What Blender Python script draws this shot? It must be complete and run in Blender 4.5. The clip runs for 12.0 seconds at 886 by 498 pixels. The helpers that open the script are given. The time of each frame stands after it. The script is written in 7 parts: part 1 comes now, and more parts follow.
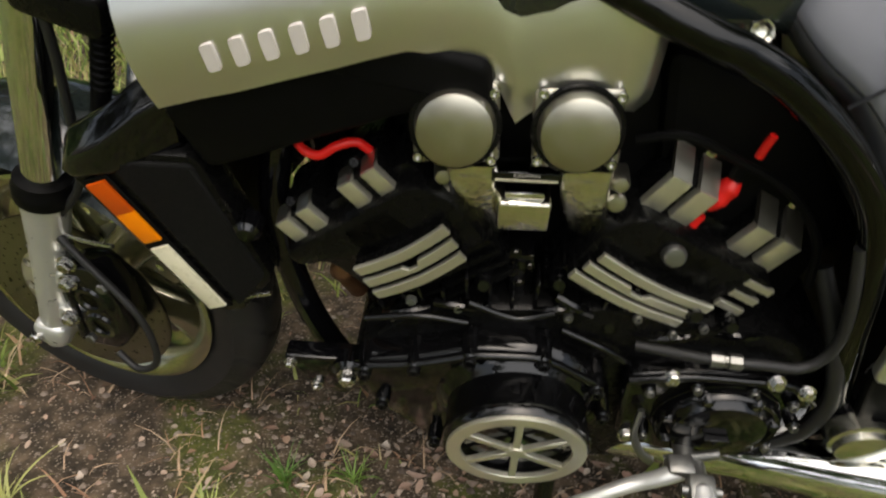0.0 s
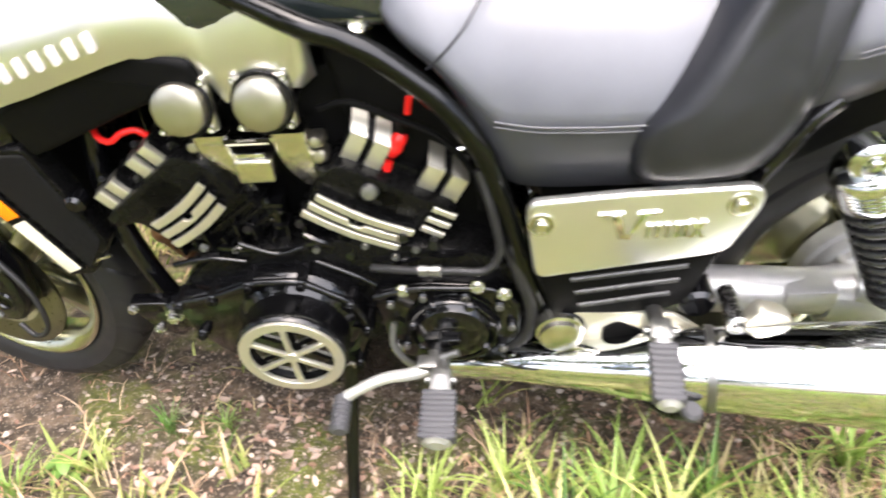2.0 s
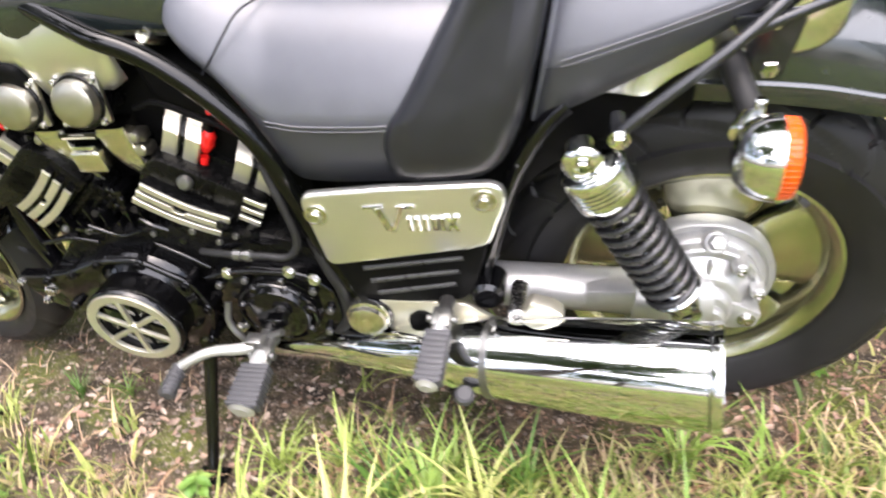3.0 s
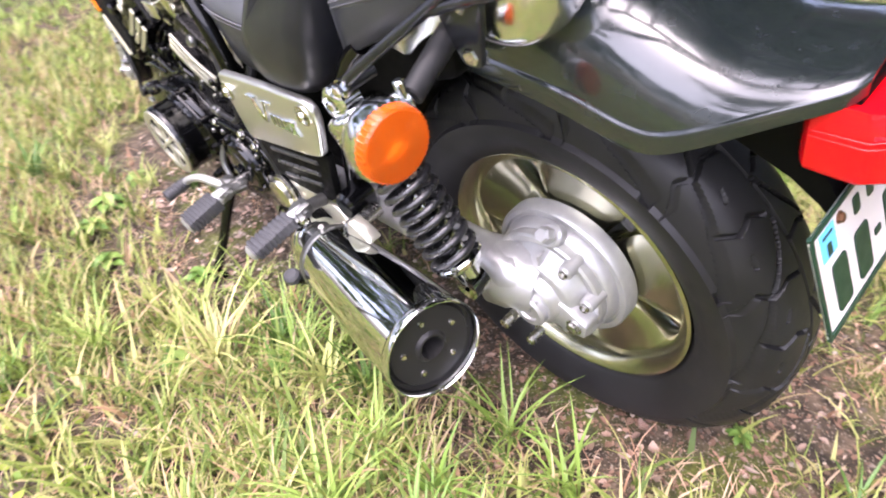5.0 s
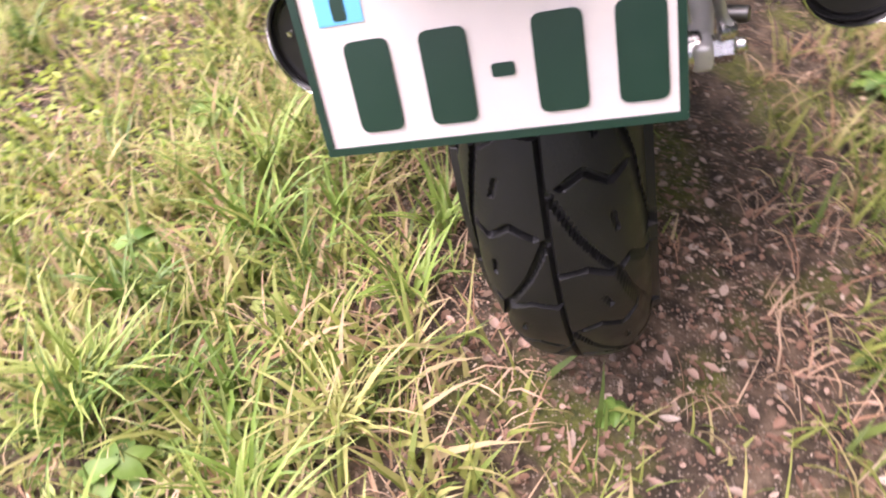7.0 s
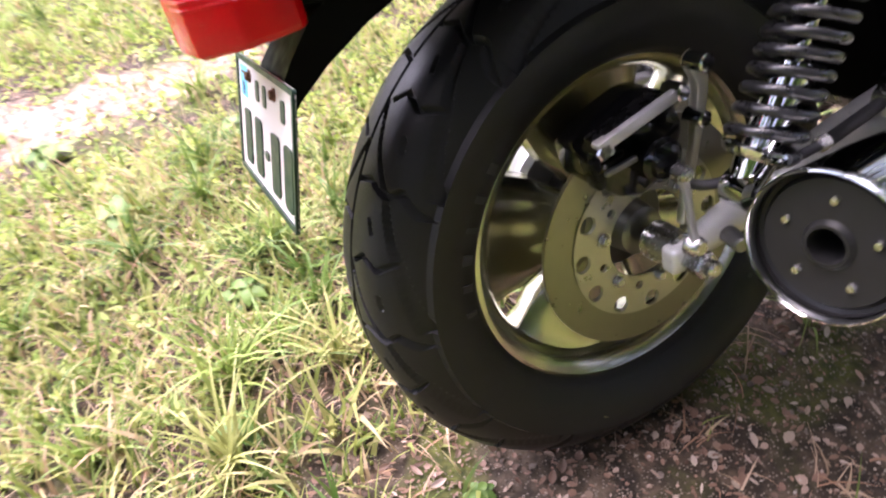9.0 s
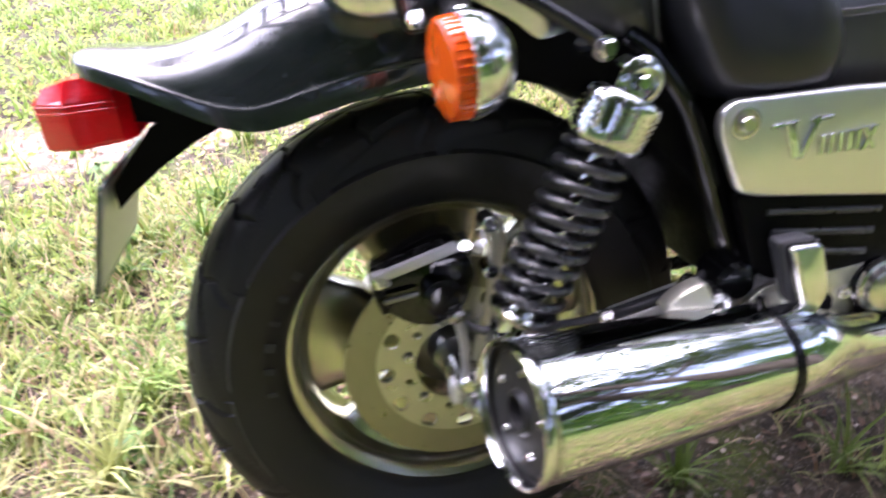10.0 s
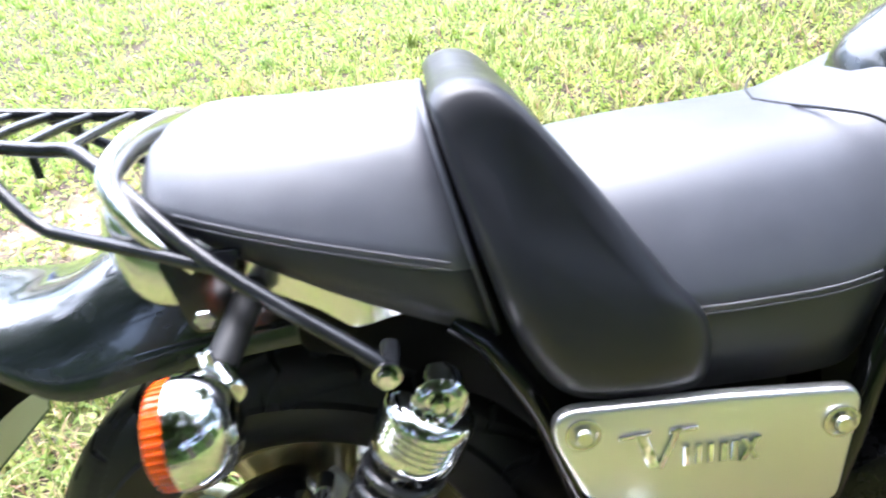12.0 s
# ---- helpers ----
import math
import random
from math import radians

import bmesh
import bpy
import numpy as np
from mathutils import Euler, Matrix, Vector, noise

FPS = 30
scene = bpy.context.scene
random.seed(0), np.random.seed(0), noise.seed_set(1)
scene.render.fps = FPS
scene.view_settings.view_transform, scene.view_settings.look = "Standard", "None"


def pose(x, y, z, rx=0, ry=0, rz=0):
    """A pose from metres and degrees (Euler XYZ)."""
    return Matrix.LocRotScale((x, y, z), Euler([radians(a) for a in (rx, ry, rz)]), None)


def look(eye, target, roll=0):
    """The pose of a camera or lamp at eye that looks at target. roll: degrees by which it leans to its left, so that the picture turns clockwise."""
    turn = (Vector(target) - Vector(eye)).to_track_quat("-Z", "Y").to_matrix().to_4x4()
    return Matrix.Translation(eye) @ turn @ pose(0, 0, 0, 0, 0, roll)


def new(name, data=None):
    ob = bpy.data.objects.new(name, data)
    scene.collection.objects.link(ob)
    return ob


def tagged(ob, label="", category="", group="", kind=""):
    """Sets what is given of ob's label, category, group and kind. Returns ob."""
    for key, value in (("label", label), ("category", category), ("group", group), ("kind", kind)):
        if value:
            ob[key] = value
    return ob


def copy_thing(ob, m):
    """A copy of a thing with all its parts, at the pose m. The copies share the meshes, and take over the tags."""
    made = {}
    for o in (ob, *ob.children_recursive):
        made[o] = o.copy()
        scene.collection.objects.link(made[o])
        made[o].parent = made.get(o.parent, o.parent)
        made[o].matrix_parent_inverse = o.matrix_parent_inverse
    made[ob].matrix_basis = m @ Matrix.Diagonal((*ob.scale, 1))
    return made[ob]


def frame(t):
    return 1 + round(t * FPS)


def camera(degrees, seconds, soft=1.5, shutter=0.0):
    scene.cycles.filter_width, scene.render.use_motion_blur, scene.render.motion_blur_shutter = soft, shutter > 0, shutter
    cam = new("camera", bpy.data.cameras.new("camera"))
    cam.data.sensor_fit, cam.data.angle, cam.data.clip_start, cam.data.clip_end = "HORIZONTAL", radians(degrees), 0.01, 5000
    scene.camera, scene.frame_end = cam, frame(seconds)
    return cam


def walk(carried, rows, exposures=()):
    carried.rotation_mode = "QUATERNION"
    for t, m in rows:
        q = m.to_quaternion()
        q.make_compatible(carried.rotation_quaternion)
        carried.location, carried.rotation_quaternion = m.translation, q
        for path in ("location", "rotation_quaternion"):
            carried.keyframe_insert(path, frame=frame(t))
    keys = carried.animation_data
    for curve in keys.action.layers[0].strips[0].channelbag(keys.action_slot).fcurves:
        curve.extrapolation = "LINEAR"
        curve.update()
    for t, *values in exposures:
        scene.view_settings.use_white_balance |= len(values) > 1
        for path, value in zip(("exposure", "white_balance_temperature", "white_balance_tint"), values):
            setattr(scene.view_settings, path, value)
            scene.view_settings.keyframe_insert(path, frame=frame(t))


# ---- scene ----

# ---- the lean of the parked machine on its side stand, and the camera's way round it ----
LEAN = pose(0, 0, 0, 14.0, 0, 0)
cam = camera(67.4, 12.0, soft=2.0, shutter=0.5)
PATH = [
    (0, (-0.9417, -0.5911, 1.0793), (-0.9958, 0.0830, 0.3426), -0.23),
    (0.5, (-0.9293, -0.6604, 1.0564), (-1.0006, 0.0355, 0.3419), -3.43),
    (1, (-0.8849, -0.7086, 1.0853), (-0.9728, -0.0215, 0.3642), -3.98),
    (1.1, (-0.8719, -0.7321, 1.0721), (-0.9564, -0.0228, 0.3722), -4.28),
    (1.5, (-0.7703, -0.7572, 1.1255), (-0.8615, -0.0540, 0.4203), -5.20),
    (2, (-0.5845, -0.8275, 1.1473), (-0.6749, -0.1079, 0.4588), -6.67),
    (2.5, (-0.3926, -0.8595, 1.1382), (-0.5165, -0.1290, 0.4666), -8.58),
    (3, (-0.1804, -0.8644, 1.1429), (-0.3866, -0.1497, 0.4746), -10.60),
    (3.2, (-0.1001, -0.8688, 1.1398), (-0.3267, -0.1684, 0.4629), -10.50),
    (4.8, (0.4409, -0.6439, 1.1016), (-0.1140, -0.1644, 0.4218), -14.65),
    (5, (0.4858, -0.5752, 1.0880), (-0.1238, -0.1724, 0.4052), -17.63),
    (5.2, (0.5496, -0.5086, 1.0623), (-0.1165, -0.1606, 0.4025), -21.07),
    (5.5, (0.6599, -0.4251, 1.0062), (-0.0743, -0.2204, 0.3588), -23.88),
    (6, (0.7621, -0.2627, 0.9269), (0.0344, -0.2678, 0.2411), -24.68),
    (6.5, (0.7683, -0.0769, 0.7963), (0.0527, -0.1916, 0.1072), -19.78),
    (6.7, (0.7567, -0.0070, 0.7731), (0.0556, -0.1915, 0.0849), -19.47),
    (8.3, (0.5479, 0.4107, 0.7100), (0.0773, -0.2786, 0.1601), -14.98),
    (8.5, (0.5119, 0.4845, 0.7348), (0.0931, -0.2431, 0.1914), -14.35),
    (9, (0.4461, 0.6378, 0.7627), (0.1623, -0.1778, 0.2584), -14.39),
    (9.5, (0.3419, 0.7742, 0.8056), (0.1369, -0.1044, 0.3744), -12.12),
    (10, (0.1296, 0.8090, 0.8066), (-0.0284, -0.0924, 0.4034), -6.41),
    (10.5, (-0.0161, 0.8294, 0.8598), (-0.0445, -0.0861, 0.4584), -7.23),
    (10.7, (-0.0217, 0.8396, 0.8920), (0.0033, -0.0704, 0.4758), -7.46),
    (11, (-0.0207, 0.8509, 0.9282), (0.0556, -0.0701, 0.5463), -6.10),
    (11.2, (-0.0436, 0.8259, 0.9785), (0.0563, -0.0919, 0.5942), -6.60),
    (11.5, (-0.1075, 0.7691, 0.9848), (-0.0585, -0.1547, 0.6053), -5.57),
    (11.6, (-0.1276, 0.7520, 0.9917), (-0.1008, -0.1779, 0.6250), -6.70),
    (12, (-0.2048, 0.6920, 1.0130), (-0.1977, -0.2310, 0.6283), -7.77),
]
walk(cam, [(t, LEAN @ look(eye, target, roll)) for t, eye, target, roll in PATH],
     exposures=[(0.0, 0.52, 6900, 9), (0.6, 1.82, 6550, 13), (1.0, 2.08, 6650, 15), (1.5, 2.08, 6600, 15), (2.4, 2.25, 6450, 16), (3.2, 1.93, 6400, 18), (5.0, 2.03, 6150, 28), (6.5, 1.80, 6600, 34), (8.5, 2.22, 6200, 35), (9.5, 2.35, 6100, 32), (10.5, 2.65, 5500, 28), (11.0, 2.74, 5550, 23), (12.0, 2.66, 5650, 15)])

# ---- sky and sun: bright overcast ----
world = bpy.data.worlds.new("overcast_sky")
scene.world = world
world.use_nodes = True
wn = world.node_tree
sky = wn.nodes.new("ShaderNodeTexSky")
sky.sky_type = "NISHITA"
sky.sun_disc = False
sky.sun_elevation = radians(70)
sky.sun_rotation = radians(174)
sky.dust_density = 4.0
sky.air_density = 1.0
sky.ozone_density = 0.3
cloud = wn.nodes.new("ShaderNodeHueSaturation")
cloud.inputs["Saturation"].default_value = 0.7
wn.links.new(sky.outputs[0], cloud.inputs["Color"])
wn.links.new(cloud.outputs[0], wn.nodes["Background"].inputs[0])
wn.nodes["Background"].inputs[1].default_value = 0.15
sun_data = bpy.data.lights.new("sun", "SUN")
sun_data.energy = 2.5
sun_data.angle = radians(115)
sun_data.color = (1.0, 0.98, 0.97)
sun = new("sun", sun_data)
sun.matrix_world = look((0.2, -1.5, 4.4), (0, 0, 0))


# ---- materials ----
def mat(name, color, rough=0.5, metal=0.0, vary=0.15, grain=40.0, bump=0.0, bump_scale=200.0, coat=0.0, wear=0.1, spec=0.5):
    """A surface with colour change at two scales, uneven gloss and fine relief."""
    m = bpy.data.materials.new(name)
    m.use_nodes = True
    nt = m.node_tree
    n, l = nt.nodes, nt.links
    b = n["Principled BSDF"]
    b.inputs["Metallic"].default_value = metal
    b.inputs["Coat Weight"].default_value = coat
    b.inputs["Coat Roughness"].default_value = 0.05
    b.inputs["Specular IOR Level"].default_value = spec
    tc = n.new("ShaderNodeTexCoord")
    big, fine = n.new("ShaderNodeTexNoise"), n.new("ShaderNodeTexNoise")
    big.inputs["Scale"].default_value, big.inputs["Detail"].default_value = 7.0, 4.0
    fine.inputs["Scale"].default_value, fine.inputs["Detail"].default_value = grain, 6.0
    l.new(tc.outputs["Object"], big.inputs["Vector"])
    l.new(tc.outputs["Object"], fine.inputs["Vector"])
    mixf = n.new("ShaderNodeMath")
    mixf.operation = "ADD"
    l.new(big.outputs["Fac"], mixf.inputs[0])
    l.new(fine.outputs["Fac"], mixf.inputs[1])
    ramp = n.new("ShaderNodeMapRange")
    ramp.inputs["From Min"].default_value, ramp.inputs["From Max"].default_value = 0.6, 1.4
    ramp.inputs["To Min"].default_value, ramp.inputs["To Max"].default_value = 1.0 - vary, 1.0 + vary
    l.new(mixf.outputs[0], ramp.inputs["Value"])
    sc = n.new("ShaderNodeVectorMath")
    sc.operation = "SCALE"
    sc.inputs[0].default_value = color[:3]
    l.new(ramp.outputs[0], sc.inputs["Scale"])
    l.new(sc.outputs[0], b.inputs["Base Color"])
    rr = n.new("ShaderNodeMapRange")
    rr.inputs["From Min"].default_value, rr.inputs["From Max"].default_value = 0.3, 0.7
    rr.inputs["To Min"].default_value, rr.inputs["To Max"].default_value = max(0.02, rough * (1 - wear * 2)), min(1.0, rough * (1 + wear * 2))
    l.new(fine.outputs["Fac"], rr.inputs["Value"])
    l.new(rr.outputs[0], b.inputs["Roughness"])
    if bump:
        t2 = n.new("ShaderNodeTexNoise")
        t2.inputs["Scale"].default_value, t2.inputs["Detail"].default_value = bump_scale, 3.0
        l.new(tc.outputs["Object"], t2.inputs["Vector"])
        bp = n.new("ShaderNodeBump")
        bp.inputs["Strength"].default_value, bp.inputs["Distance"].default_value = bump, 0.002
        l.new(t2.outputs["Fac"], bp.inputs["Height"])
        l.new(bp.outputs[0], b.inputs["Normal"])
    return m


def lens_mat(name, color, trans=0.35):
    m = mat(name, color, 0.16, 0.0, 0.05, 20, coat=0.15, spec=0.4)
    b = m.node_tree.nodes["Principled BSDF"]
    b.inputs["Transmission Weight"].default_value = trans
    b.inputs["IOR"].default_value = 1.49
    return m


GLOSS = mat("black_gloss_paint", (0.0022, 0.0022, 0.0026), 0.09, 0, 0.2, 60, wear=0.3, spec=0.5)
CASE = mat("black_case_paint", (0.0020, 0.0020, 0.0022), 0.09, 0, 0.2, 60, 0.25, 60, spec=0.45, coat=0.0, wear=0.3)
HOSE = mat("hose_rubber", (0.014, 0.014, 0.014), 0.5, 0, 0.2, 60, spec=0.35)
DARKM = mat("dark_bare_metal", (0.20, 0.20, 0.19), 0.35, 0.9, 0.12, 120)
ENDP = mat("end_plate_paint", (0.017, 0.0165, 0.016), 0.45, 0, 0.2, 60, spec=0.3)
SATIN = mat("black_satin_paint", (0.0030, 0.0030, 0.0030), 0.27, 0, 0.25, 90, 0.05, 600, spec=0.16)
PLASTIC = mat("black_plastic", (0.0030, 0.0030, 0.0030), 0.5, 0, 0.2, 80, 0.1, 900, spec=0.07)
FENDERP = mat("dark_green_black_paint", (0.010, 0.014, 0.014), 0.20, 0, 0.15, 30, coat=0.8, wear=0.25, spec=0.7)
RUBBER = mat("tyre_rubber", (0.024, 0.024, 0.024), 0.62, 0, 0.25, 30, 0.12, 500, spec=0.35)
TREAD = mat("tread_rubber", (0.0160, 0.0158, 0.0160), 0.44, 0, 0.30, 22, 0.14, 400, spec=0.30)
RACK = mat("black_rack_paint", (0.012, 0.013, 0.015), 0.22, 0, 0.2, 60, spec=0.6)
STITCH = mat("grey_thread", (0.10, 0.10, 0.11), 0.6, 0, 0.2, 300)
GRIP = mat("grip_rubber", (0.045, 0.045, 0.048), 0.6, 0, 0.2, 60, 0.1, 500)
# Sky sheen is paled into the cushion vinyl, shade into the skirt's copy (VINYL3).
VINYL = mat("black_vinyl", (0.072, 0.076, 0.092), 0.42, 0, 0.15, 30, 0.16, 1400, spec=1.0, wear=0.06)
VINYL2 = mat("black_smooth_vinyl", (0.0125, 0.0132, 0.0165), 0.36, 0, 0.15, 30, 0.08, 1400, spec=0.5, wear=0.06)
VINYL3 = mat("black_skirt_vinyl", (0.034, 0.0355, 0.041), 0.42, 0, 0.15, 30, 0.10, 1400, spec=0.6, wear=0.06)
FRAMEP = mat("black_frame_enamel", (0.0016, 0.0018, 0.0016), 0.06, 0, 0.2, 60, wear=0.2, spec=0.32)
CHROME = mat("chrome", (0.70, 0.71, 0.70), 0.055, 1.0, 0.04, 50, wear=0.3)
POLISH = mat("polished_aluminium", (0.64, 0.63, 0.54), 0.24, 1.0, 0.05, 60, wear=0.06)
WHEEL = mat("mirror_polished_aluminium", (0.56, 0.55, 0.42), 0.22, 1.0, 0.04, 12, wear=0.05)
BRUSHED = mat("brushed_aluminium", (0.68, 0.66, 0.55), 0.36, 0.85, 0.06, 160, 0.03, 900, wear=0.08)
SILVER = mat("silver_paint", (0.75, 0.75, 0.71), 0.31, 0.95, 0.02, 30, wear=0.02)
CAST = mat("cast_aluminium_paint", (0.46, 0.46, 0.45), 0.36, 0.6, 0.1, 90, 0.08, 700)
FORK = mat("fork_aluminium", (0.52, 0.52, 0.49), 0.32, 0.6, 0.06, 60)
STEEL = mat("bolt_steel", (0.55, 0.54, 0.52), 0.25, 1.0, 0.15, 200)
SWING = mat("swing_arm_paint", (0.62, 0.62, 0.60), 0.33, 0.2, 0.08, 60)
DISC2 = mat("bright_brake_steel", (0.46, 0.45, 0.37), 0.30, 0.85, 0.06, 60, wear=0.05)
DISC = mat("brake_steel", (0.25, 0.245, 0.19), 0.30, 1.0, 0.06, 60, wear=0.05)
SPRING = mat("spring_paint", (0.016, 0.016, 0.017), 0.30, 0.0, 0.15, 90, coat=0.15, spec=0.7)
RED = mat("red_rubber", (0.75, 0.012, 0.01), 0.4, 0, 0.1, 60)
AMBER = lens_mat("amber_lens", (1.0, 0.27, 0.004), 0.1)
AMBER2 = lens_mat("orange_lens", (1.0, 0.15, 0.003), 0.5)
AMBER3 = lens_mat("dark_orange_lens", (0.62, 0.085, 0.004), 0.1)
TAIL = lens_mat("red_lens", (0.80, 0.006, 0.009), 0.22)


def moulded(m, scale):
    """Fine moulded squares inside a lamp's lens."""
    n, l = m.node_tree.nodes, m.node_tree.links
    tc = n.new("ShaderNodeTexCoord")
    rows = n.new("ShaderNodeTexWave")
    cols = n.new("ShaderNodeTexWave")
    rows.bands_direction, cols.bands_direction = "Z", "Y"
    both = n.new("ShaderNodeMath")
    for w in (rows, cols):
        w.inputs["Scale"].default_value = scale
        l.new(tc.outputs["Object"], w.inputs["Vector"])
    l.new(rows.outputs["Fac"], both.inputs[0])
    l.new(cols.outputs["Fac"], both.inputs[1])
    bp = n.new("ShaderNodeBump")
    bp.inputs["Strength"].default_value, bp.inputs["Distance"].default_value = 0.10, 0.001
    l.new(both.outputs[0], bp.inputs["Height"])
    b = n["Principled BSDF"]
    b.inputs["Coat Weight"].default_value = 0.25
    l.new(bp.outputs[0], b.inputs["Normal"])


moulded(TAIL, 60.0)
RAILM = mat("bright_aluminium", (0.76, 0.76, 0.73), 0.17, 1.0, 0.05, 60, wear=0.1)
# The ribs' thin sky highlights are put into this grey colour.
RIBM = mat("worn_rib_paint", (0.035, 0.035, 0.035), 0.3, 0.0, 0.15, 90, spec=0.6)
CREAM = mat("cream_reflector", (0.75, 0.70, 0.52), 0.3, 0, 0.05, 120, coat=0.5)
WHITEP = mat("plate_white", (0.66, 0.61, 0.575), 0.45, 0, 0.05, 30)
GREENP = mat("plate_green", (0.004, 0.032, 0.018), 0.4, 0, 0.1, 60)
BLUEP = mat("sticker_blue", (0.12, 0.50, 0.85), 0.5, 0, 0.08, 60)
BROWN = mat("rusty_pipe", (0.16, 0.075, 0.035), 0.5, 0.5, 0.4, 60)
WRINKLE = mat("hammered_chrome", (0.74, 0.72, 0.62), 0.16, 1.0, 0.06, 60, 0.55, 160)
MESHB = mat("radiator_mesh", (0.006, 0.006, 0.0056), 0.6, 0, 0.3, 300, 0.5, 2500, spec=0.2)
CAPM = mat("cap_aluminium", (0.44, 0.42, 0.35), 0.34, 1.0, 0.05, 90, 0.03, 700, wear=0.06)
BARK = mat("tree_bark", (0.10, 0.08, 0.06), 0.9, 0, 0.4, 12, 0.6, 30)
BAGW = mat("white_film", (0.80, 0.80, 0.78), 0.35, 0, 0.05, 20)
BAGB = mat("blue_film", (0.06, 0.10, 0.45), 0.35, 0, 0.05, 20)
BAGY = mat("yellow_film", (0.85, 0.62, 0.08), 0.35, 0, 0.05, 20)


# ---- mesh helpers ----
def part(name, bm, material, parent, label="", xf=None, sharp=38.0, clean=True):
    """Links a bmesh as one mesh object under a thing or a part."""
    if xf is not None:
        bmesh.ops.transform(bm, matrix=xf, verts=bm.verts)
    if clean:
        bmesh.ops.recalc_face_normals(bm, faces=bm.faces)
    me = bpy.data.meshes.new(name)
    bm.to_mesh(me)
    bm.free()
    me.polygons.foreach_set("use_smooth", [True] * len(me.polygons))
    me.set_sharp_from_angle(angle=radians(sharp))
    me.materials.append(material)
    ob = new(name, me)
    if parent is not None:
        ob.parent = parent
    if label:
        tagged(ob, label)
    return ob


def B():
    return bmesh.new()


def frame_of(direction):
    """A turn that lays local z along a direction."""
    return Vector(direction).to_track_quat("Z", "Y").to_matrix().to_4x4()


def lathe(bm, profile, c=(0, 0, 0), axis=(0, 1, 0), seg=48, closed=False):
    """Turns (radius, along) pairs about an axis through c."""
    m = Matrix.Translation(c) @ frame_of(axis)
    rings = []
    for r, h in profile:
        if r < 1e-6:
            rings.append([bm.verts.new(m @ Vector((0, 0, h)))])
        else:
            rings.append([bm.verts.new(m @ Vector((r * math.cos(a), r * math.sin(a), h))) for a in (2 * math.pi * k / seg for k in range(seg))])
    pairs = list(zip(rings, rings[1:])) + ([(rings[-1], rings[0])] if closed else [])
    for a, b in pairs:
        for k in range(seg):
            j = (k + 1) % seg
            if len(a) == 1 and len(b) == 1:
                continue
            if len(a) == 1:
                bm.faces.new((a[0], b[k], b[j]))
            elif len(b) == 1:
                bm.faces.new((a[k], b[0], a[j]))
            else:
                bm.faces.new((a[k], b[k], b[j], a[j]))
    return bm


def rod(bm, p0, p1, r0, r1=None, seg=20, bevel=0.0):
    """A solid round bar from p0 to p1, with eased ends."""
    p0, p1 = Vector(p0), Vector(p1)
    h, r1 = (p1 - p0).length, r0 if r1 is None else r1
    e = min(bevel, r0 * 0.9, r1 * 0.9, h * 0.4)
    prof = [(0, 0), (r0 - e, 0), (r0, e), (r1, h - e), (r1 - e, h), (0, h)] if e else [(0, 0), (r0, 0), (r1, h), (0, h)]
    return lathe(bm, prof, p0, p1 - p0, seg)


def spline(pts, n=8):
    """Points of a smooth curve through the given ones."""
    p = [Vector(q) for q in pts]
    p = [2 * p[0] - p[1]] + p + [2 * p[-1] - p[-2]]
    out = []
    for i in range(1, len(p) - 2):
        for k in range(n):
            t = k / n
            out.append(0.5 * (2 * p[i] + (p[i + 1] - p[i - 1]) * t + (2 * p[i - 1] - 5 * p[i] + 4 * p[i + 1] - p[i + 2]) * t * t
                              + (3 * p[i] - p[i - 1] - 3 * p[i + 1] + p[i + 2]) * t ** 3))
    return out + [p[-2]]


def tube(bm, pts, r, seg=12, smooth=6, cap=True, flat=1.0):
    """A bent round bar; r may be a list that runs along it."""
    path = spline(pts, smooth) if smooth else [Vector(q) for q in pts]
    side = None
    rings = []
    for i, p in enumerate(path):
        d = (path[min(i + 1, len(path) - 1)] - path[max(i - 1, 0)]).normalized()
        if side is None:
            side = d.orthogonal().normalized()
        side = (side - d * side.dot(d)).normalized()
        up = d.cross(side)
        if isinstance(r, (list, tuple)):
            f = i / (len(path) - 1) * (len(r) - 1)
            k = min(int(f), len(r) - 2)
            rad = r[k] + (r[k + 1] - r[k]) * (f - k)
        else:
            rad = r
        rings.append([bm.verts.new(p + rad * (math.cos(a) * side + flat * math.sin(a) * up)) for a in (2 * math.pi * j / seg for j in range(seg))])
    for a, b in zip(rings, rings[1:]):
        for k in range(seg):
            bm.faces.new((a[k], b[k], b[(k + 1) % seg], a[(k + 1) % seg]))
    if cap:
        bm.faces.new(rings[0][::-1])
        bm.faces.new(rings[-1])
    return bm


def box(bm, c, size, rot=None, bevel=0.0, seg=2):
    m = Matrix.Translation(c) @ (rot.to_4x4() if rot is not None else Matrix.Identity(4)) @ Matrix.Diagonal((*size, 1))
    g = bmesh.ops.create_cube(bm, size=1.0, matrix=m)
    if bevel:
        edges = list({e for v in g["verts"] for e in v.link_edges})
        bmesh.ops.bevel(bm, geom=edges, offset=bevel, segments=seg, profile=0.5, affect="EDGES")
    return bm


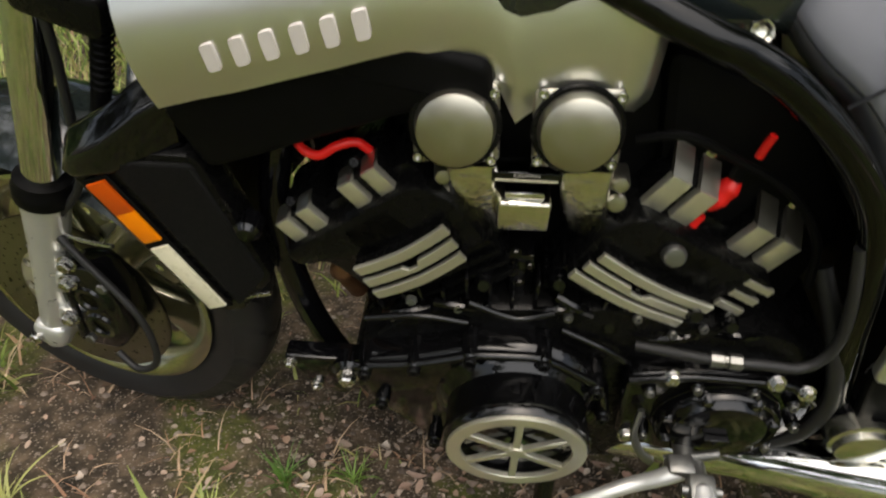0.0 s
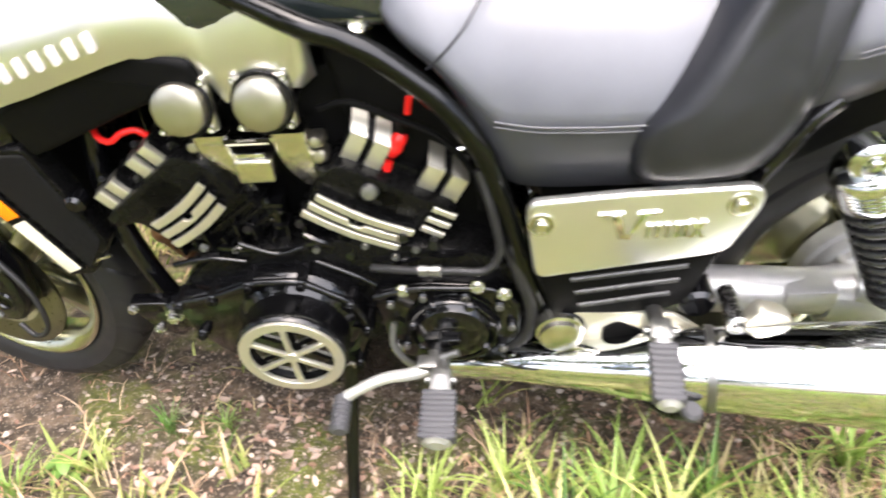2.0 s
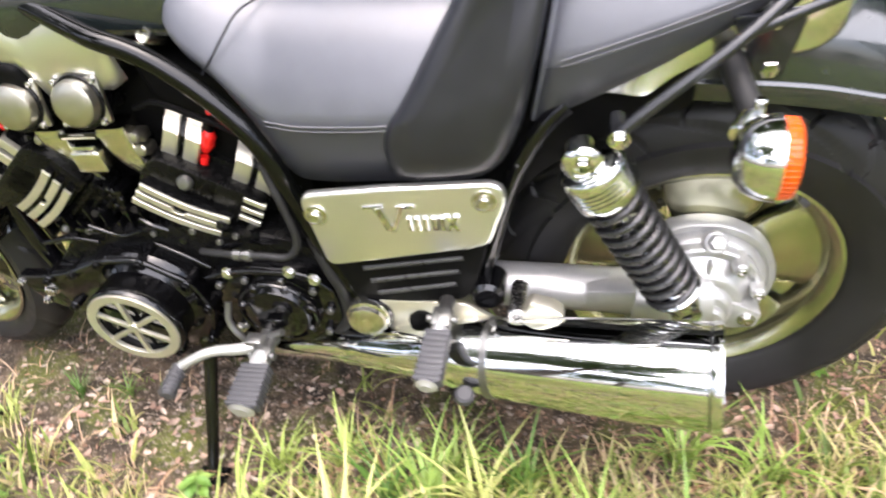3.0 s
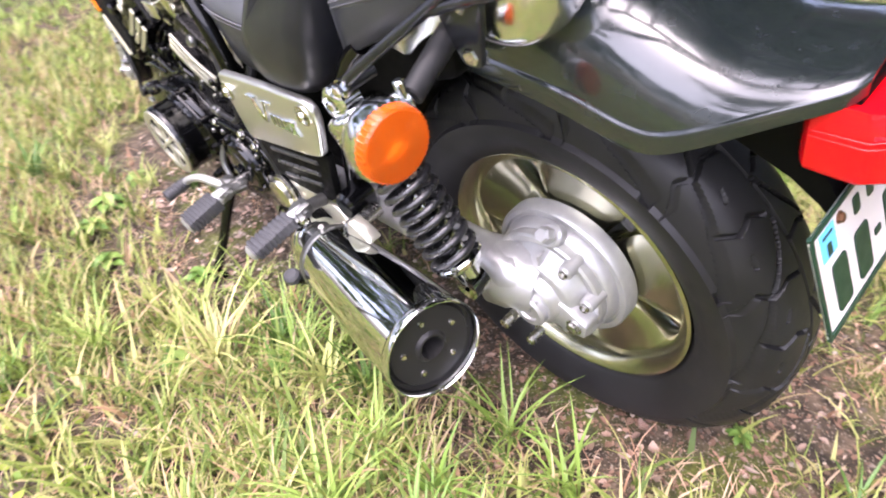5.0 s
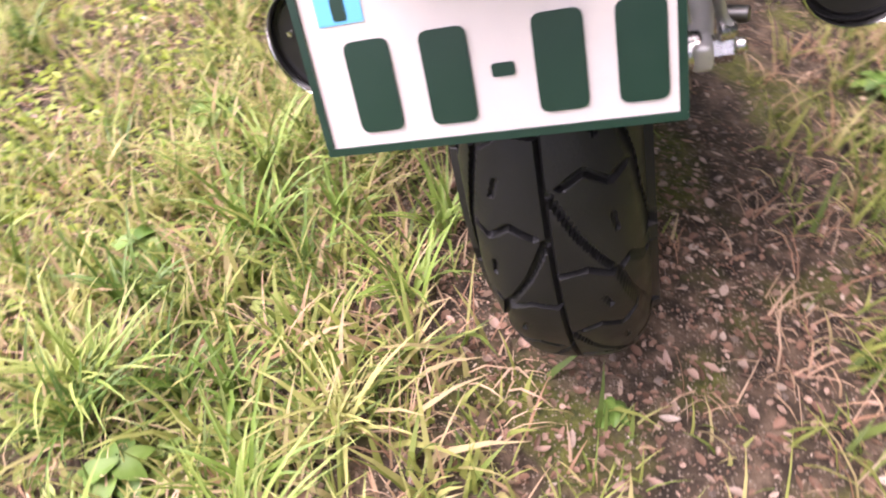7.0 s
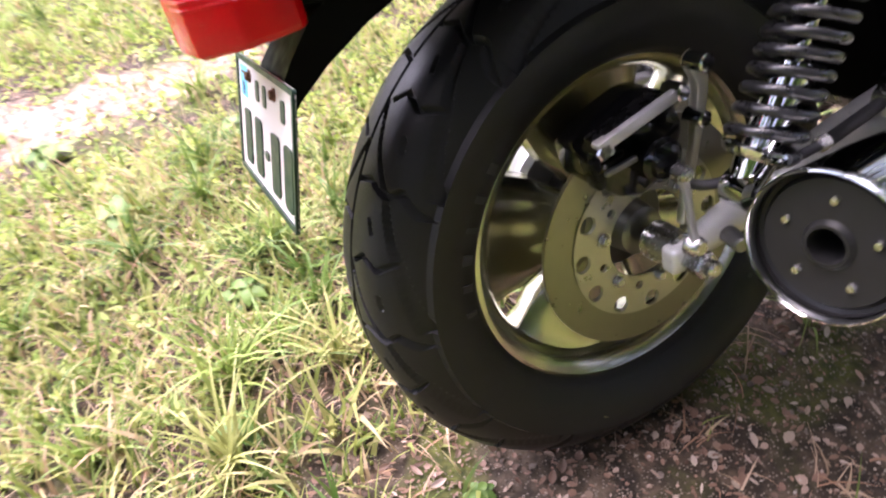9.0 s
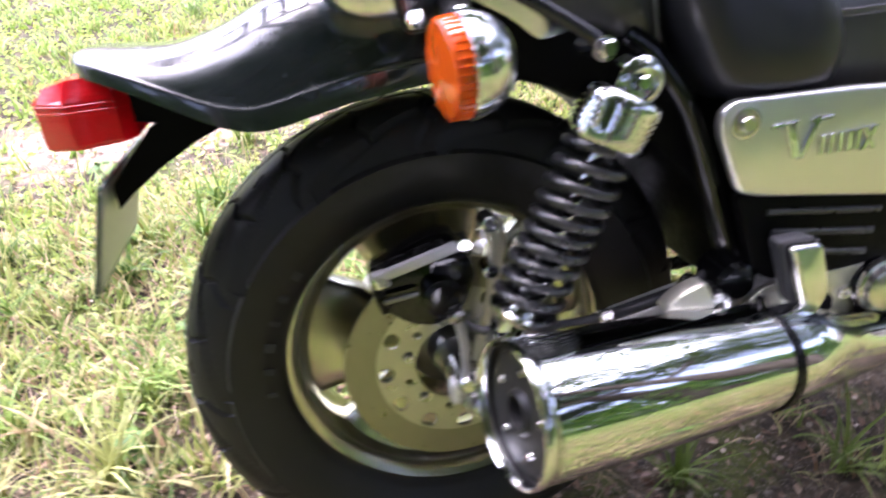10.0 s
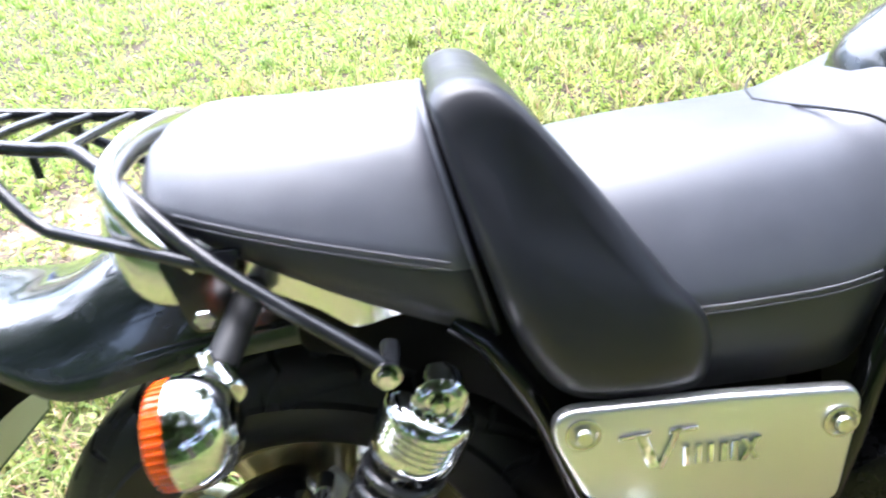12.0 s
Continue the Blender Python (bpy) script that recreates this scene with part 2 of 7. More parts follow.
def slab(bm, outline, d0, d1, m=None, bevel=0.0, seg=2):
    """A plate: an outline of (x, z) pairs, drawn out along y from d0 to d1; m moves it."""
    m = m if m is not None else Matrix.Identity(4)
    a = [bm.verts.new(m @ Vector((x, d0, z))) for x, z in outline]
    b = [bm.verts.new(m @ Vector((x, d1, z))) for x, z in outline]
    n = len(outline)
    fs = [bm.faces.new(a), bm.faces.new(b[::-1])]
    for k in range(n):
        fs.append(bm.faces.new((a[k], b[k], b[(k + 1) % n], a[(k + 1) % n])))
    if bevel:
        bmesh.ops.recalc_face_normals(bm, faces=fs)
        edges = list({e for f in fs[:2] for e in f.edges})
        bmesh.ops.bevel(bm, geom=edges, offset=bevel, segments=seg, profile=0.5, affect="EDGES")
    return bm


def rounded(outline, r=0.01, n=4):
    """The outline with its corners rounded."""
    out, k = [], len(outline)
    for i in range(k):
        p, a, b = (Vector(outline[j % k]) for j in (i, i - 1, i + 1))
        ra = min(r, (a - p).length * 0.45)
        rb = min(r, (b - p).length * 0.45)
        s, e = p + (a - p).normalized() * ra, p + (b - p).normalized() * rb
        for j in range(n + 1):
            t = j / n
            q = s * (1 - t) ** 2 + p * 2 * t * (1 - t) + e * t * t
            out.append((q.x, q.y))
    return out


def loft(bm, rings, closed=True, cap=True):
    """Skins a row of rings of equal count."""
    vs = [[bm.verts.new(p) for p in ring] for ring in rings]
    n = len(vs[0])
    for a, b in zip(vs, vs[1:]):
        for k in range(n if closed else n - 1):
            bm.faces.new((a[k], b[k], b[(k + 1) % n], a[(k + 1) % n]))
    if cap and closed:
        bm.faces.new(vs[0][::-1])
        bm.faces.new(vs[-1])
    return bm


def ring_plate(bm, r0, r1, cells, hole, y, thick, rows=1, hs=14, c=(0, 0, 0)):
    """A flat ring about the y axis with round holes through it, one in each cell; the holes of odd rows are turned half a cell."""
    def put(u, v, yy):
        return bm.verts.new((c[0] + v * math.cos(u), yy, c[2] + v * math.sin(u)))
    for row in range(rows):
        v0, v1 = r0 + (r1 - r0) * row / rows, r0 + (r1 - r0) * (row + 1) / rows
        for k in range(cells):
            u0 = 2 * math.pi * (k + 0.5 * (row % 2)) / cells
            u1 = u0 + 2 * math.pi / cells
            um, vm = (u0 + u1) / 2, (v0 + v1) / 2
            per = max(2, hs // 4)
            edge = [(u0 + (u1 - u0) * j / per, v0) for j in range(per)] + [(u1, v0 + (v1 - v0) * j / per) for j in range(per)]
            edge += [(u1 - (u1 - u0) * j / per, v1) for j in range(per)] + [(u0, v1 - (v1 - v0) * j / per) for j in range(per)]
            n = len(edge)
            h = hole[row % len(hole)] if isinstance(hole, (list, tuple)) else hole
            inn = []
            for j in range(n):
                a = math.atan2(edge[j][1] - vm, (edge[j][0] - um) * vm)
                inn.append((um + h * math.cos(a) / vm, vm + h * math.sin(a)))
            o = [[put(u, v, yy) for u, v in edge] for yy in (y, y + thick)]
            i = [[put(u, v, yy) for u, v in inn] for yy in (y, y + thick)]
            for j in range(n):
                q = (j + 1) % n
                bm.faces.new((o[0][j], o[0][q], i[0][q], i[0][j]))
                bm.faces.new((o[1][j], i[1][j], i[1][q], o[1][q]))
                bm.faces.new((i[0][j], i[0][q], i[1][q], i[1][j]))
    return bm


def hexbolt(bm, p, d, r=0.006, h=0.006):
    """A bolt head with its washer."""
    p, d = Vector(p), Vector(d).normalized()
    lathe(bm, [(0, 0), (r * 1.35, 0), (r * 1.35, h * 0.25), (r, h * 0.25)], p, d, 16)
    lathe(bm, [(r, h * 0.25), (r, h * 0.85), (r * 0.8, h), (0, h)], p, d, 6)
    return bm


def capscrew(bm, p, d, r=0.006, h=0.006):
    """A round socket screw with its hollow."""
    return lathe(bm, [(0, 0), (r, 0), (r, h * 0.8), (r * 0.85, h), (r * 0.5, h), (r * 0.5, h * 0.4), (0, h * 0.4)], p, d, 16)


# ================= the motorcycle, upright in its own space; the root leans it =================
# its nose points to -x, its left side to -y; the rear axle stands over the origin
bike = new("motorcycle")
bike.matrix_world = LEAN
tagged(bike, "black and silver motorcycle leaning on its side stand on grass", "motorcycle")
RC = (0.0, 0.0, 0.325)
RR = 0.338


def between(rows, n):
    """More rows of numbers, laid smoothly between the given ones."""
    out = []
    for i in range(len(rows) - 1):
        p0, p1, p2, p3 = rows[max(i - 1, 0)], rows[i], rows[i + 1], rows[min(i + 2, len(rows) - 1)]
        for k in range(n):
            t = k / n
            out.append(tuple(0.5 * (2 * b + (c - a) * t + (2 * a - 5 * b + 4 * c - d) * t * t + (3 * b - a - 3 * c + d) * t ** 3) for a, b, c, d in zip(p0, p1, p2, p3)))
    return out + [tuple(rows[-1])]


# ---- tyres ----
def tyre_mesh(bm, c, outer, bead, half, grooves, na=960, nv=88, xf=None):
    """A tyre about the y axis: sidewalls, crown and a tread cut by grooves; grooves(arc, y) gives the depth."""
    prof = []
    for k in range(nv + 1):
        v = -1 + 2 * k / nv
        a = v * math.pi / 2
        y = half * math.copysign(abs(math.sin(a)) ** 0.9, a)
        side = abs(v)
        if side < 0.72:
            r = outer - (outer - bead) * 0.55 * (side / 0.78) ** 2.8
        else:
            q = (side - 0.72) / 0.28
            r0 = outer - (outer - bead) * 0.55 * (0.72 / 0.78) ** 2.8
            r = r0 + (bead - r0) * q
            y = math.copysign(half * (1.0 - 0.30 * q ** 2.2), v) * (0.985 + 0.015 * (1 - q))
        prof.append((r, y, v))
    prof[0] = (bead - 0.004, -half * 0.55, -1)
    prof[-1] = (bead - 0.004, half * 0.55, 1)
    grid = []
    for i in range(na):
        u = 2 * math.pi * i / na
        row = []
        for r, y, v in prof:
            rr = r - (grooves(u * outer, y / half) if abs(v) < 0.74 else 0.0)
            row.append(bm.verts.new((c[0] + rr * math.cos(u), c[1] + y, c[2] + rr * math.sin(u))))
        grid.append(row)
    for i in range(na):
        a, b = grid[i], grid[(i + 1) % na]
        for k in range(nv):
            bm.faces.new((a[k], b[k], b[k + 1], a[k + 1]))
    return bm


def near_line(px, py, ax, ay, bx, by):
    dx, dy = bx - ax, by - ay
    t = max(0.0, min(1.0, ((px - ax) * dx + (py - ay) * dy) / (dx * dx + dy * dy)))
    return math.hypot(px - ax - t * dx, py - ay - t * dy)


PITCH = 2 * math.pi * RR / 12
# chains of cuts on one half of the tread: (share of the pitch, share of the half width)
REAR_CUTS = (((0.933, 0.88), (1.067, 0.73), (1.0, 0.58), (1.067, 0.32), (1.03, 0.04)),
             ((0.61, 0.79), (0.53, 0.60), (0.60, 0.38), (0.53, 0.16)),
             ((1.5, 0.04), (1.267, 0.27), (1.017, 0.60), (0.60, 0.79), (0.067, 0.90)),
             ((0.84, 0.44), (0.76, 0.50)), ((0.36, 0.60), (0.27, 0.63)))


def rear_grooves(arc, v):
    deep = 0.0
    if abs(v) < 0.035:
        deep = 0.006 * (1 - abs(v) / 0.035) ** 0.5
    a = (arc / PITCH + (0.0 if v > 0 else 0.25)) % 1.0
    y = abs(v) * 0.086
    for off in (-1.0, 0.0, 1.0):
        x = (a + off) * PITCH
        for k, chain in enumerate(REAR_CUTS):
            half = 0.0021 if k > 2 else 0.0031
            for (x0, y0), (x1, y1) in zip(chain, chain[1:]):
                if x < min(x0, x1) * PITCH - half or x > max(x0, x1) * PITCH + half:
                    continue
                d = near_line(x, y, x0 * PITCH, y0 * 0.086, x1 * PITCH, y1 * 0.086)
                if d < half:
                    deep = max(deep, (0.004 if k > 2 else 0.0075) * min(1.0, (half - d) / 0.0010))
    return deep


def front_grooves(arc, v):
    p = 0.085
    a = (arc / p) % 1.0
    deep = 0.0
    for off in (-1.0, 0.0, 1.0):
        d = near_line((a + off) * p, abs(v) * 0.055, 0.1 * p, 0.005, 0.75 * p, 0.046)
        if d < 0.003:
            deep = max(deep, 0.004 * min(1.0, (0.003 - d) / 0.0014))
    return deep


# ---- rear wheel ----
rear_wheel = new("rear_wheel")
rear_wheel.parent = bike
part("tyre", tyre_mesh(B(), (0.005, 0.004, 0.3205), RR, 0.213, 0.086, rear_grooves, 1500, 120), TREAD, rear_wheel, "wide black tyre with block tread", sharp=28)
bm = B()
for s in (-1, 1):
    lathe(bm, [(0.202, 0.030), (0.204, 0.046), (0.214, 0.050), (0.2175, 0.054), (0.2175, 0.0585), (0.212, 0.060), (0.206, 0.056), (0.196, 0.047), (0.190, 0.036), (0.186, 0.0)], RC, (0, s, 0), 96)
part("rim", bm, WHEEL, rear_wheel, "polished aluminium rim")
bm = B()
for k in range(5):
    a = 2 * math.pi * (k + 0.15) / 5
    rot = Matrix.Translation(RC) @ Matrix.Rotation(-a, 4, "Y")
    # a broad spoke that widens to the rim, hollowed in its middle
    rings = []
    for r, w, h in ((0.055, 0.036, 0.030), (0.09, 0.054, 0.026), (0.125, 0.074, 0.024), (0.155, 0.083, 0.024), (0.180, 0.092, 0.028), (0.1915, 0.104, 0.032)):
        ring = []
        for j in range(16):
            t = 2 * math.pi * j / 16
            ct, st = math.cos(t), math.sin(t)
            ring.append(rot @ Vector((r - 0.10 * (w * ct) ** 2 / 0.1, math.copysign(abs(st) ** 0.6, st) * h, math.copysign(abs(ct) ** 0.6, ct) * w)))
        rings.append(ring)
    loft(bm, rings)
part("spokes", bm, WHEEL, rear_wheel, "broad polished cast spokes")
bm = B()
lathe(bm, [(0, 0.085), (0.022, 0.085), (0.030, 0.080), (0.034, 0.05), (0.058, 0.045), (0.060, -0.045), (0, -0.05)], RC, (0, 1, 0), 40)
part("hub", bm, DARKM, rear_wheel)
bm = B()
lathe(bm, [(0.103, 0.0835), (0.146, 0.0835), (0.1465, 0.086), (0.146, 0.0885), (0.103, 0.0885), (0.103, 0.0835)], RC, (0, 1, 0), 72)
disc = part("brake_disc", bm, DISC, rear_wheel, "steel brake disc")
bm = B()
ring_plate(bm, 0.056, 0.107, 12, [0.0058, 0.0112], 0.085, 0.005, 2, 20, RC)
bmesh.ops.remove_doubles(bm, verts=bm.verts, dist=0.0002)
part("disc_carrier", bm, DISC2, disc, "drilled aluminium disc carrier")
for k in range(6):
    bm = B()
    a = 2 * math.pi * (k + 0.3) / 6
    hexbolt(bm, (RC[0] + 0.066 * math.cos(a), 0.090, RC[2] + 0.066 * math.sin(a)), (0, 1, 0), 0.0065, 0.008)
    part("disc_bolt", bm, STEEL, disc)
bm = B()
box(bm, (0.128, -0.060, 0.487), (0.018, 0.010, 0.010), Matrix.Rotation(radians(40), 3, "Y"), 0.003)
part("balance_weight", bm, GRIP, rear_wheel, "small black balance weight")
bm = B()
lathe(bm, [(0.2565, 0.0822), (0.2575, 0.0832), (0.2585, 0.0828), (0.259, 0.0822)], RC, (0, 1, 0), 96)
for k in range(44):
    a = 2 * math.pi * k / 44
    if k % 22 < 6:
        rot = Matrix.Translation(RC) @ Matrix.Rotation(-a, 4, "Y")
        box(bm, rot @ Vector((0.238, 0.0805, 0)), (0.013, 0.0018, 0.006 + 0.003 * (k % 3)), rot.to_3x3(), 0.0004, 1)
part("sidewall_band", bm, RUBBER, rear_wheel, "raised marks on the sidewall")

# ---- right brake caliper, axle end, swing arms ----
caliper = new("rear_caliper")
caliper.parent = bike
bm = B()
slab(bm, rounded([(0.098, 0.478), (0.092, 0.440), (0.060, 0.412), (0.028, 0.402), (-0.010, 0.420), (-0.028, 0.462), (-0.012, 0.508), (0.012, 0.512), (0.055, 0.500)], 0.010), 0.066, 0.126, bevel=0.005)
part("caliper_body", bm, GLOSS, caliper, "black brake caliper")
bm = B()
rod(bm, (0.018, 0.10, 0.446), (0.018, 0.146, 0.446), 0.024, bevel=0.004)
lathe(bm, [(0.024, 0.0), (0.020, 0.003), (0.018, 0.001), (0, 0.001)], (0.018, 0.146, 0.446), (0, 1, 0), 24)
part("piston_housing", bm, GLOSS, caliper)
bm = B()
rot = Matrix.Rotation(radians(14), 3, "Y")
box(bm, (0.050, 0.126, 0.496), (0.085, 0.020, 0.014), rot, 0.003)
box(bm, (0.088, 0.122, 0.452), (0.012, 0.020, 0.036), rot, 0.003)
part("pad_cover", bm, SATIN, caliper, "satin black pad cover")
for p, r_, sg in (((-0.012, 0.146, 0.508), 0.0095, 6), ((-0.043, 0.146, 0.528), 0.010, 20), ((-0.040, 0.146, 0.470), 0.009, 20), ((0.088, 0.146, 0.482), 0.0100, 6)):
    bm = rod(B(), (p[0], 0.118, p[2]), p, r_, bevel=0.002, seg=sg)
    part("caliper_bolt", bm, CHROME, caliper, "chromed caliper bolt")
bm = box(B(), (0.042, 0.141, 0.498), (0.094, 0.009, 0.0125), Matrix.Rotation(radians(13), 3, "Y"), 0.002)
box(bm, (0.086, 0.139, 0.484), (0.017, 0.014, 0.020), Matrix.Rotation(radians(13), 3, "Y"), 0.003)
part("pad_pin", bm, CAST, caliper, "bare metal pad retainer")
bm = tube(B(), [(0.006, 0.156, 0.430), (0.004, 0.163, 0.400), (0.006, 0.170, 0.368), (0.008, 0.176, 0.350)], [0.011, 0.0075, 0.0075, 0.012], 12, 4, flat=0.6)
part("torque_link", bm, CAST, caliper, "short silver torque link")
for p, r_ in (((0.008, 0.186, 0.350), 0.0125), ((0.006, 0.168, 0.430), 0.0105)):
    part("link_boss", rod(B(), (p[0], p[1] - 0.020, p[2]), p, r_, r_ * 0.85, 18, 0.003), STEEL, caliper)
part("adjuster_bolt", rod(B(), (-0.038, 0.175, 0.345), (-0.030, 0.204, 0.345), 0.0105, 0.0095, 12, 0.002), DARKM, caliper, "dark adjuster bolt")
bm = box(B(), (0.066, 0.138, 0.456), (0.040, 0.006, 0.007), Matrix.Rotation(radians(5), 3, "Y"), 0.002)
part("pad_clip", bm, DARKM, caliper)
bm = B()
tube(bm, [(-0.043, 0.118, 0.530), (-0.055, 0.120, 0.505), (-0.052, 0.120, 0.470), (-0.044, 0.122, 0.430), (-0.030, 0.125, 0.390), (-0.020, 0.13, 0.350)], [0.013, 0.016, 0.014, 0.010, 0.011, 0.014], 12, 5, flat=0.6)
part("caliper_bracket", bm, BRUSHED, caliper, "bare aluminium caliper bracket")
bm = B()
tube(bm, [(0.004, 0.150, 0.420), (-0.020, 0.165, 0.408), (-0.067, 0.186, 0.412), (-0.120, 0.190, 0.409), (-0.159, 0.190, 0.410), (-0.215, 0.188, 0.414), (-0.266, 0.180, 0.420), (-0.318, 0.160, 0.432)], 0.0058, 10, 5)
for k in range(30):
    t = k / 29
    lathe(bm, [(0.0058, -0.0012), (0.0080, 0.0), (0.0058, 0.0012)], (-0.168 - 0.090 * t, 0.190 - 0.008 * t, 0.410 + 0.008 * t), (-1, -0.09, 0.09), 12)
clip = rod(B(), (-0.150, 0.190, 0.409), (-0.166, 0.190, 0.4105), 0.0092, bevel=0.002, seg=8)
part("hose_clip", clip, STEEL, caliper, "bright hose clip")
part("brake_hose", bm, GRIP, caliper, "black brake hose")

swing = new("swing_arm")
swing.parent = bike
bm = B()
tube(bm, [(-0.48, 0.135, 0.385), (-0.30, 0.150, 0.378), (-0.14, 0.152, 0.358), (-0.02, 0.148, 0.330), (0.01, 0.146, 0.324)], [0.032, 0.032, 0.025, 0.017, 0.013], 16, 5)
box(bm, (0.0, 0.150, 0.325), (0.050, 0.024, 0.034), None, 0.007, 3)
part("right_arm", bm, SWING, swing, "silver tubular swing arm")
bm = B()
tube(bm, [(-0.48, -0.125, 0.385), (-0.30, -0.125, 0.378), (-0.14, -0.120, 0.362), (-0.04, -0.110, 0.345)], [0.036, 0.036, 0.036, 0.042], 18, 5)
box(bm, (-0.140, -0.135, 0.380), (0.075, 0.05, 0.035), None, 0.006)
part("shaft_housing", bm, CAST, swing, "silver drive shaft housing")
bm = B()
rod(bm, (-0.47, -0.13, 0.385), (-0.47, 0.13, 0.385), 0.034)
part("cross_tube", bm, SATIN, swing)
bm = B()
rod(bm, (0.0, 0.14, 0.324), (0.0, 0.186, 0.324), 0.0165, bevel=0.003, seg=6)
rod(bm, (0.0, 0.184, 0.324), (0.0, 0.198, 0.324), 0.010, bevel=0.003)
rod(bm, (0.0, 0.10, 0.324), (0.0, 0.15, 0.324), 0.024, bevel=0.003)
part("axle_nut", bm, STEEL, swing, "bare steel axle nut")

# ---- final drive ----
drive = new("final_drive")
drive.parent = bike
bm = B()
lathe(bm, [(0.112, 0.028), (0.120, 0.034), (0.120, 0.056), (0.117, 0.060), (0.109, 0.060), (0.107, 0.057), (0.104, 0.057), (0.102, 0.072), (0.098, 0.076), (0.0, 0.078)], RC, (0, -1, 0), 64)
part("brake_side_plate", bm, CAST, drive, "ribbed silver drive flange")
bm = B()
lathe(bm, [(0.096, 0.074), (0.096, 0.089), (0.093, 0.092), (0.085, 0.092), (0.083, 0.088), (0.079, 0.088), (0.066, 0.100), (0.061, 0.113), (0.057, 0.116), (0.047, 0.117), (0.044, 0.129), (0.038, 0.134), (0.0, 0.135)], RC, (0, -1, 0), 56)
part("shaft_neck", tube(B(), [(-0.11, -0.118, 0.352), (-0.05, -0.112, 0.343), (0.0, -0.10, 0.335)], [0.040, 0.054, 0.050], 20, 4), CAST, drive)
for a in (84, 122, 158, 300, 338):
    ca, sa = math.cos(radians(a)), math.sin(radians(a))
    part("housing_rib", box(B(), (RC[0] + 0.062 * ca, -0.103, RC[2] + 0.062 * sa), (0.040, 0.016, 0.006), Matrix.Rotation(radians(-a), 3, "Y"), 0.002), CAST, drive)
part("shaft_collar", tube(B(), [(-0.075, -0.128, 0.372), (-0.040, -0.128, 0.362), (-0.010, -0.118, 0.350)], [0.026, 0.032, 0.028], 20, 4), CAST, drive)
part("shock_lug", box(B(), (-0.070, -0.125, 0.300), (0.060, 0.045, 0.036), Matrix.Rotation(radians(-15), 3, "Y"), 0.009, 3), CAST, drive)
lathe(bm, [(0.030, 0.0), (0.030, 0.014), (0.026, 0.018), (0.018, 0.018), (0.016, 0.014), (0, 0.014)], (0.004, -0.130, 0.318), (0, -1, 0), 32)
part("drain_tab", slab(B(), rounded([(0.00, 0.350), (0.055, 0.333), (0.092, 0.312), (0.086, 0.283), (0.052, 0.279), (-0.02, 0.292)], 0.006), -0.122, -0.085, bevel=0.003), CAST, drive)
for k, a in enumerate((12, 53, 140, 215, 330)):
    ca, sa = math.cos(radians(a)), math.sin(radians(a))
    part("housing_lug", rod(B(), (RC[0] + 0.086 * ca, -0.070, RC[2] + 0.086 * sa), (RC[0] + 0.086 * ca, -0.110, RC[2] + 0.086 * sa), 0.0135, 0.0115, 16, 0.003), CAST, drive)
part("drive_housing", bm, CAST, drive, "cast silver final drive housing")
bm = hexbolt(B(), (0.070, -0.122, 0.302), (0, -1, 0), 0.010, 0.009)
part("drain_bolt", bm, STEEL, drive)
for a in (12, 53, 140):
    bm = B()
    ca, sa = math.cos(radians(a)), math.sin(radians(a))
    capscrew(bm, (RC[0] + 0.086 * ca, -0.110, RC[2] + 0.086 * sa), (0, -1, 0), 0.0075, 0.005)
    part("drive_bolt", bm, STEEL, drive)
bm = B()
rod(bm, (-0.030, -0.135, 0.285), (-0.030, -0.170, 0.285), 0.009, seg=10, bevel=0.002)
part("stud", bm, STEEL, drive)
bm = rod(B(), (0.010, -0.130, 0.262), (0.010, -0.160, 0.262), 0.008, seg=10, bevel=0.002)
part("stud", bm, STEEL, drive)
bm = B()
rod(bm, (0.014, -0.070, 0.418), (0.014, -0.086, 0.431), 0.0185, bevel=0.003, seg=28)
rod(bm, (0.014, -0.086, 0.431), (0.014, -0.103, 0.446), 0.0130, bevel=0.003, seg=6)
part("oil_cap", bm, CAST, drive, "silver hexagonal oil filler cap")


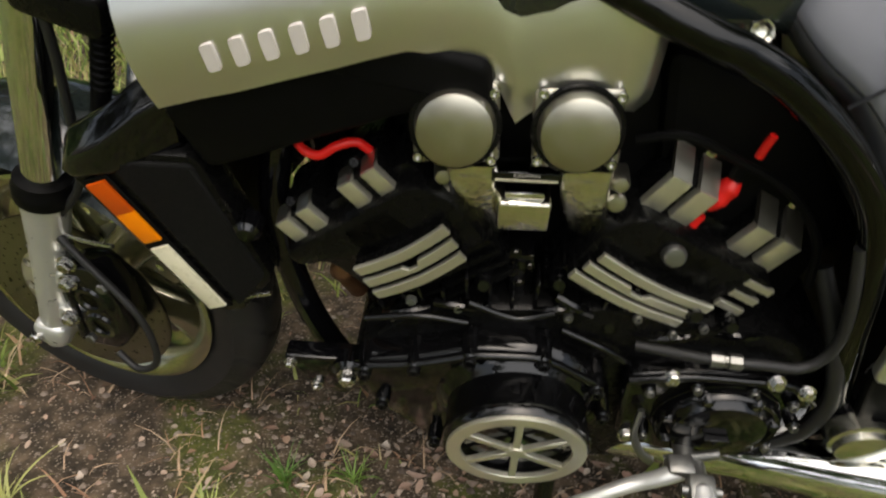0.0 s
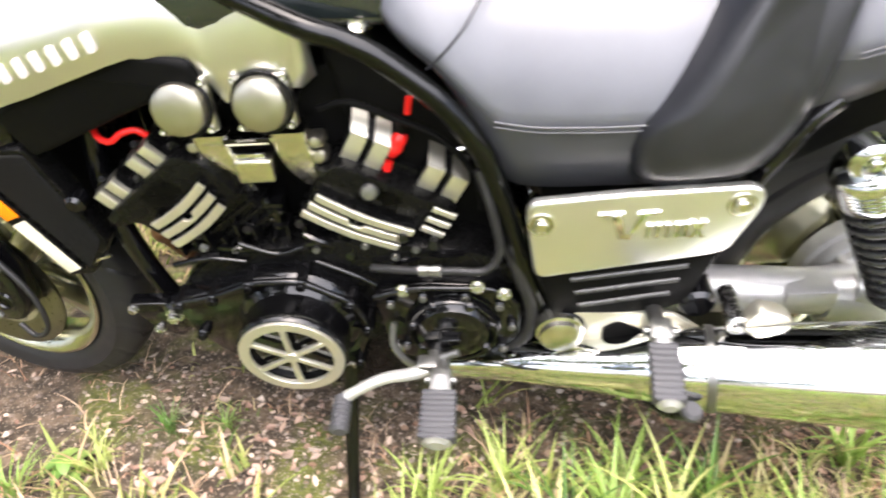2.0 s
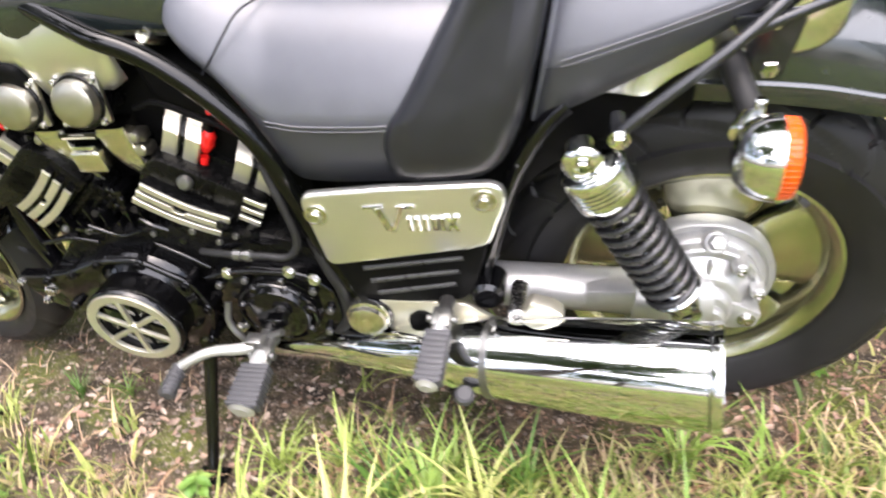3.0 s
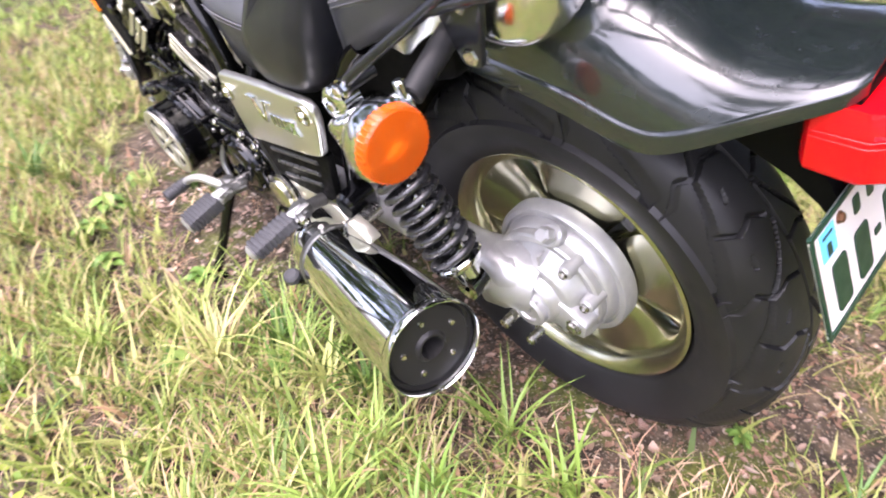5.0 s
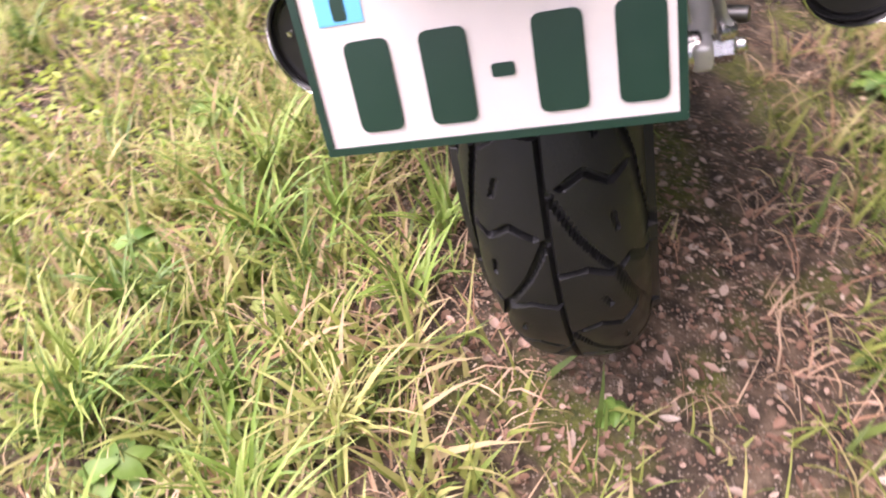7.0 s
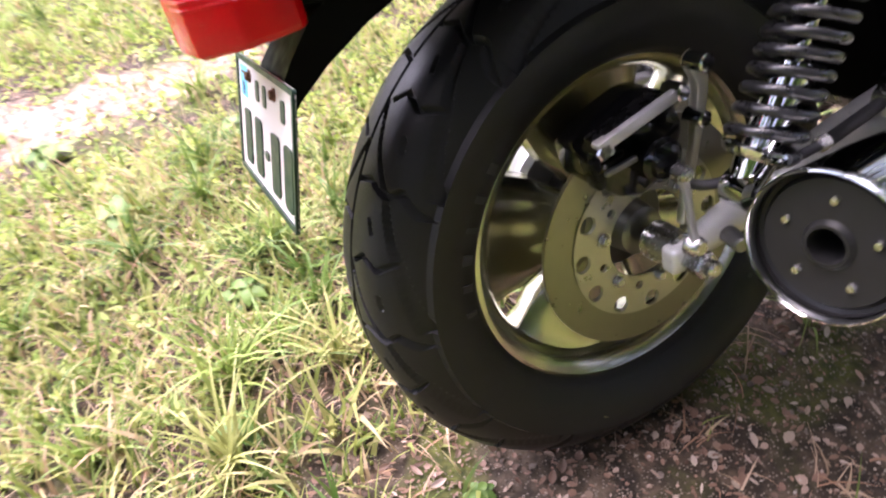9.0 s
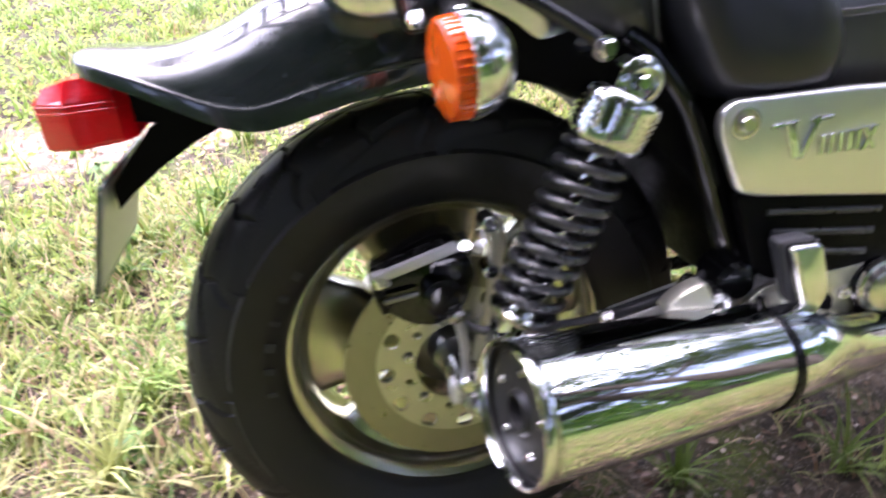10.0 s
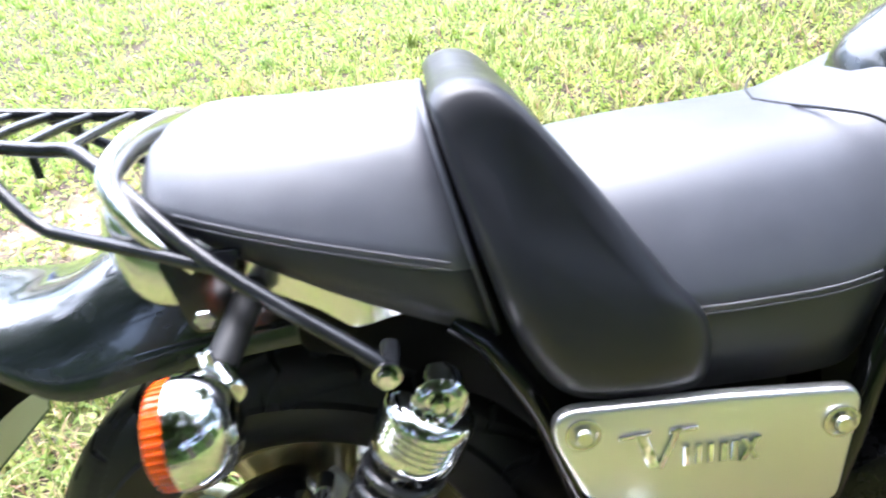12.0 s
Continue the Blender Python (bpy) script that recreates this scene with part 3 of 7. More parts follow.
# ---- shock absorbers ----
def shock(s):
    top, low = Vector((-0.181, 0.204 * s, 0.677)), Vector((-0.045, 0.196 * s, 0.420))
    d = (low - top).normalized()
    ob = new("shock_absorber")
    ob.parent = bike
    bm = B()
    side = Vector((0, s, 0))
    lathe(bm, [(0.008, 0.0), (0.020, 0.0), (0.0245, 0.004), (0.0245, 0.030), (0.019, 0.036), (0.015, 0.037), (0.015, 0.032), (0.008, 0.031), (0.008, 0.0)], top - side * 0.012, side, 28)
    lathe(bm, [(0, 0), (0.008, 0), (0.008, 0.006), (0.006, 0.008), (0, 0.008)], top + side * 0.0185, side, 6)
    rod(bm, top + d * 0.008, top + d * 0.026, 0.017, 0.020)
    part("top_eye", bm, CHROME, ob, "chromed top mount eye")
    bm = B()
    prof = [(0, 0.012), (0.033, 0.012), (0.040, 0.016), (0.0425, 0.022)]
    for k in range(4):
        h = 0.025 + 0.0065 * k
        prof += [(0.0428, h), (0.0428, h + 0.004), (0.0405, h + 0.0046), (0.0405, h + 0.0060)]
    prof += [(0.0428, 0.051), (0.0428, 0.062), (0.041, 0.065), (0, 0.065)]
    lathe(bm, prof, top, d, 40)
    part("preload_cap", bm, CHROME, ob, "grooved chrome preload cap")
    bm = B()
    rod(bm, top + d * 0.06, low - d * 0.09, 0.0070)
    rod(bm, low - d * 0.115, low - d * 0.01, 0.0185, bevel=0.003)
    part("damper", bm, CHROME, ob, "chromed damper body")
    bm = B()
    m = Matrix.Translation(top) @ frame_of(d)
    L = (low - top).length - 0.065 - 0.022
    pts = []
    turns = 10.0
    for k in range(int(turns * 20) + 1):
        t = k / (turns * 20)
        e = 0.065 + 0.004 + (L - 0.008) * (t + 0.018 * math.sin(2 * math.pi * t))
        pts.append(m @ Vector((0.0345 * math.cos(turns * 2 * math.pi * t), 0.0345 * math.sin(turns * 2 * math.pi * t), e)))
    tube(bm, pts, 0.0056, 10, 0)
    part("spring", bm, SPRING, ob, "gloss black coil spring")
    bm = B()
    rod(bm, low - d * 0.030, low - d * 0.018, 0.038, 0.036, 32, 0.003)
    rod(bm, low - d * 0.02, low + d * 0.012, 0.022, 0.018)
    lathe(bm, [(0.008, 0.0), (0.021, 0.0), (0.021, 0.030), (0.008, 0.030)], low + d * 0.014 - side * 0.014, side, 24)
    part("lower_mount", bm, CHROME, ob, "chromed lower mount")
    return ob


for s in (-1, 1):
    shock(s)


# ---- exhausts ----
def exhaust(s):
    ob = new("exhaust")
    ob.parent = bike
    tip = Vector((-0.002, 0.312 * s, 0.402))
    ax = Vector((-0.31, 0.262 * s, 0.362)) - tip
    L = ax.length
    a = ax.normalized()
    bm = B()
    lathe(bm, [(0.0715, 0.016), (0.0715, 0.025), (0.0705, 0.10), (0.066, 0.20), (0.0585, L - 0.01), (0.0585, L), (0.05, L)], tip, a, 64)
    part("muffler_shell", bm, CHROME, ob, "mirror chrome muffler")
    bm = lathe(B(), [(0.0680, 0.012), (0.0685, 0.003), (0.0705, 0.0), (0.0721, 0.0005), (0.0731, 0.003), (0.0731, 0.012), (0.0720, 0.014), (0.0705, 0.014)], tip, a, 64)
    part("end_ring", bm, CHROME, ob, "bright rolled end ring")
    bm = B()
    lathe(bm, [(0.0690, 0.004), (0.0680, 0.018), (0.064, 0.020), (0.060, 0.014), (0.024, 0.013), (0.020, 0.008), (0.017, 0.008), (0.016, 0.012), (0.016, 0.12), (0, 0.12)], tip, a, 48)
    part("end_plate", bm, ENDP, ob, "matt black end plate with a central outlet")
    m = Matrix.Translation(tip) @ frame_of(a)
    for k in range(5):
        bm = B()
        t = 2 * math.pi * (k + 0.25) / 5
        p = m @ Vector((0.042 * math.cos(t), 0.042 * math.sin(t), 0.0135))
        lathe(bm, [(0, 0.004), (0.0035, 0.0035), (0.0048, 0.0)], p, -a, 12)
        part("end_bolt", bm, STEEL, ob)
    bm = B()
    c = tip + a * (L - 0.004)
    lathe(bm, [(0.0585, -0.006), (0.0608, -0.005), (0.0608, 0.005), (0.0585, 0.006)], c, a, 48)
    rod(bm, c + Vector((0.0, 0.0, 0.064)), c + Vector((0.004, 0.0, 0.076)), 0.005)
    part("clamp", bm, SATIN if s > 0 else DARKM, ob, "dark muffler clamp")
    bm = B()
    p0 = tip + ax
    tube(bm, [p0 - a * 0.006, p0 + a * 0.05, Vector((-0.43, 0.235 * s, 0.333)), Vector((-0.56, 0.20 * s, 0.298)), Vector((-0.72, 0.15 * s, 0.235)), Vector((-0.86, 0.11 * s, 0.185))], [0.0575, 0.054, 0.047, 0.037, 0.028, 0.024, 0.022], 32, 6)
    part("front_pipe", bm, CHROME, ob, "chromed tapering pipe")
    bm = B()
    q = tip + a * 0.235
    slab(bm, rounded([(q.x - 0.035, q.z + 0.050), (q.x + 0.030, q.z + 0.058), (q.x + 0.012, q.z + 0.075), (q.x - 0.02, q.z + 0.085)], 0.008), q.y - s * 0.045 - 0.012, q.y - s * 0.045 + 0.012, bevel=0.003)
    part("hanger", bm, BRUSHED, ob)
    return ob


for s in (-1, 1):
    exhaust(s)

# ---- rear fender ----
def fender_rings(off):
    rows = [(-0.17, 0.775, 0.092, 0.712, 0.695), (-0.06, 0.797, 0.100, 0.712, 0.687), (0.03, 0.803, 0.107, 0.708, 0.682), (0.09, 0.800, 0.112, 0.703, 0.676), (0.13, 0.792, 0.115, 0.696, 0.669), (0.165, 0.780, 0.117, 0.689, 0.663),
            (0.195, 0.767, 0.117, 0.688, 0.664), (0.225, 0.757, 0.114, 0.697, 0.675), (0.26, 0.750, 0.106, 0.713, 0.693), (0.295, 0.751, 0.094, 0.729, 0.711), (0.325, 0.754, 0.081, 0.741, 0.724), (0.345, 0.756, 0.066, 0.747, 0.731), (0.353, 0.755, 0.050, 0.750, 0.735)]
    rows = between(rows, 3)
    out = []
    for x, zt, w, zl, ze in rows:
        ring = []
        for k in range(-12, 13):
            t = k / 12
            f = abs(math.sin(t * math.pi / 2))
            fall = 0.5 * f ** 2.8 + 0.5 * f ** 7
            ring.append(Vector((x - off * 0.3, math.copysign((w - off) * f, t), zt - off + (zl - zt) * fall)))
        edge = [Vector((x - off * 0.3, w - off + dy, z)) for dy, z in ((0.0022, zl - off - 0.0012), (0.0032, zl - off - 0.004), (0.0032, ze))]
        out.append([Vector((p.x, -p.y, p.z)) for p in edge[::-1]] + ring + edge)
    return out


outer, inner = fender_rings(0.0), fender_rings(0.007)
bm = B()
loft(bm, [a + b[::-1] for a, b in zip(outer, inner)])
fender = part("rear_fender", bm, FENDERP, bike, "glossy dark rear fender", sharp=50)
bm = B()
loft(bm, [[Vector((x, y, z)) for y, z in ((-w, z0), (w, z0), (w, z1), (-w, z1))] for x, w, z0, z1 in ((0.20, 0.060, 0.670, 0.735), (0.27, 0.060, 0.672, 0.735), (0.315, 0.056, 0.680, 0.742), (0.335, 0.050, 0.690, 0.745))])
part("light_mount", bm, PLASTIC, fender, "black plastic tail light mount")

# ---- tail light ----
tail = new("tail_light")
tail.parent = bike
bm = B()
plan = rounded([(0.310, -0.060), (0.320, -0.076), (0.368, -0.076), (0.405, -0.050), (0.413, 0.0), (0.405, 0.050), (0.368, 0.076), (0.320, 0.076), (0.310, 0.060)], 0.003, 2)
rings = []
for z, k in ((0.660, 0.95), (0.663, 0.99), (0.666, 1.0), (0.709, 1.0), (0.716, 0.985), (0.733, 0.87)):
    rings.append([Vector((0.32 + (x - 0.32) * k, y * (0.5 + 0.5 * k), z + (0.005 - 0.06 * (x - 0.30)) * (1 if z < 0.69 else -0.6) - (0.25 * max(0.0, x - 0.36) if z > 0.715 else 0.0))) for x, y in plan])
loft(bm, rings)
lens = part("lens", bm, TAIL, tail, "translucent red tail light lens", sharp=24)
for z in (0.699, 0.7055):
    bm = B()
    loft(bm, [[Vector((0.32 + (x - 0.32) * (1.0 + e), y * (1.0 + e), z + dz)) for x, y in plan] for dz, e in ((-0.0016, -0.004), (-0.0008, 0.006), (0.0008, 0.006), (0.0016, -0.004))])
    part("lens_band", bm, TAIL, lens)
bm = B()
for k in range(7):
    y = -0.030 + 0.010 * k
    x = 0.4122 - 0.17 * abs(y)
    tube(bm, [(x, y, 0.668), (x, y, 0.712)], 0.0010, 6, 0)
part("lens_ribs", bm, TAIL, tail)
bm = B()
slab(bm, rounded([(0.352, 0.726), (0.285, 0.730), (0.285, 0.740), (0.350, 0.737)], 0.003), -0.058, 0.058, bevel=0.002)
part("lens_gasket", bm, PLASTIC, tail)

# ---- number plate ----
plate = new("number_plate")
plate.parent = bike
tl, bl, br = Vector((0.353, -0.124, 0.627)), Vector((0.390, -0.122, 0.509)), Vector((0.387, 0.108, 0.508))
pu = (br - bl).normalized()
pv = (tl - bl)
pv = (pv - pu * pv.dot(pu)).normalized()
pn = pu.cross(pv)
PM = Matrix((pu, pv, pn)).transposed().to_4x4()
PM.translation = bl


def on_plate(bm, cx, cy, w, h, z0, z1, r=0.002, bevel=0.0004, turn=0.0):
    c, s_ = math.cos(turn), math.sin(turn)
    pts = [(cx + c * a - s_ * b, cy + s_ * a + c * b) for a, b in rounded([(-w / 2, -h / 2), (w / 2, -h / 2), (w / 2, h / 2), (-w / 2, h / 2)], r, 3)]
    a = [bm.verts.new(PM @ Vector((x, y, z0))) for x, y in pts]
    b = [bm.verts.new(PM @ Vector((x, y, z1))) for x, y in pts]
    n = len(pts)
    bm.faces.new(a[::-1])
    bm.faces.new(b)
    for k in range(n):
        bm.faces.new((a[k], a[(k + 1) % n], b[(k + 1) % n], b[k]))
    return bm


bm = on_plate(B(), 0.115, 0.0625, 0.230, 0.125, -0.0012, 0.0, 0.006)
part("sheet", bm, WHITEP, plate, "white plate sheet, grey at the back")
bm = B()
for cx, cy, w, h in ((0.115, 0.0025, 0.230, 0.005), (0.115, 0.1225, 0.230, 0.005), (0.0025, 0.0625, 0.005, 0.116), (0.2275, 0.0625, 0.005, 0.116)):
    on_plate(bm, cx, cy, w, h, -0.0016, 0.0022, 0.0022)
part("border", bm, GREENP, plate, "raised dark green border")
for cx, w in ((0.043, 0.036), (0.092, 0.036), (0.160, 0.036), (0.206, 0.034)):
    bm = on_plate(B(), cx, 0.043, w * 0.82, 0.058, 0.0002, 0.0016, 0.006)
    part("character_bar", bm, GREENP, plate, "plain dark green bar")
bm = on_plate(B(), 0.126, 0.043, 0.014, 0.008, 0.0002, 0.0014)
part("dash", bm, GREENP, plate)
for cx in (0.092, 0.122, 0.190):
    bm = on_plate(B(), cx, 0.099, 0.014, 0.020, 0.0002, 0.0010, 0.004)
    part("small_bar", bm, GREENP, plate)
bm = on_plate(B(), 0.031, 0.099, 0.030, 0.032, 0.0002, 0.0008, 0.001)
sticker = part("sticker", bm, BLUEP, plate, "light blue square sticker")
bm = B()
on_plate(bm, 0.031, 0.108, 0.020, 0.003, 0.0009, 0.0012)
on_plate(bm, 0.031, 0.092, 0.009, 0.014, 0.0009, 0.0012)
part("sticker_bars", bm, GREENP, sticker)
for cx in (0.058, 0.160):
    bm = hexbolt(B(), PM @ Vector((cx, 0.108, 0)), pn, 0.0048, 0.005)
    part("plate_bolt", bm, BROWN, plate, "rusty plate bolt")
bm = B()
loft(bm, [[Vector((x, y, z)) for y, z in ((-w, z0), (w, z0), (w, z1), (-w, z1))] for x, w, z0, z1 in ((0.205, 0.050, 0.668, 0.690), (0.255, 0.048, 0.648, 0.690), (0.302, 0.044, 0.622, 0.668), (0.335, 0.046, 0.600, 0.634), (0.3535, 0.05, 0.585, 0.612))])
part("plate_bracket", bm, PLASTIC, plate, "black plastic plate bracket")
bm = B()
on_plate(bm, 0.115, 0.0625, 0.214, 0.110, -0.0024, -0.0013, 0.004)
part("backing", bm, CAST, plate, "bare metal plate backing")


# ---- turn signals ----
def turn_signal(s):
    ob = new("turn_signal")
    ob.parent = bike
    c = Vector((0.0, 0.281 * s, 0.724))
    d = Vector((1, 0.08 * s, -0.03)).normalized()
    bm = B()
    lathe(bm, [(0.0, -0.036), (0.012, -0.0355), (0.026, -0.031), (0.036, -0.022), (0.0425, -0.009), (0.044, 0.0), (0.0445, 0.006), (0.041, 0.008)], c, d, 40)
    part("housing", bm, CHROME, ob, "chromed bullet housing")
    bm = B()
    prof = [(0.0405, 0.004), (0.0405, 0.019), (0.0385, 0.0225)]
    for k in range(8):
        r = 0.0375 - 0.0045 * k
        prof += [(r, 0.0230 + 0.0004 * k), (r - 0.0022, 0.0222 + 0.0004 * k)]
    prof += [(0.0, 0.0262)]
    lathe(bm, prof, c, d, 48)
    fm = Matrix.Translation(c) @ frame_of(d)
    ribs = []
    for k in range(40):
        a = 2 * math.pi * k / 40
        p = Vector((0.0402 * math.cos(a), 0.0402 * math.sin(a), 0.0))
        ribs.append((fm @ (p + Vector((0, 0, 0.005))), fm @ (p * 0.985 + Vector((0, 0, 0.021)))))
    lens = part("lens", bm, AMBER2, ob, "ribbed orange lens", sharp=60)
    for p0, p1 in ribs:
        part("lens_rib", rod(B(), p0, p1, 0.0019, 0.0014, 6), AMBER2, lens)
    bm = B()
    inn = Vector((-0.018, 0.178 * s, 0.757))
    rod(bm, c + Vector((-0.026, -0.024 * s, 0.010)), c + (inn - c) * 0.52, 0.0125, 0.0115, 18, 0.002)
    rod(bm, c + (inn - c) * 0.40 + Vector((0, 0, 0.008)), c + (inn - c) * 0.40 + Vector((0.0, 0, 0.030)), 0.006, bevel=0.002)
    part("arm", bm, CHROME, ob, "chromed signal arm")
    bm = B()
    rod(bm, c + (inn - c) * 0.50, inn + (inn - c) * 0.35, 0.0135, 0.0145, 18, 0.002)
    part("rubber_stem", bm, HOSE, ob, "black rubber stem")


for s in (-1, 1):
    turn_signal(s)

# ---- luggage rack and grab rail ----
rack = new("luggage_rack")
rack.parent = bike
for s in (-1, 1):
    bm = B()
    tube(bm, [(-0.142, 0.221 * s, 0.716), (-0.120, 0.215 * s, 0.735), (-0.009, 0.178 * s, 0.812), (0.10, 0.100 * s, 0.892), (0.128, 0.084 * s, 0.905), (0.160, 0.080 * s, 0.909), (0.285, 0.060 * s, 0.930), (0.302, 0.045 * s, 0.932), (0.306, 0.0, 0.933)], 0.0072, 12, 5)
    part("side_tube", bm, RACK, rack, "black rack tube")
    bm = B()
    tube(bm, [(-0.009, 0.176 * s, 0.808), (0.030, 0.164 * s, 0.818), (0.128, 0.128 * s, 0.838), (0.152, 0.120 * s, 0.846), (0.178, 0.108 * s, 0.868), (0.225, 0.074 * s, 0.918)], 0.0066, 12, 5)
    part("lower_tube", bm, RACK, rack)
    bm = B()
    slab(bm, rounded([(-0.03, 0.818), (0.045, 0.815), (0.030, 0.742), (0.005, 0.742)], 0.008), 0.158 * s - 0.004, 0.158 * s + 0.004, bevel=0.001)
    part("mount_plate", bm, RACK, rack, "black rack mount plate")
    bm = B()
    hexbolt(bm, (-0.142, 0.226 * s, 0.714), (0, s, 0), 0.009, 0.012)
    part("rack_bolt", bm, CHROME, rack, "chromed rack bolt")
    bm = hexbolt(B(), (0.017, 0.150 * s, 0.754), (0, s, 0), 0.011, 0.014)
    part("rack_bolt", bm, CHROME, rack, "chromed rack bolt")
    bm = B()
    rod(bm, (-0.142, 0.18 * s, 0.712), (-0.142, 0.226 * s, 0.714), 0.010)
    part("spacer", bm, RACK, rack)
for x, w, z in ((0.130, 0.084, 0.905), (0.175, 0.078, 0.911), (0.215, 0.072, 0.918), (0.255, 0.066, 0.924)):
    bm = B()
    tube(bm, [(x, -w, z), (x, 0, z + 0.002), (x, w, z)], 0.0052, 10, 3)
    part("cross_tube", bm, RACK, rack)
for x, y, z in ((0.180, 0.050, 0.911), (0.265, 0.050, 0.926), (0.180, -0.050, 0.911), (0.265, -0.050, 0.926)):
    bm = rod(B(), (x, y, z), (x, y, z - 0.035), 0.0045)
    part("peg", bm, RACK, rack)
rail = new("grab_rail")
rail.parent = bike
bm = B()
for s in (-1, 1):
    slab(bm, rounded([(-0.170, 0.728), (-0.110, 0.716), (-0.080, 0.742), (0.02, 0.800), (0.055, 0.850), (0.020, 0.845), (-0.06, 0.790)], 0.010), 0.140 * s - 0.006, 0.140 * s + 0.006, bevel=0.003)
tube(bm, [(0.015, -0.150, 0.800), (0.055, -0.146, 0.840), (0.078, -0.130, 0.878), (0.084, -0.075, 0.893), (0.086, 0.0, 0.896), (0.084, 0.075, 0.893), (0.078, 0.130, 0.878), (0.055, 0.146, 0.840), (0.015, 0.150, 0.800)], 0.0100, 12, 5, flat=1.6)
part("rail", bm, RAILM, rail, "polished aluminium grab rail")
for s in (-1, 1):
    bm = B()
    loft(bm, [[Vector((x, y * s, z)) for y, z in rounded([(0.08, z0), (w - 0.008, z0 + 0.004), (w, (z0 + z1) / 2), (w - 0.012, z1), (0.08, z1)], 0.018, 5)] for x, z0, z1, w in between([(-0.03, 0.765, 0.800, 0.148), (0.02, 0.752, 0.835, 0.150), (0.060, 0.752, 0.856, 0.147), (0.088, 0.764, 0.862, 0.138), (0.104, 0.785, 0.858, 0.122)], 4)])
    part("rail_cover", bm, RAILM, rail, "polished tail cover", sharp=60)


# ---- seats ----
def seat_ring(x, w, zb, zs, zt, crown=0.0, xo=0.0, nx=None):
    """One cross section of a seat: w half width at the seam, zb lower edge, zs seam, zt top."""
    d = zt - zs
    half = [(0.0, zt), (w * 0.28, zt + crown * 0.9), (w * 0.46, zt - 0.004 - d * 0.03), (w * 0.61, zt - d * 0.15), (w * 0.75, zt - d * 0.34), (w * 0.88, zt - d * 0.60), (w * 0.970, zs + d * 0.16), (w * 1.0, zs + 0.0035), (w * 0.991, zs), (w * 0.996, zs - 0.0035), (w * 0.975, (zs + zb) / 2), (w * 0.945, zb + 0.004), (w * 0.90, zb), (w * 0.5, zb)]
    lean = (lambda z: xo * (z - zb) / max(0.05, (zt - zb)))
    right = [Vector((x + lean(z), y, z)) for y, z in half]
    left = [Vector((p.x, -p.y, p.z)) for p in right[1:]]
    return right + left[::-1]


def seat_halves(rings):
    """The cushion over the seam and the skirt under it, split to shade the skirt's colour."""
    return loft(B(), [r[0:9] + r[19:27] for r in rings]), loft(B(), [r[8:20] for r in rings])


seat = new("seat")
seat.parent = bike
rows = [(-0.735, 0.060, 0.850, 0.860, 0.895), (-0.715, 0.105, 0.815, 0.830, 0.897), (-0.690, 0.128, 0.790, 0.806, 0.893), (-0.650, 0.146, 0.757, 0.778, 0.875), (-0.610, 0.158, 0.690, 0.735, 0.862), (-0.580, 0.166, 0.625, 0.708, 0.852), (-0.54, 0.172, 0.612, 0.704, 0.847), (-0.46, 0.178, 0.614, 0.704, 0.845), (-0.38, 0.178, 0.617, 0.706, 0.842), (-0.30, 0.164, 0.640, 0.708, 0.835), (-0.265, 0.140, 0.66, 0.71, 0.82)]
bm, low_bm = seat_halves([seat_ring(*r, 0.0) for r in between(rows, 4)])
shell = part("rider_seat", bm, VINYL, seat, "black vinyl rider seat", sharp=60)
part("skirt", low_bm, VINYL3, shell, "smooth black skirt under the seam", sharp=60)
rows = [(-0.247, 0.138, 0.690, 0.764, 0.900, 0.045), (-0.235, 0.160, 0.692, 0.768, 0.908, 0.045), (-0.19, 0.168, 0.714, 0.778, 0.909, 0.040), (-0.12, 0.168, 0.748, 0.800, 0.909, 0.028), (-0.06, 0.164, 0.780, 0.818, 0.911, 0.014), (-0.01, 0.158, 0.808, 0.834, 0.914, 0.0), (0.025, 0.149, 0.828, 0.846, 0.914, 0.0), (0.048, 0.134, 0.840, 0.856, 0.909, 0.0), (0.062, 0.105, 0.852, 0.866, 0.896, 0.0)]
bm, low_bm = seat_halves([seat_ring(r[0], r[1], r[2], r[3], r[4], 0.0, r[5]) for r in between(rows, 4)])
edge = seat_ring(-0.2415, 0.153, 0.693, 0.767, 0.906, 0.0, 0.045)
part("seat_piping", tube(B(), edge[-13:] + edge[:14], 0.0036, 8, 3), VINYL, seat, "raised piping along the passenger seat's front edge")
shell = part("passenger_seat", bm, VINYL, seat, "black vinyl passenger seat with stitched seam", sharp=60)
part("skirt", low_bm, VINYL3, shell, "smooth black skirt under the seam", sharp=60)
bm = B()
bol = [(-0.203, 0.915), (-0.217, 0.849), (-0.236, 0.770), (-0.256, 0.700), (-0.292, 0.642), (-0.350, 0.627), (-0.418, 0.630), (-0.433, 0.668), (-0.424, 0.708), (-0.396, 0.745), (-0.341, 0.826), (-0.298, 0.884), (-0.266, 0.919), (-0.238, 0.929), (-0.214, 0.925)]
bol = [(p.x, p.z) for p in spline([(x, 0, z) for x, z in bol + bol[:1]], 4)[:-1]]
rings = []
for y, k in ((-0.208, 0.55), (-0.204, 0.80), (-0.194, 0.93), (-0.178, 0.99), (-0.14, 1.0), (-0.07, 0.99), (0.0, 0.985), (0.07, 0.99), (0.14, 1.0), (0.178, 0.99), (0.194, 0.93), (0.204, 0.80), (0.208, 0.55)):
    cx, cz = -0.315, 0.765
    rings.append([Vector((cx + (x - cx) * k, y * (1 - 0.28 * max(0, (z - 0.72) / 0.22) ** 1.5), cz + (z - cz) * k - 0.006 * (1 - (y / 0.2) ** 2))) for x, z in bol])
loft(bm, rings)
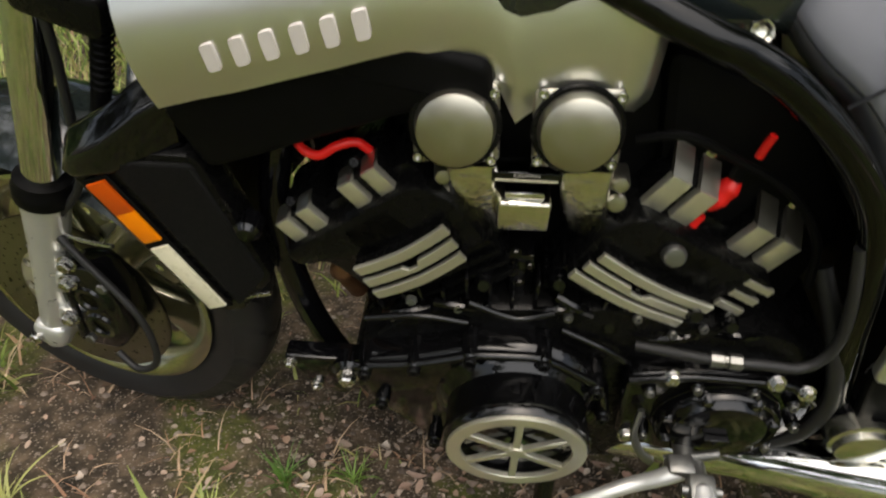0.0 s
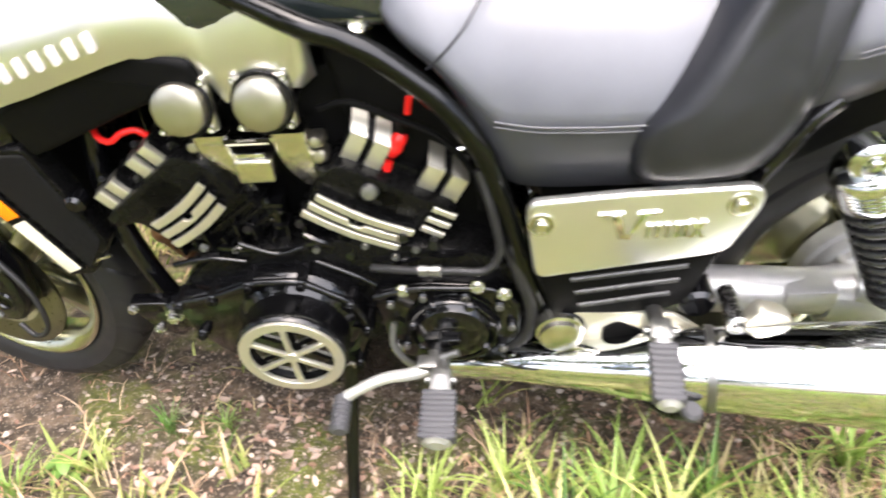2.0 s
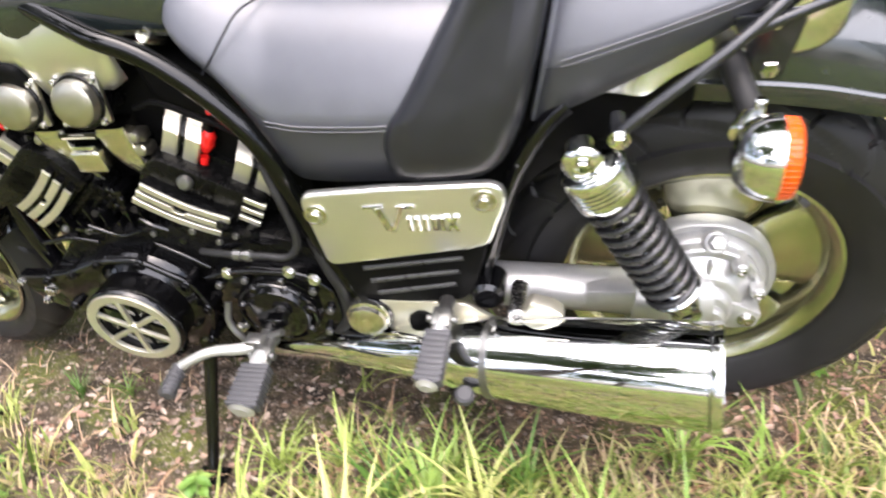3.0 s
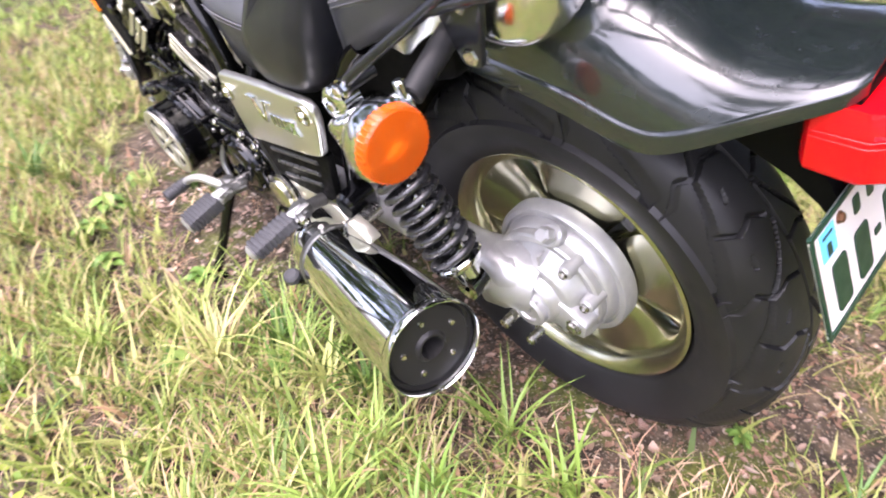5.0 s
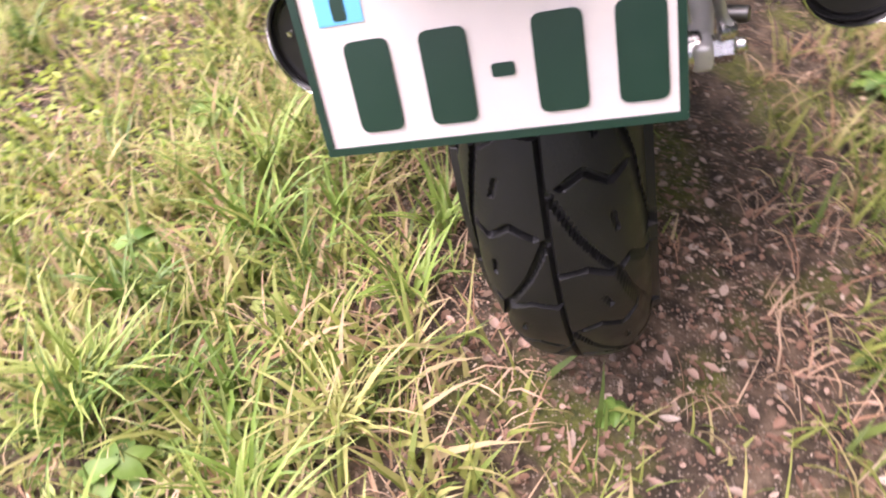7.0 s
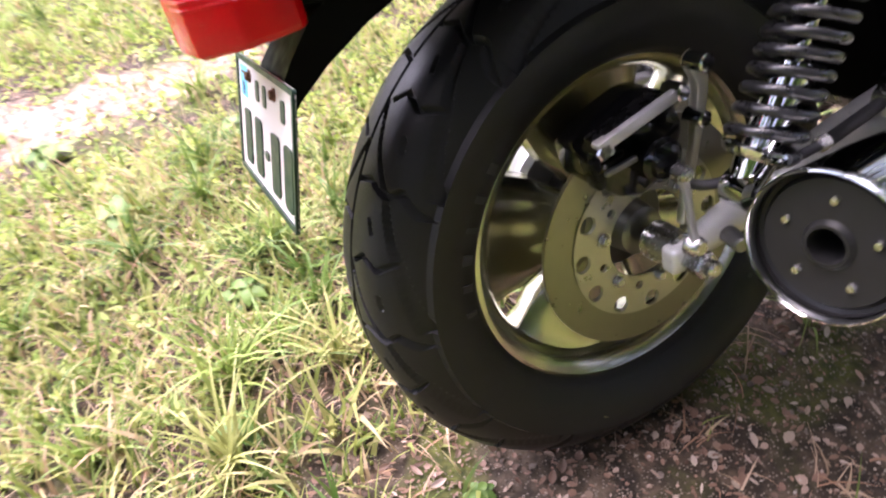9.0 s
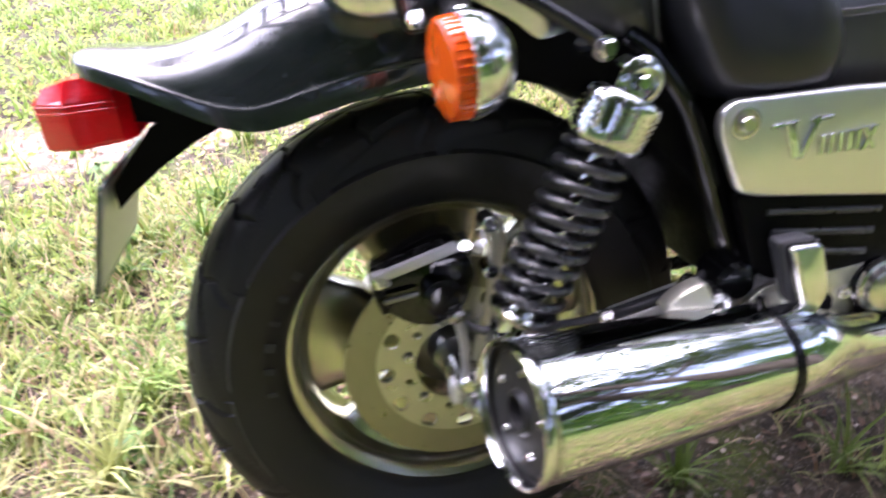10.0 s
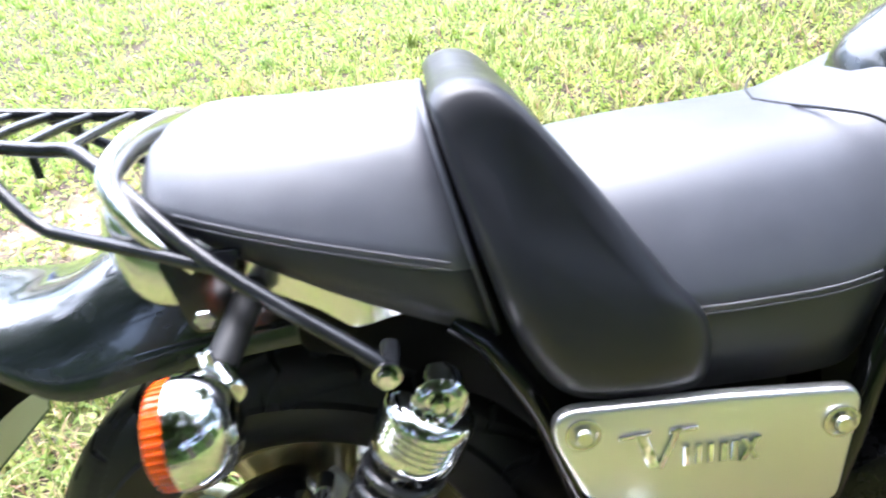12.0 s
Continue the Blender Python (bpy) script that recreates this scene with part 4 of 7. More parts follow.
part("back_bolster", bm, VINYL2, seat, "smooth padded black back bolster", sharp=70)
for s in (-1, 1):
    bm = B()
    tube(bm, [(-0.545, 0.0, 0.8475), (-0.558, 0.045 * s, 0.8485), (-0.580, 0.088 * s, 0.8485), (-0.600, 0.118 * s, 0.844), (-0.618, 0.140 * s, 0.824), (-0.640, 0.146 * s, 0.800), (-0.665, 0.144 * s, 0.776)], 0.0016, 6, 4)
    part("seam", bm, VINYL2, seat, "raised stitched seam")
    for dz, dr in ((0.0, 0.0), (-0.007, -0.0003)):
        bm = B()
        tube(bm, [(-0.59, 0.1660 * s, 0.716 + dz), (-0.54, 0.1738 * s, 0.711 + dz), (-0.46, 0.1798 * s, 0.711 + dz), (-0.42, 0.1812 * s, 0.712 + dz)], 0.0012 + dr, 6, 4)
        part("seam", bm, STITCH, seat, "grey stitched seam")
        bm = B()
        tube(bm, [(-0.205, 0.1690 * s, 0.781 + dz), (-0.12, 0.1694 * s, 0.807 + dz), (-0.06, 0.1656 * s, 0.825 + dz), (-0.01, 0.1595 * s, 0.841 + dz), (0.024, 0.150 * s, 0.851 + dz)], 0.0012 + dr, 6, 4)
        part("seam", bm, STITCH, seat, "grey stitched seam")

# ---- side covers ----
def side_cover(s):
    ob = new("side_cover")
    ob.parent = bike
    m = Matrix.Diagonal((1, s, 1, 1))
    bm = B()
    slab(bm, rounded([(-0.556, 0.612), (-0.548, 0.628), (-0.430, 0.637), (-0.292, 0.642), (-0.277, 0.632), (-0.276, 0.610), (-0.303, 0.540), (-0.330, 0.531), (-0.535, 0.498), (-0.545, 0.506)], 0.010), 0.196, 0.212, m, 0.005, 3)
    part("silver_panel", bm, SILVER, ob, "brushed silver side panel")
    bm = B()
    slab(bm, rounded([(-0.540, 0.500), (-0.306, 0.535), (-0.335, 0.440), (-0.355, 0.420), (-0.505, 0.405), (-0.520, 0.415)], 0.012), 0.188, 0.203, m, 0.004)
    part("lower_panel", bm, PLASTIC, ob, "black ribbed lower panel")
    for k in range(3):
        bm = B()
        z0, z1 = 0.486 - 0.026 * k, 0.508 - 0.026 * k
        tube(bm, [(-0.495 + 0.006 * k, 0.203 * s, z0), (-0.345 - 0.008 * k, 0.203 * s, z1)], 0.0042, 10, 0)
        part("rib", bm, RIBM, ob, "raised grey rib edge")
    for x, z in ((-0.537, 0.595), (-0.303, 0.617)):
        bm = B()
        lathe(bm, [(0.016, -0.001), (0.0165, 0.002), (0.013, 0.0026), (0.011, 0.0005), (0.0085, 0.0005), (0.0085, 0.006), (0.007, 0.008), (0, 0.008)], (x, 0.2125 * s, z), (0, s, 0), 24)
        part("cover_bolt", bm, POLISH, ob, "recessed cover bolt")
    # the raised emblem, as plain slanted bars
    f = -1 if s > 0 else 1
    x0 = -0.350 if s > 0 else -0.452
    for dx, w, h, sl in ((0.004, 0.011, 0.040, -0.30), (0.024, 0.007, 0.044, 0.42), (0.040, 0.006, 0.022, 0), (0.051, 0.006, 0.022, 0), (0.062, 0.006, 0.022, 0), (0.074, 0.008, 0.022, 0), (0.084, 0.007, 0.022, 0), (0.098, 0.007, 0.026, 0.5), (0.098, 0.007, 0.026, -0.5)):
        cx, cz = x0 + f * (dx + 0.006), 0.580 + (0.01 if h > 0.03 else 0.0) + (0.02 * (x0 + f * dx + 0.4))
        q = [(cx + a * w / 2 + b * h / 2 * sl * f, cz + b * h / 2) for a, b in ((-1, -1), (1, -1), (1, 1), (-1, 1))]
        part("emblem_bar", slab(B(), q, 0.2118, 0.2160, m, 0.0008, 1), CHROME, ob, "raised silver emblem bar")
    for e0, e1 in ((-0.016, 0.014), (0.030, 0.056)):
        bm = slab(B(), [(x0 + f * e0, 0.606), (x0 + f * e1, 0.608), (x0 + f * e1, 0.612), (x0 + f * e0, 0.610)], 0.2118, 0.2155, m, 0.0006, 1)
        part("emblem_bar", bm, CHROME, ob, "raised silver emblem bar")


for s in (-1, 1):
    side_cover(s)

# ---- frame ----
fr = new("frame")
fr.parent = bike
for s in (-1, 1):
    bm = B()
    tube(bm, [(-1.02, 0.075 * s, 0.890), (-0.90, 0.110 * s, 0.872), (-0.800, 0.145 * s, 0.838), (-0.752, 0.148 * s, 0.818), (-0.710, 0.152 * s, 0.793), (-0.652, 0.160 * s, 0.742), (-0.609, 0.168 * s, 0.682), (-0.584, 0.174 * s, 0.605), (-0.568, 0.177 * s, 0.535), (-0.543, 0.178 * s, 0.445), (-0.512, 0.176 * s, 0.360)], 0.0145, 14, 5)
    part("main_tube", bm, FRAMEP, fr, "gloss black main frame tube")
    bm = B()
    tube(bm, [(-0.200, 0.150 * s, 0.715), (-0.228, 0.156 * s, 0.690), (-0.257, 0.163 * s, 0.645), (-0.279, 0.165 * s, 0.595), (-0.318, 0.168 * s, 0.465), (-0.336, 0.170 * s, 0.420)], 0.0125, 12, 4)
    part("rear_tube", bm, GLOSS, fr)
    bm = B()
    tube(bm, [(-1.13, 0.075 * s, 0.72), (-1.165, 0.085 * s, 0.58), (-1.150, 0.10 * s, 0.44), (-1.105, 0.115 * s, 0.33), (-1.03, 0.120 * s, 0.23), (-0.95, 0.12 * s, 0.185), (-0.75, 0.13 * s, 0.19), (-0.55, 0.15 * s, 0.29), (-0.50, 0.165 * s, 0.36)], 0.0165, 12, 5)
    part("down_tube", bm, GLOSS, fr, "gloss black down tube")
    bm = B()
    slab(bm, rounded([(-0.495, 0.418), (-0.350, 0.412), (-0.302, 0.372), (-0.330, 0.345), (-0.400, 0.330), (-0.475, 0.330)], 0.012), 0.200 * s - 0.004, 0.200 * s + 0.004, bevel=0.002)
    part("peg_plate", bm, BRUSHED, fr, "bare aluminium footpeg plate")
    bm = B()
    slab(bm, rounded([(-0.445, 0.384), (-0.425, 0.398), (-0.385, 0.376), (-0.368, 0.352), (-0.445, 0.350)], 0.008), 0.206 * s - 0.002, 0.206 * s + 0.002)
    part("plate_recess", bm, PLASTIC, fr)
    bm = B()
    lathe(bm, [(0, 0.014), (0.024, 0.013), (0.029, 0.010), (0.030, 0.002), (0.034, 0.0), (0.034, -0.020), (0, -0.020)], (-0.507, 0.216 * s, 0.388), (0, s, 0), 40)
    part("pivot_cap", bm, POLISH, fr, "polished swing arm pivot cap")
    bm = B()
    rod(bm, (-0.505, 0.14 * s, 0.386), (-0.505, 0.212 * s, 0.386), 0.036, bevel=0.004, seg=28)
    part("pivot_boss", bm, GLOSS, fr)
    part("arm_boss", rod(B(), (-0.318, 0.15 * s, 0.425), (-0.318, 0.205 * s, 0.425), 0.026, bevel=0.006), GLOSS, fr)
    bm = B()
    capscrew(bm, (-0.272, 0.222 * s, 0.420), (0, s, 0), 0.0155, 0.014)
    rod(bm, (-0.272, 0.17 * s, 0.420), (-0.272, 0.223 * s, 0.420), 0.013)
    part("arm_bolt", bm, STEEL, fr)
    bm = B()
    capscrew(bm, (-0.353 if s > 0 else -0.340, 0.205 * s, 0.378), (0, s, 0), 0.0085, 0.005)
    part("plate_bolt", bm, STEEL, fr)
    bm = capscrew(B(), (-0.462 if s > 0 else -0.478, 0.205 * s, 0.384 if s > 0 else 0.345), (0, s, 0), 0.0085, 0.005)
    part("plate_bolt", bm, STEEL, fr)


bm = B()
slab(bm, rounded([(-0.05, 0.690), (-0.13, 0.664), (-0.23, 0.602), (-0.30, 0.527), (-0.345, 0.43), (-0.362, 0.36), (-0.50, 0.36), (-0.54, 0.62), (-0.50, 0.70), (-0.20, 0.745), (-0.05, 0.762)], 0.015), -0.130, 0.130, bevel=0.008)
part("inner_mudguard", bm, PLASTIC, fr, "matt black inner mudguard and battery box")

# ---- footpegs ----
def footpeg(root, tip, s, r, name, label):
    ob = new(name)
    ob.parent = bike
    root, tip = Vector(root), Vector(tip)
    d = (tip - root).normalized()
    side = Vector((1, 0, 0))
    side = (side - d * side.dot(d)).normalized()
    up = d.cross(side)
    rot = Matrix((side, up, d)).transposed()
    L = (tip - root).length
    bm = B()
    n = 9
    for k in range(n):
        c = root + d * (L * (0.20 + 0.72 * (k + 0.5) / n))
        part("rib", box(B(), c, (r * (1.86 + 0.2 * k / n), r * 1.05, L * 0.72 / n * 0.84), rot, 0.0022), GRIP, ob)
    box(bm, root + d * (L * 0.56), (r * 1.80, r * 0.95, L * 0.74), rot, 0.003)
    part("rubber", bm, GRIP, ob, label)
    bm = B()
    rod(bm, root + d * (L * 0.93), tip, r * 0.80, r * 0.62, 20, 0.005)
    part("metal_end", bm, CAST, ob)
    part("peg_pin", rod(B(), root - d * 0.004, root + d * (L * 0.22), r * 0.55, r * 0.62, 16, 0.002), CAST, ob)
    bm = B()
    box(bm, root, (0.030, 0.022, 0.034), rot, 0.005)
    rod(bm, root - side * 0.022, root + side * 0.022, 0.006)
    tube(bm, [root, root + Vector((0, -0.02 * s, -0.004)), root + Vector((0.0, -0.045 * s, -0.010))], [0.013, 0.011, 0.012], 12, 3)
    part("hinge", bm, DARKM, ob, "dark grey peg hinge")
    return ob


footpeg((-0.378, -0.250, 0.430), (-0.385, -0.362, 0.416), -1, 0.020, "passenger_footpeg", "ribbed grey rubber footpeg")
footpeg((-0.680, -0.268, 0.350), (-0.683, -0.366, 0.336), -1, 0.026, "rider_footpeg", "ribbed grey rubber footpeg")
bm = B()
ob = new("passenger_footpeg")
ob.parent = bike
slab(bm, rounded([(-0.343, 0.484), (-0.383, 0.482), (-0.400, 0.424), (-0.394, 0.404), (-0.380, 0.391), (-0.368, 0.402), (-0.362, 0.424)], 0.009), 0.236, 0.252, bevel=0.005, seg=3)
part("folded_end", bm, RAILM, ob, "folded peg with a bright metal face")
bm = slab(B(), rounded([(-0.339, 0.486), (-0.385, 0.485), (-0.404, 0.424), (-0.396, 0.400), (-0.364, 0.400), (-0.357, 0.424)], 0.009), 0.214, 0.2355, bevel=0.004)
part("rubber", bm, GRIP, ob, "black ribbed peg rubber")
for k in range(7):
    t = k / 6
    part("rib", box(B(), (-0.3855 - 0.017 * t, 0.228, 0.478 - 0.056 * t), (0.006, 0.022, 0.0045), Matrix.Rotation(radians(-16), 3, "Y"), 0.001, 1), GRIP, ob)

# ---- engine ----
eng = new("engine")
eng.parent = bike
bm = B()
slab(bm, rounded([(-1.085, 0.430), (-1.075, 0.320), (-1.00, 0.225), (-0.88, 0.190), (-0.62, 0.215), (-0.545, 0.300), (-0.535, 0.450), (-0.62, 0.505), (-0.80, 0.535), (-1.00, 0.515)], 0.03), -0.165, 0.165, bevel=0.012)
part("crankcase", bm, SATIN, eng, "gloss black crankcase")
bm = B()
slab(bm, rounded([(-1.075, 0.452), (-1.000, 0.470), (-0.940, 0.494), (-0.870, 0.494), (-0.800, 0.440), (-0.785, 0.375), (-0.820, 0.290), (-0.900, 0.262), (-0.990, 0.290), (-1.060, 0.375)], 0.018), -0.196, -0.160, bevel=0.006, seg=3)
part("stator_cover", bm, CASE, eng, "gloss black stator cover")
for x, z in ((-1.060, 0.448), (-1.005, 0.462), (-0.945, 0.487), (-0.868, 0.488), (-0.806, 0.440), (-0.790, 0.385), (-0.815, 0.305), (-0.893, 0.268), (-0.985, 0.297), (-1.045, 0.385)):
    bm = rod(B(), (x, -0.165, z), (x, -0.205, z), 0.0105, 0.009, 16, 0.002)
    lug = part("lug", bm, CASE, eng)
    bm = capscrew(B(), (x, -0.205, z), (0, -1, 0), 0.0072, 0.006)
    part("screw", bm, SATIN, lug)
SC = Vector((-0.890, -0.196, 0.400))
bm = B()
lathe(bm, [(0.096, -0.010), (0.092, 0.0), (0.082, 0.010), (0.0785, 0.014), (0.0785, 0.044), (0.0805, 0.048), (0.0805, 0.058), (0.078, 0.063), (0.0615, 0.0635), (0.0600, 0.060), (0.0600, 0.054), (0, 0.053)], SC, (0, -1, 0), 64)
drum = part("stator_drum", bm, CASE, eng, "round gloss black stator housing")
bm = B()
lathe(bm, [(0.0605, 0.0595), (0.0605, 0.0668), (0.0610, 0.0674), (0.0752, 0.0674), (0.0758, 0.0668), (0.0758, 0.0615), (0.0605, 0.0595)], SC, (0, -1, 0), 64)
part("trim_ring", bm, BRUSHED, drum, "brushed aluminium trim ring")
for k in range(6):
    a = math.pi * (k + 0.5) / 3
    bm = B()
    rot = Matrix.Rotation(-a, 3, "Y")
    box(bm, SC + Vector((0.030 * math.cos(a), -0.0640, 0.030 * math.sin(a))), (0.060, 0.006, 0.0078), rot, 0.0005, 1)
    part("trim_spoke", bm, BRUSHED, drum, "brushed aluminium spoke")
bm = lathe(B(), [(0, 0.069), (0.0095, 0.068), (0.0105, 0.0665), (0.0105, 0.060)], SC, (0, -1, 0), 24)
part("trim_centre", bm, BRUSHED, drum)

# gear shift side
bm = B()
slab(bm, rounded([(-0.775, 0.452), (-0.700, 0.470), (-0.600, 0.462), (-0.560, 0.425), (-0.560, 0.345), (-0.610, 0.300), (-0.700, 0.290), (-0.765, 0.318)], 0.02), -0.192, -0.160, bevel=0.007, seg=3)
part("sprocket_cover", bm, CASE, eng, "gloss black gear case cover")
bm = B()
gc = (-0.662, -0.192, 0.385)
lathe(bm, [(0.072, -0.004), (0.070, 0.004), (0.058, 0.012), (0.052, 0.022), (0.040, 0.026), (0.018, 0.025), (0, 0.026)], gc, (0, -1, 0), 40)
part("gear_case_boss", bm, CASE, eng, "round gloss black gear case boss")
for k in range(7):
    bm = B()
    a = 2 * math.pi * k / 7 + 0.2
    rod(bm, (gc[0] + 0.060 * math.cos(a), -0.19, gc[2] + 0.060 * math.sin(a)), (gc[0] + 0.060 * math.cos(a), -0.212, gc[2] + 0.060 * math.sin(a)), 0.010, 0.008, 14, 0.003)
    part("lug", bm, CASE, eng)
bm = B()
box(bm, (-0.665, -0.222, 0.386), (0.028, 0.008, 0.003), None, 0.001, 1)
box(bm, (-0.665, -0.222, 0.380), (0.004, 0.008, 0.012), None, 0.001, 1)
part("case_mark", bm, CASE, eng)
for x, y, z in ((-0.728, -0.194, 0.462), (-0.622, -0.196, 0.468), (-0.585, -0.196, 0.452), (-0.752, -0.194, 0.330)):
    bm = hexbolt(B(), (x, y, z), (0, -1, 0.45), 0.0072, 0.009)
    part("case_bolt", bm, STEEL, eng, "bright case bolt")
bm = B()
tube(bm, [(-0.748, -0.20, 0.400), (-0.752, -0.215, 0.370), (-0.738, -0.222, 0.338), (-0.722, -0.220, 0.318)], 0.006, 10, 4, flat=0.6)
part("shift_arm", bm, DARKM, eng, "dark bare shift arm")
bm = B()
tube(bm, [(-0.770, -0.175, 0.490), (-0.70, -0.195, 0.502), (-0.650, -0.200, 0.505), (-0.610, -0.200, 0.504), (-0.590, -0.195, 0.530), (-0.594, -0.190, 0.580), (-0.612, -0.175, 0.655)], 0.0058, 10, 5)
hose = part("clutch_hose", bm, HOSE, eng, "black hydraulic hose")
bm = B()
lathe(bm, [(0.006, 0), (0.0085, 0.0), (0.0085, 0.012), (0.0070, 0.013), (0.0070, 0.017), (0.0088, 0.018), (0.0088, 0.030), (0.0060, 0.032)], (-0.700, -0.195, 0.502), (0.034, -0.004, 0.002), 8)
part("hose_fitting", bm, DARKM, hose, "dark metal hose fitting")
bm = B()
tube(bm, [(-0.600, -0.13, 0.58), (-0.578, -0.17, 0.525), (-0.560, -0.188, 0.470), (-0.548, -0.190, 0.420), (-0.552, -0.190, 0.360), (-0.580, -0.186, 0.320)], 0.0095, 12, 5)
part("breather_hose", bm, HOSE, eng, "thick black breather hose")


def bank(front):
    """One pair of cylinders seen from the left: u slopes down and outwards, w runs up the bank."""
    if front:
        u, w = Vector((-0.8, 0, -0.6)), Vector((-0.6, 0, 0.8))
        fins, fw, blocks = (-0.057, 0.055), (0.215, 0.234, 0.253), ((-0.037, 0.010, 0.297, 0.333), (0.051, 0.097, 0.296, 0.331))
        fy, by = -0.163, -0.134
    else:
        u, w = Vector((0.866, 0, -0.5)), Vector((0.5, 0, 0.866))
        fins, fw, blocks = (-0.073, 0.066), (0.172, 0.189, 0.206), ((-0.058, -0.003, 0.238, 0.297), (0.051, 0.111, 0.236, 0.294))
        fy, by = -0.163, -0.122
    o = Vector((-0.87, 0, 0.40))
    m = Matrix((u, Vector((0, 1, 0)), w)).transposed().to_4x4()
    m.translation = o
    top = blocks[0][3] - (0.0 if front else 0.010)
    name = "cylinder_bank"
    ob = new(name)
    ob.parent = eng
    lo = fw[0] - 0.075
    bm = B()
    slab(bm, rounded([(-0.072, lo), (0.075, lo), (0.078, fw[0] - 0.012), (-0.075, fw[0] - 0.012)], 0.01), -0.14, 0.14, m, 0.004)
    for k in range(4):
        ww = lo + 0.015 + 0.016 * k
        slab(bm, rounded([(-0.078, ww), (0.082, ww), (0.082, ww + 0.005), (-0.078, ww + 0.005)], 0.002, 2), -0.150, 0.150, m)
    part("cylinder_block", bm, SATIN, ob, "finned black cylinder block")
    bm = B()
    slab(bm, rounded([(-0.074, fw[0] - 0.011), (0.074, fw[0] - 0.011), (0.080, fw[2] + 0.016), (0.112, top - 0.055), (0.112, top - 0.030), (-0.060, top - 0.030), (-0.078, fw[2] + 0.016)], 0.012), -0.150, 0.150, m, 0.006)
    part("cylinder_head", bm, SATIN, ob, "black cylinder head")
    bm = B()
    slab(bm, rounded([(-0.062, top - 0.060), (0.112, top - 0.060), (0.108, top - 0.020), (-0.058, top - 0.020)], 0.01), by + 0.012, -by - 0.012, m, 0.005)
    slab(bm, rounded([(-0.030, top - 0.075), (0.045, top - 0.085), (0.040, top - 0.035), (-0.020, top - 0.035)], 0.01), -0.150, -0.10, m, 0.005)
    part("cam_cover", bm, SATIN, ob)
    # three slender bowed fins
    for j, ww in enumerate(fw):
        bm = B()
        ring, body = [], []
        n = 28
        for k in range(n + 1):
            t = k / n
            uu = fins[0] + (fins[1] - fins[0]) * t + (0.004 if front else -0.004) * (1 - j)
            bow = 0.0045 * (4 * (t - 0.5) ** 2 - 1)
            h = 0.0060 if front else 0.0056
            cut = 0.0065 if (j == 1 and 0.42 < t < 0.56) else 0.0
            ring.append([m @ Vector((uu, fy + 0.004 * abs(t - 0.5) + yy, ww + bow + hh)) for yy, hh in ((0.0, -h), (-0.0040, -h), (-0.0046, -h + 0.0006), (-0.0046, h - 0.0006 - cut), (-0.0040, h - cut), (0.0, h - cut))])
            body.append([m @ Vector((uu, fy + 0.004 * abs(t - 0.5) + yy, ww + bow + hh)) for yy, hh in ((0.03, -h * 0.8), (-0.0005, -h * 0.8), (-0.0005, h * 0.8 - cut), (0.03, h * 0.8 - cut))])
        loft(bm, ring)
        part("fin", bm, BRUSHED, ob, "bare aluminium fin edge")
        part("fin_body", loft(B(), body), SATIN, ob)
    for u0, u1, w0, w1 in blocks:
        blk = part("cover_block", slab(B(), rounded([(u0 - 0.001, w0 - 0.006), (u1 + 0.001, w0 - 0.006), (u1 + 0.001, w1 - 0.002), (u0 - 0.001, w1 - 0.002)], 0.003), by + 0.003, by + 0.085, m, 0.002), SATIN, ob)
        wid = (u1 - u0) * (0.37 if front else 0.41)
        for a in (u0, u1 - wid):
            bm = B()
            slab(bm, [(a, w0), (a + wid, w0), (a + wid, w1), (a, w1)], by - 0.006, by + 0.008, m, 0.0018, 2)
            part("cover_strip", bm, BRUSHED, blk, "brushed aluminium strip")
            # the strip bends back and runs on up over the cover
            bend = Vector((0.003, 0.034, 0.030)) if not front else Vector((-0.002, 0.014, 0.004))
            bm = B()
            loft(bm, [[q0 + bend * e for q0 in (m @ Vector((a + 0.0004, by - 0.0052 + dy, w1 - 0.0012)), m @ Vector((a + wid - 0.0004, by - 0.0052 + dy, w1 - 0.0012)))] + [q0 + bend * e for q0 in (m @ Vector((a + wid - 0.0004, by + 0.004 + dy, w1 - 0.0032)), m @ Vector((a + 0.0004, by + 0.004 + dy, w1 - 0.0032)))] for e, dy in ((0.0, 0.0), (0.35, -0.0015), (0.7, 0.0), (1.0, 0.004))])
            # Same strip as the face; its dimmer reflections are put into a greyer metal.
            part("strip_top", bm, CAPM, blk, "grey metal strip top")
        bm = B()
        loft(bm, [[q0 + bend * e for q0 in (m @ Vector((u0 + 0.0008, by + 0.0005, w1 - 0.004)), m @ Vector((u1 - 0.0008, by + 0.0005, w1 - 0.004)), m @ Vector((u1 - 0.0008, by + 0.070, w1 - 0.012)), m @ Vector((u0 + 0.0008, by + 0.070, w1 - 0.012)))] for e in (0.0, 0.5, 0.97)])
        part("cover_crown", bm, SATIN, ob, "black cam cover crown")
        bm = B()
        k = 0.7 if front else 1.2
        at = m @ Vector(((u0 + u1) / 2 + (0.0 if front else 0.014), by - 0.001, w1)) + bend * (1.0 if front else 0.92)
        lathe(bm, [(0.0085 * k, -0.004), (0.0085 * k, 0.005), (0.006 * k, 0.0075), (0.003 * k, 0.0075), (0.003 * k, 0.004), (0, 0.004)], at, Vector((0, -1, 0.8)), 18)
        part("cover_screw", bm, SATIN if front else CHROME, blk)
    return m


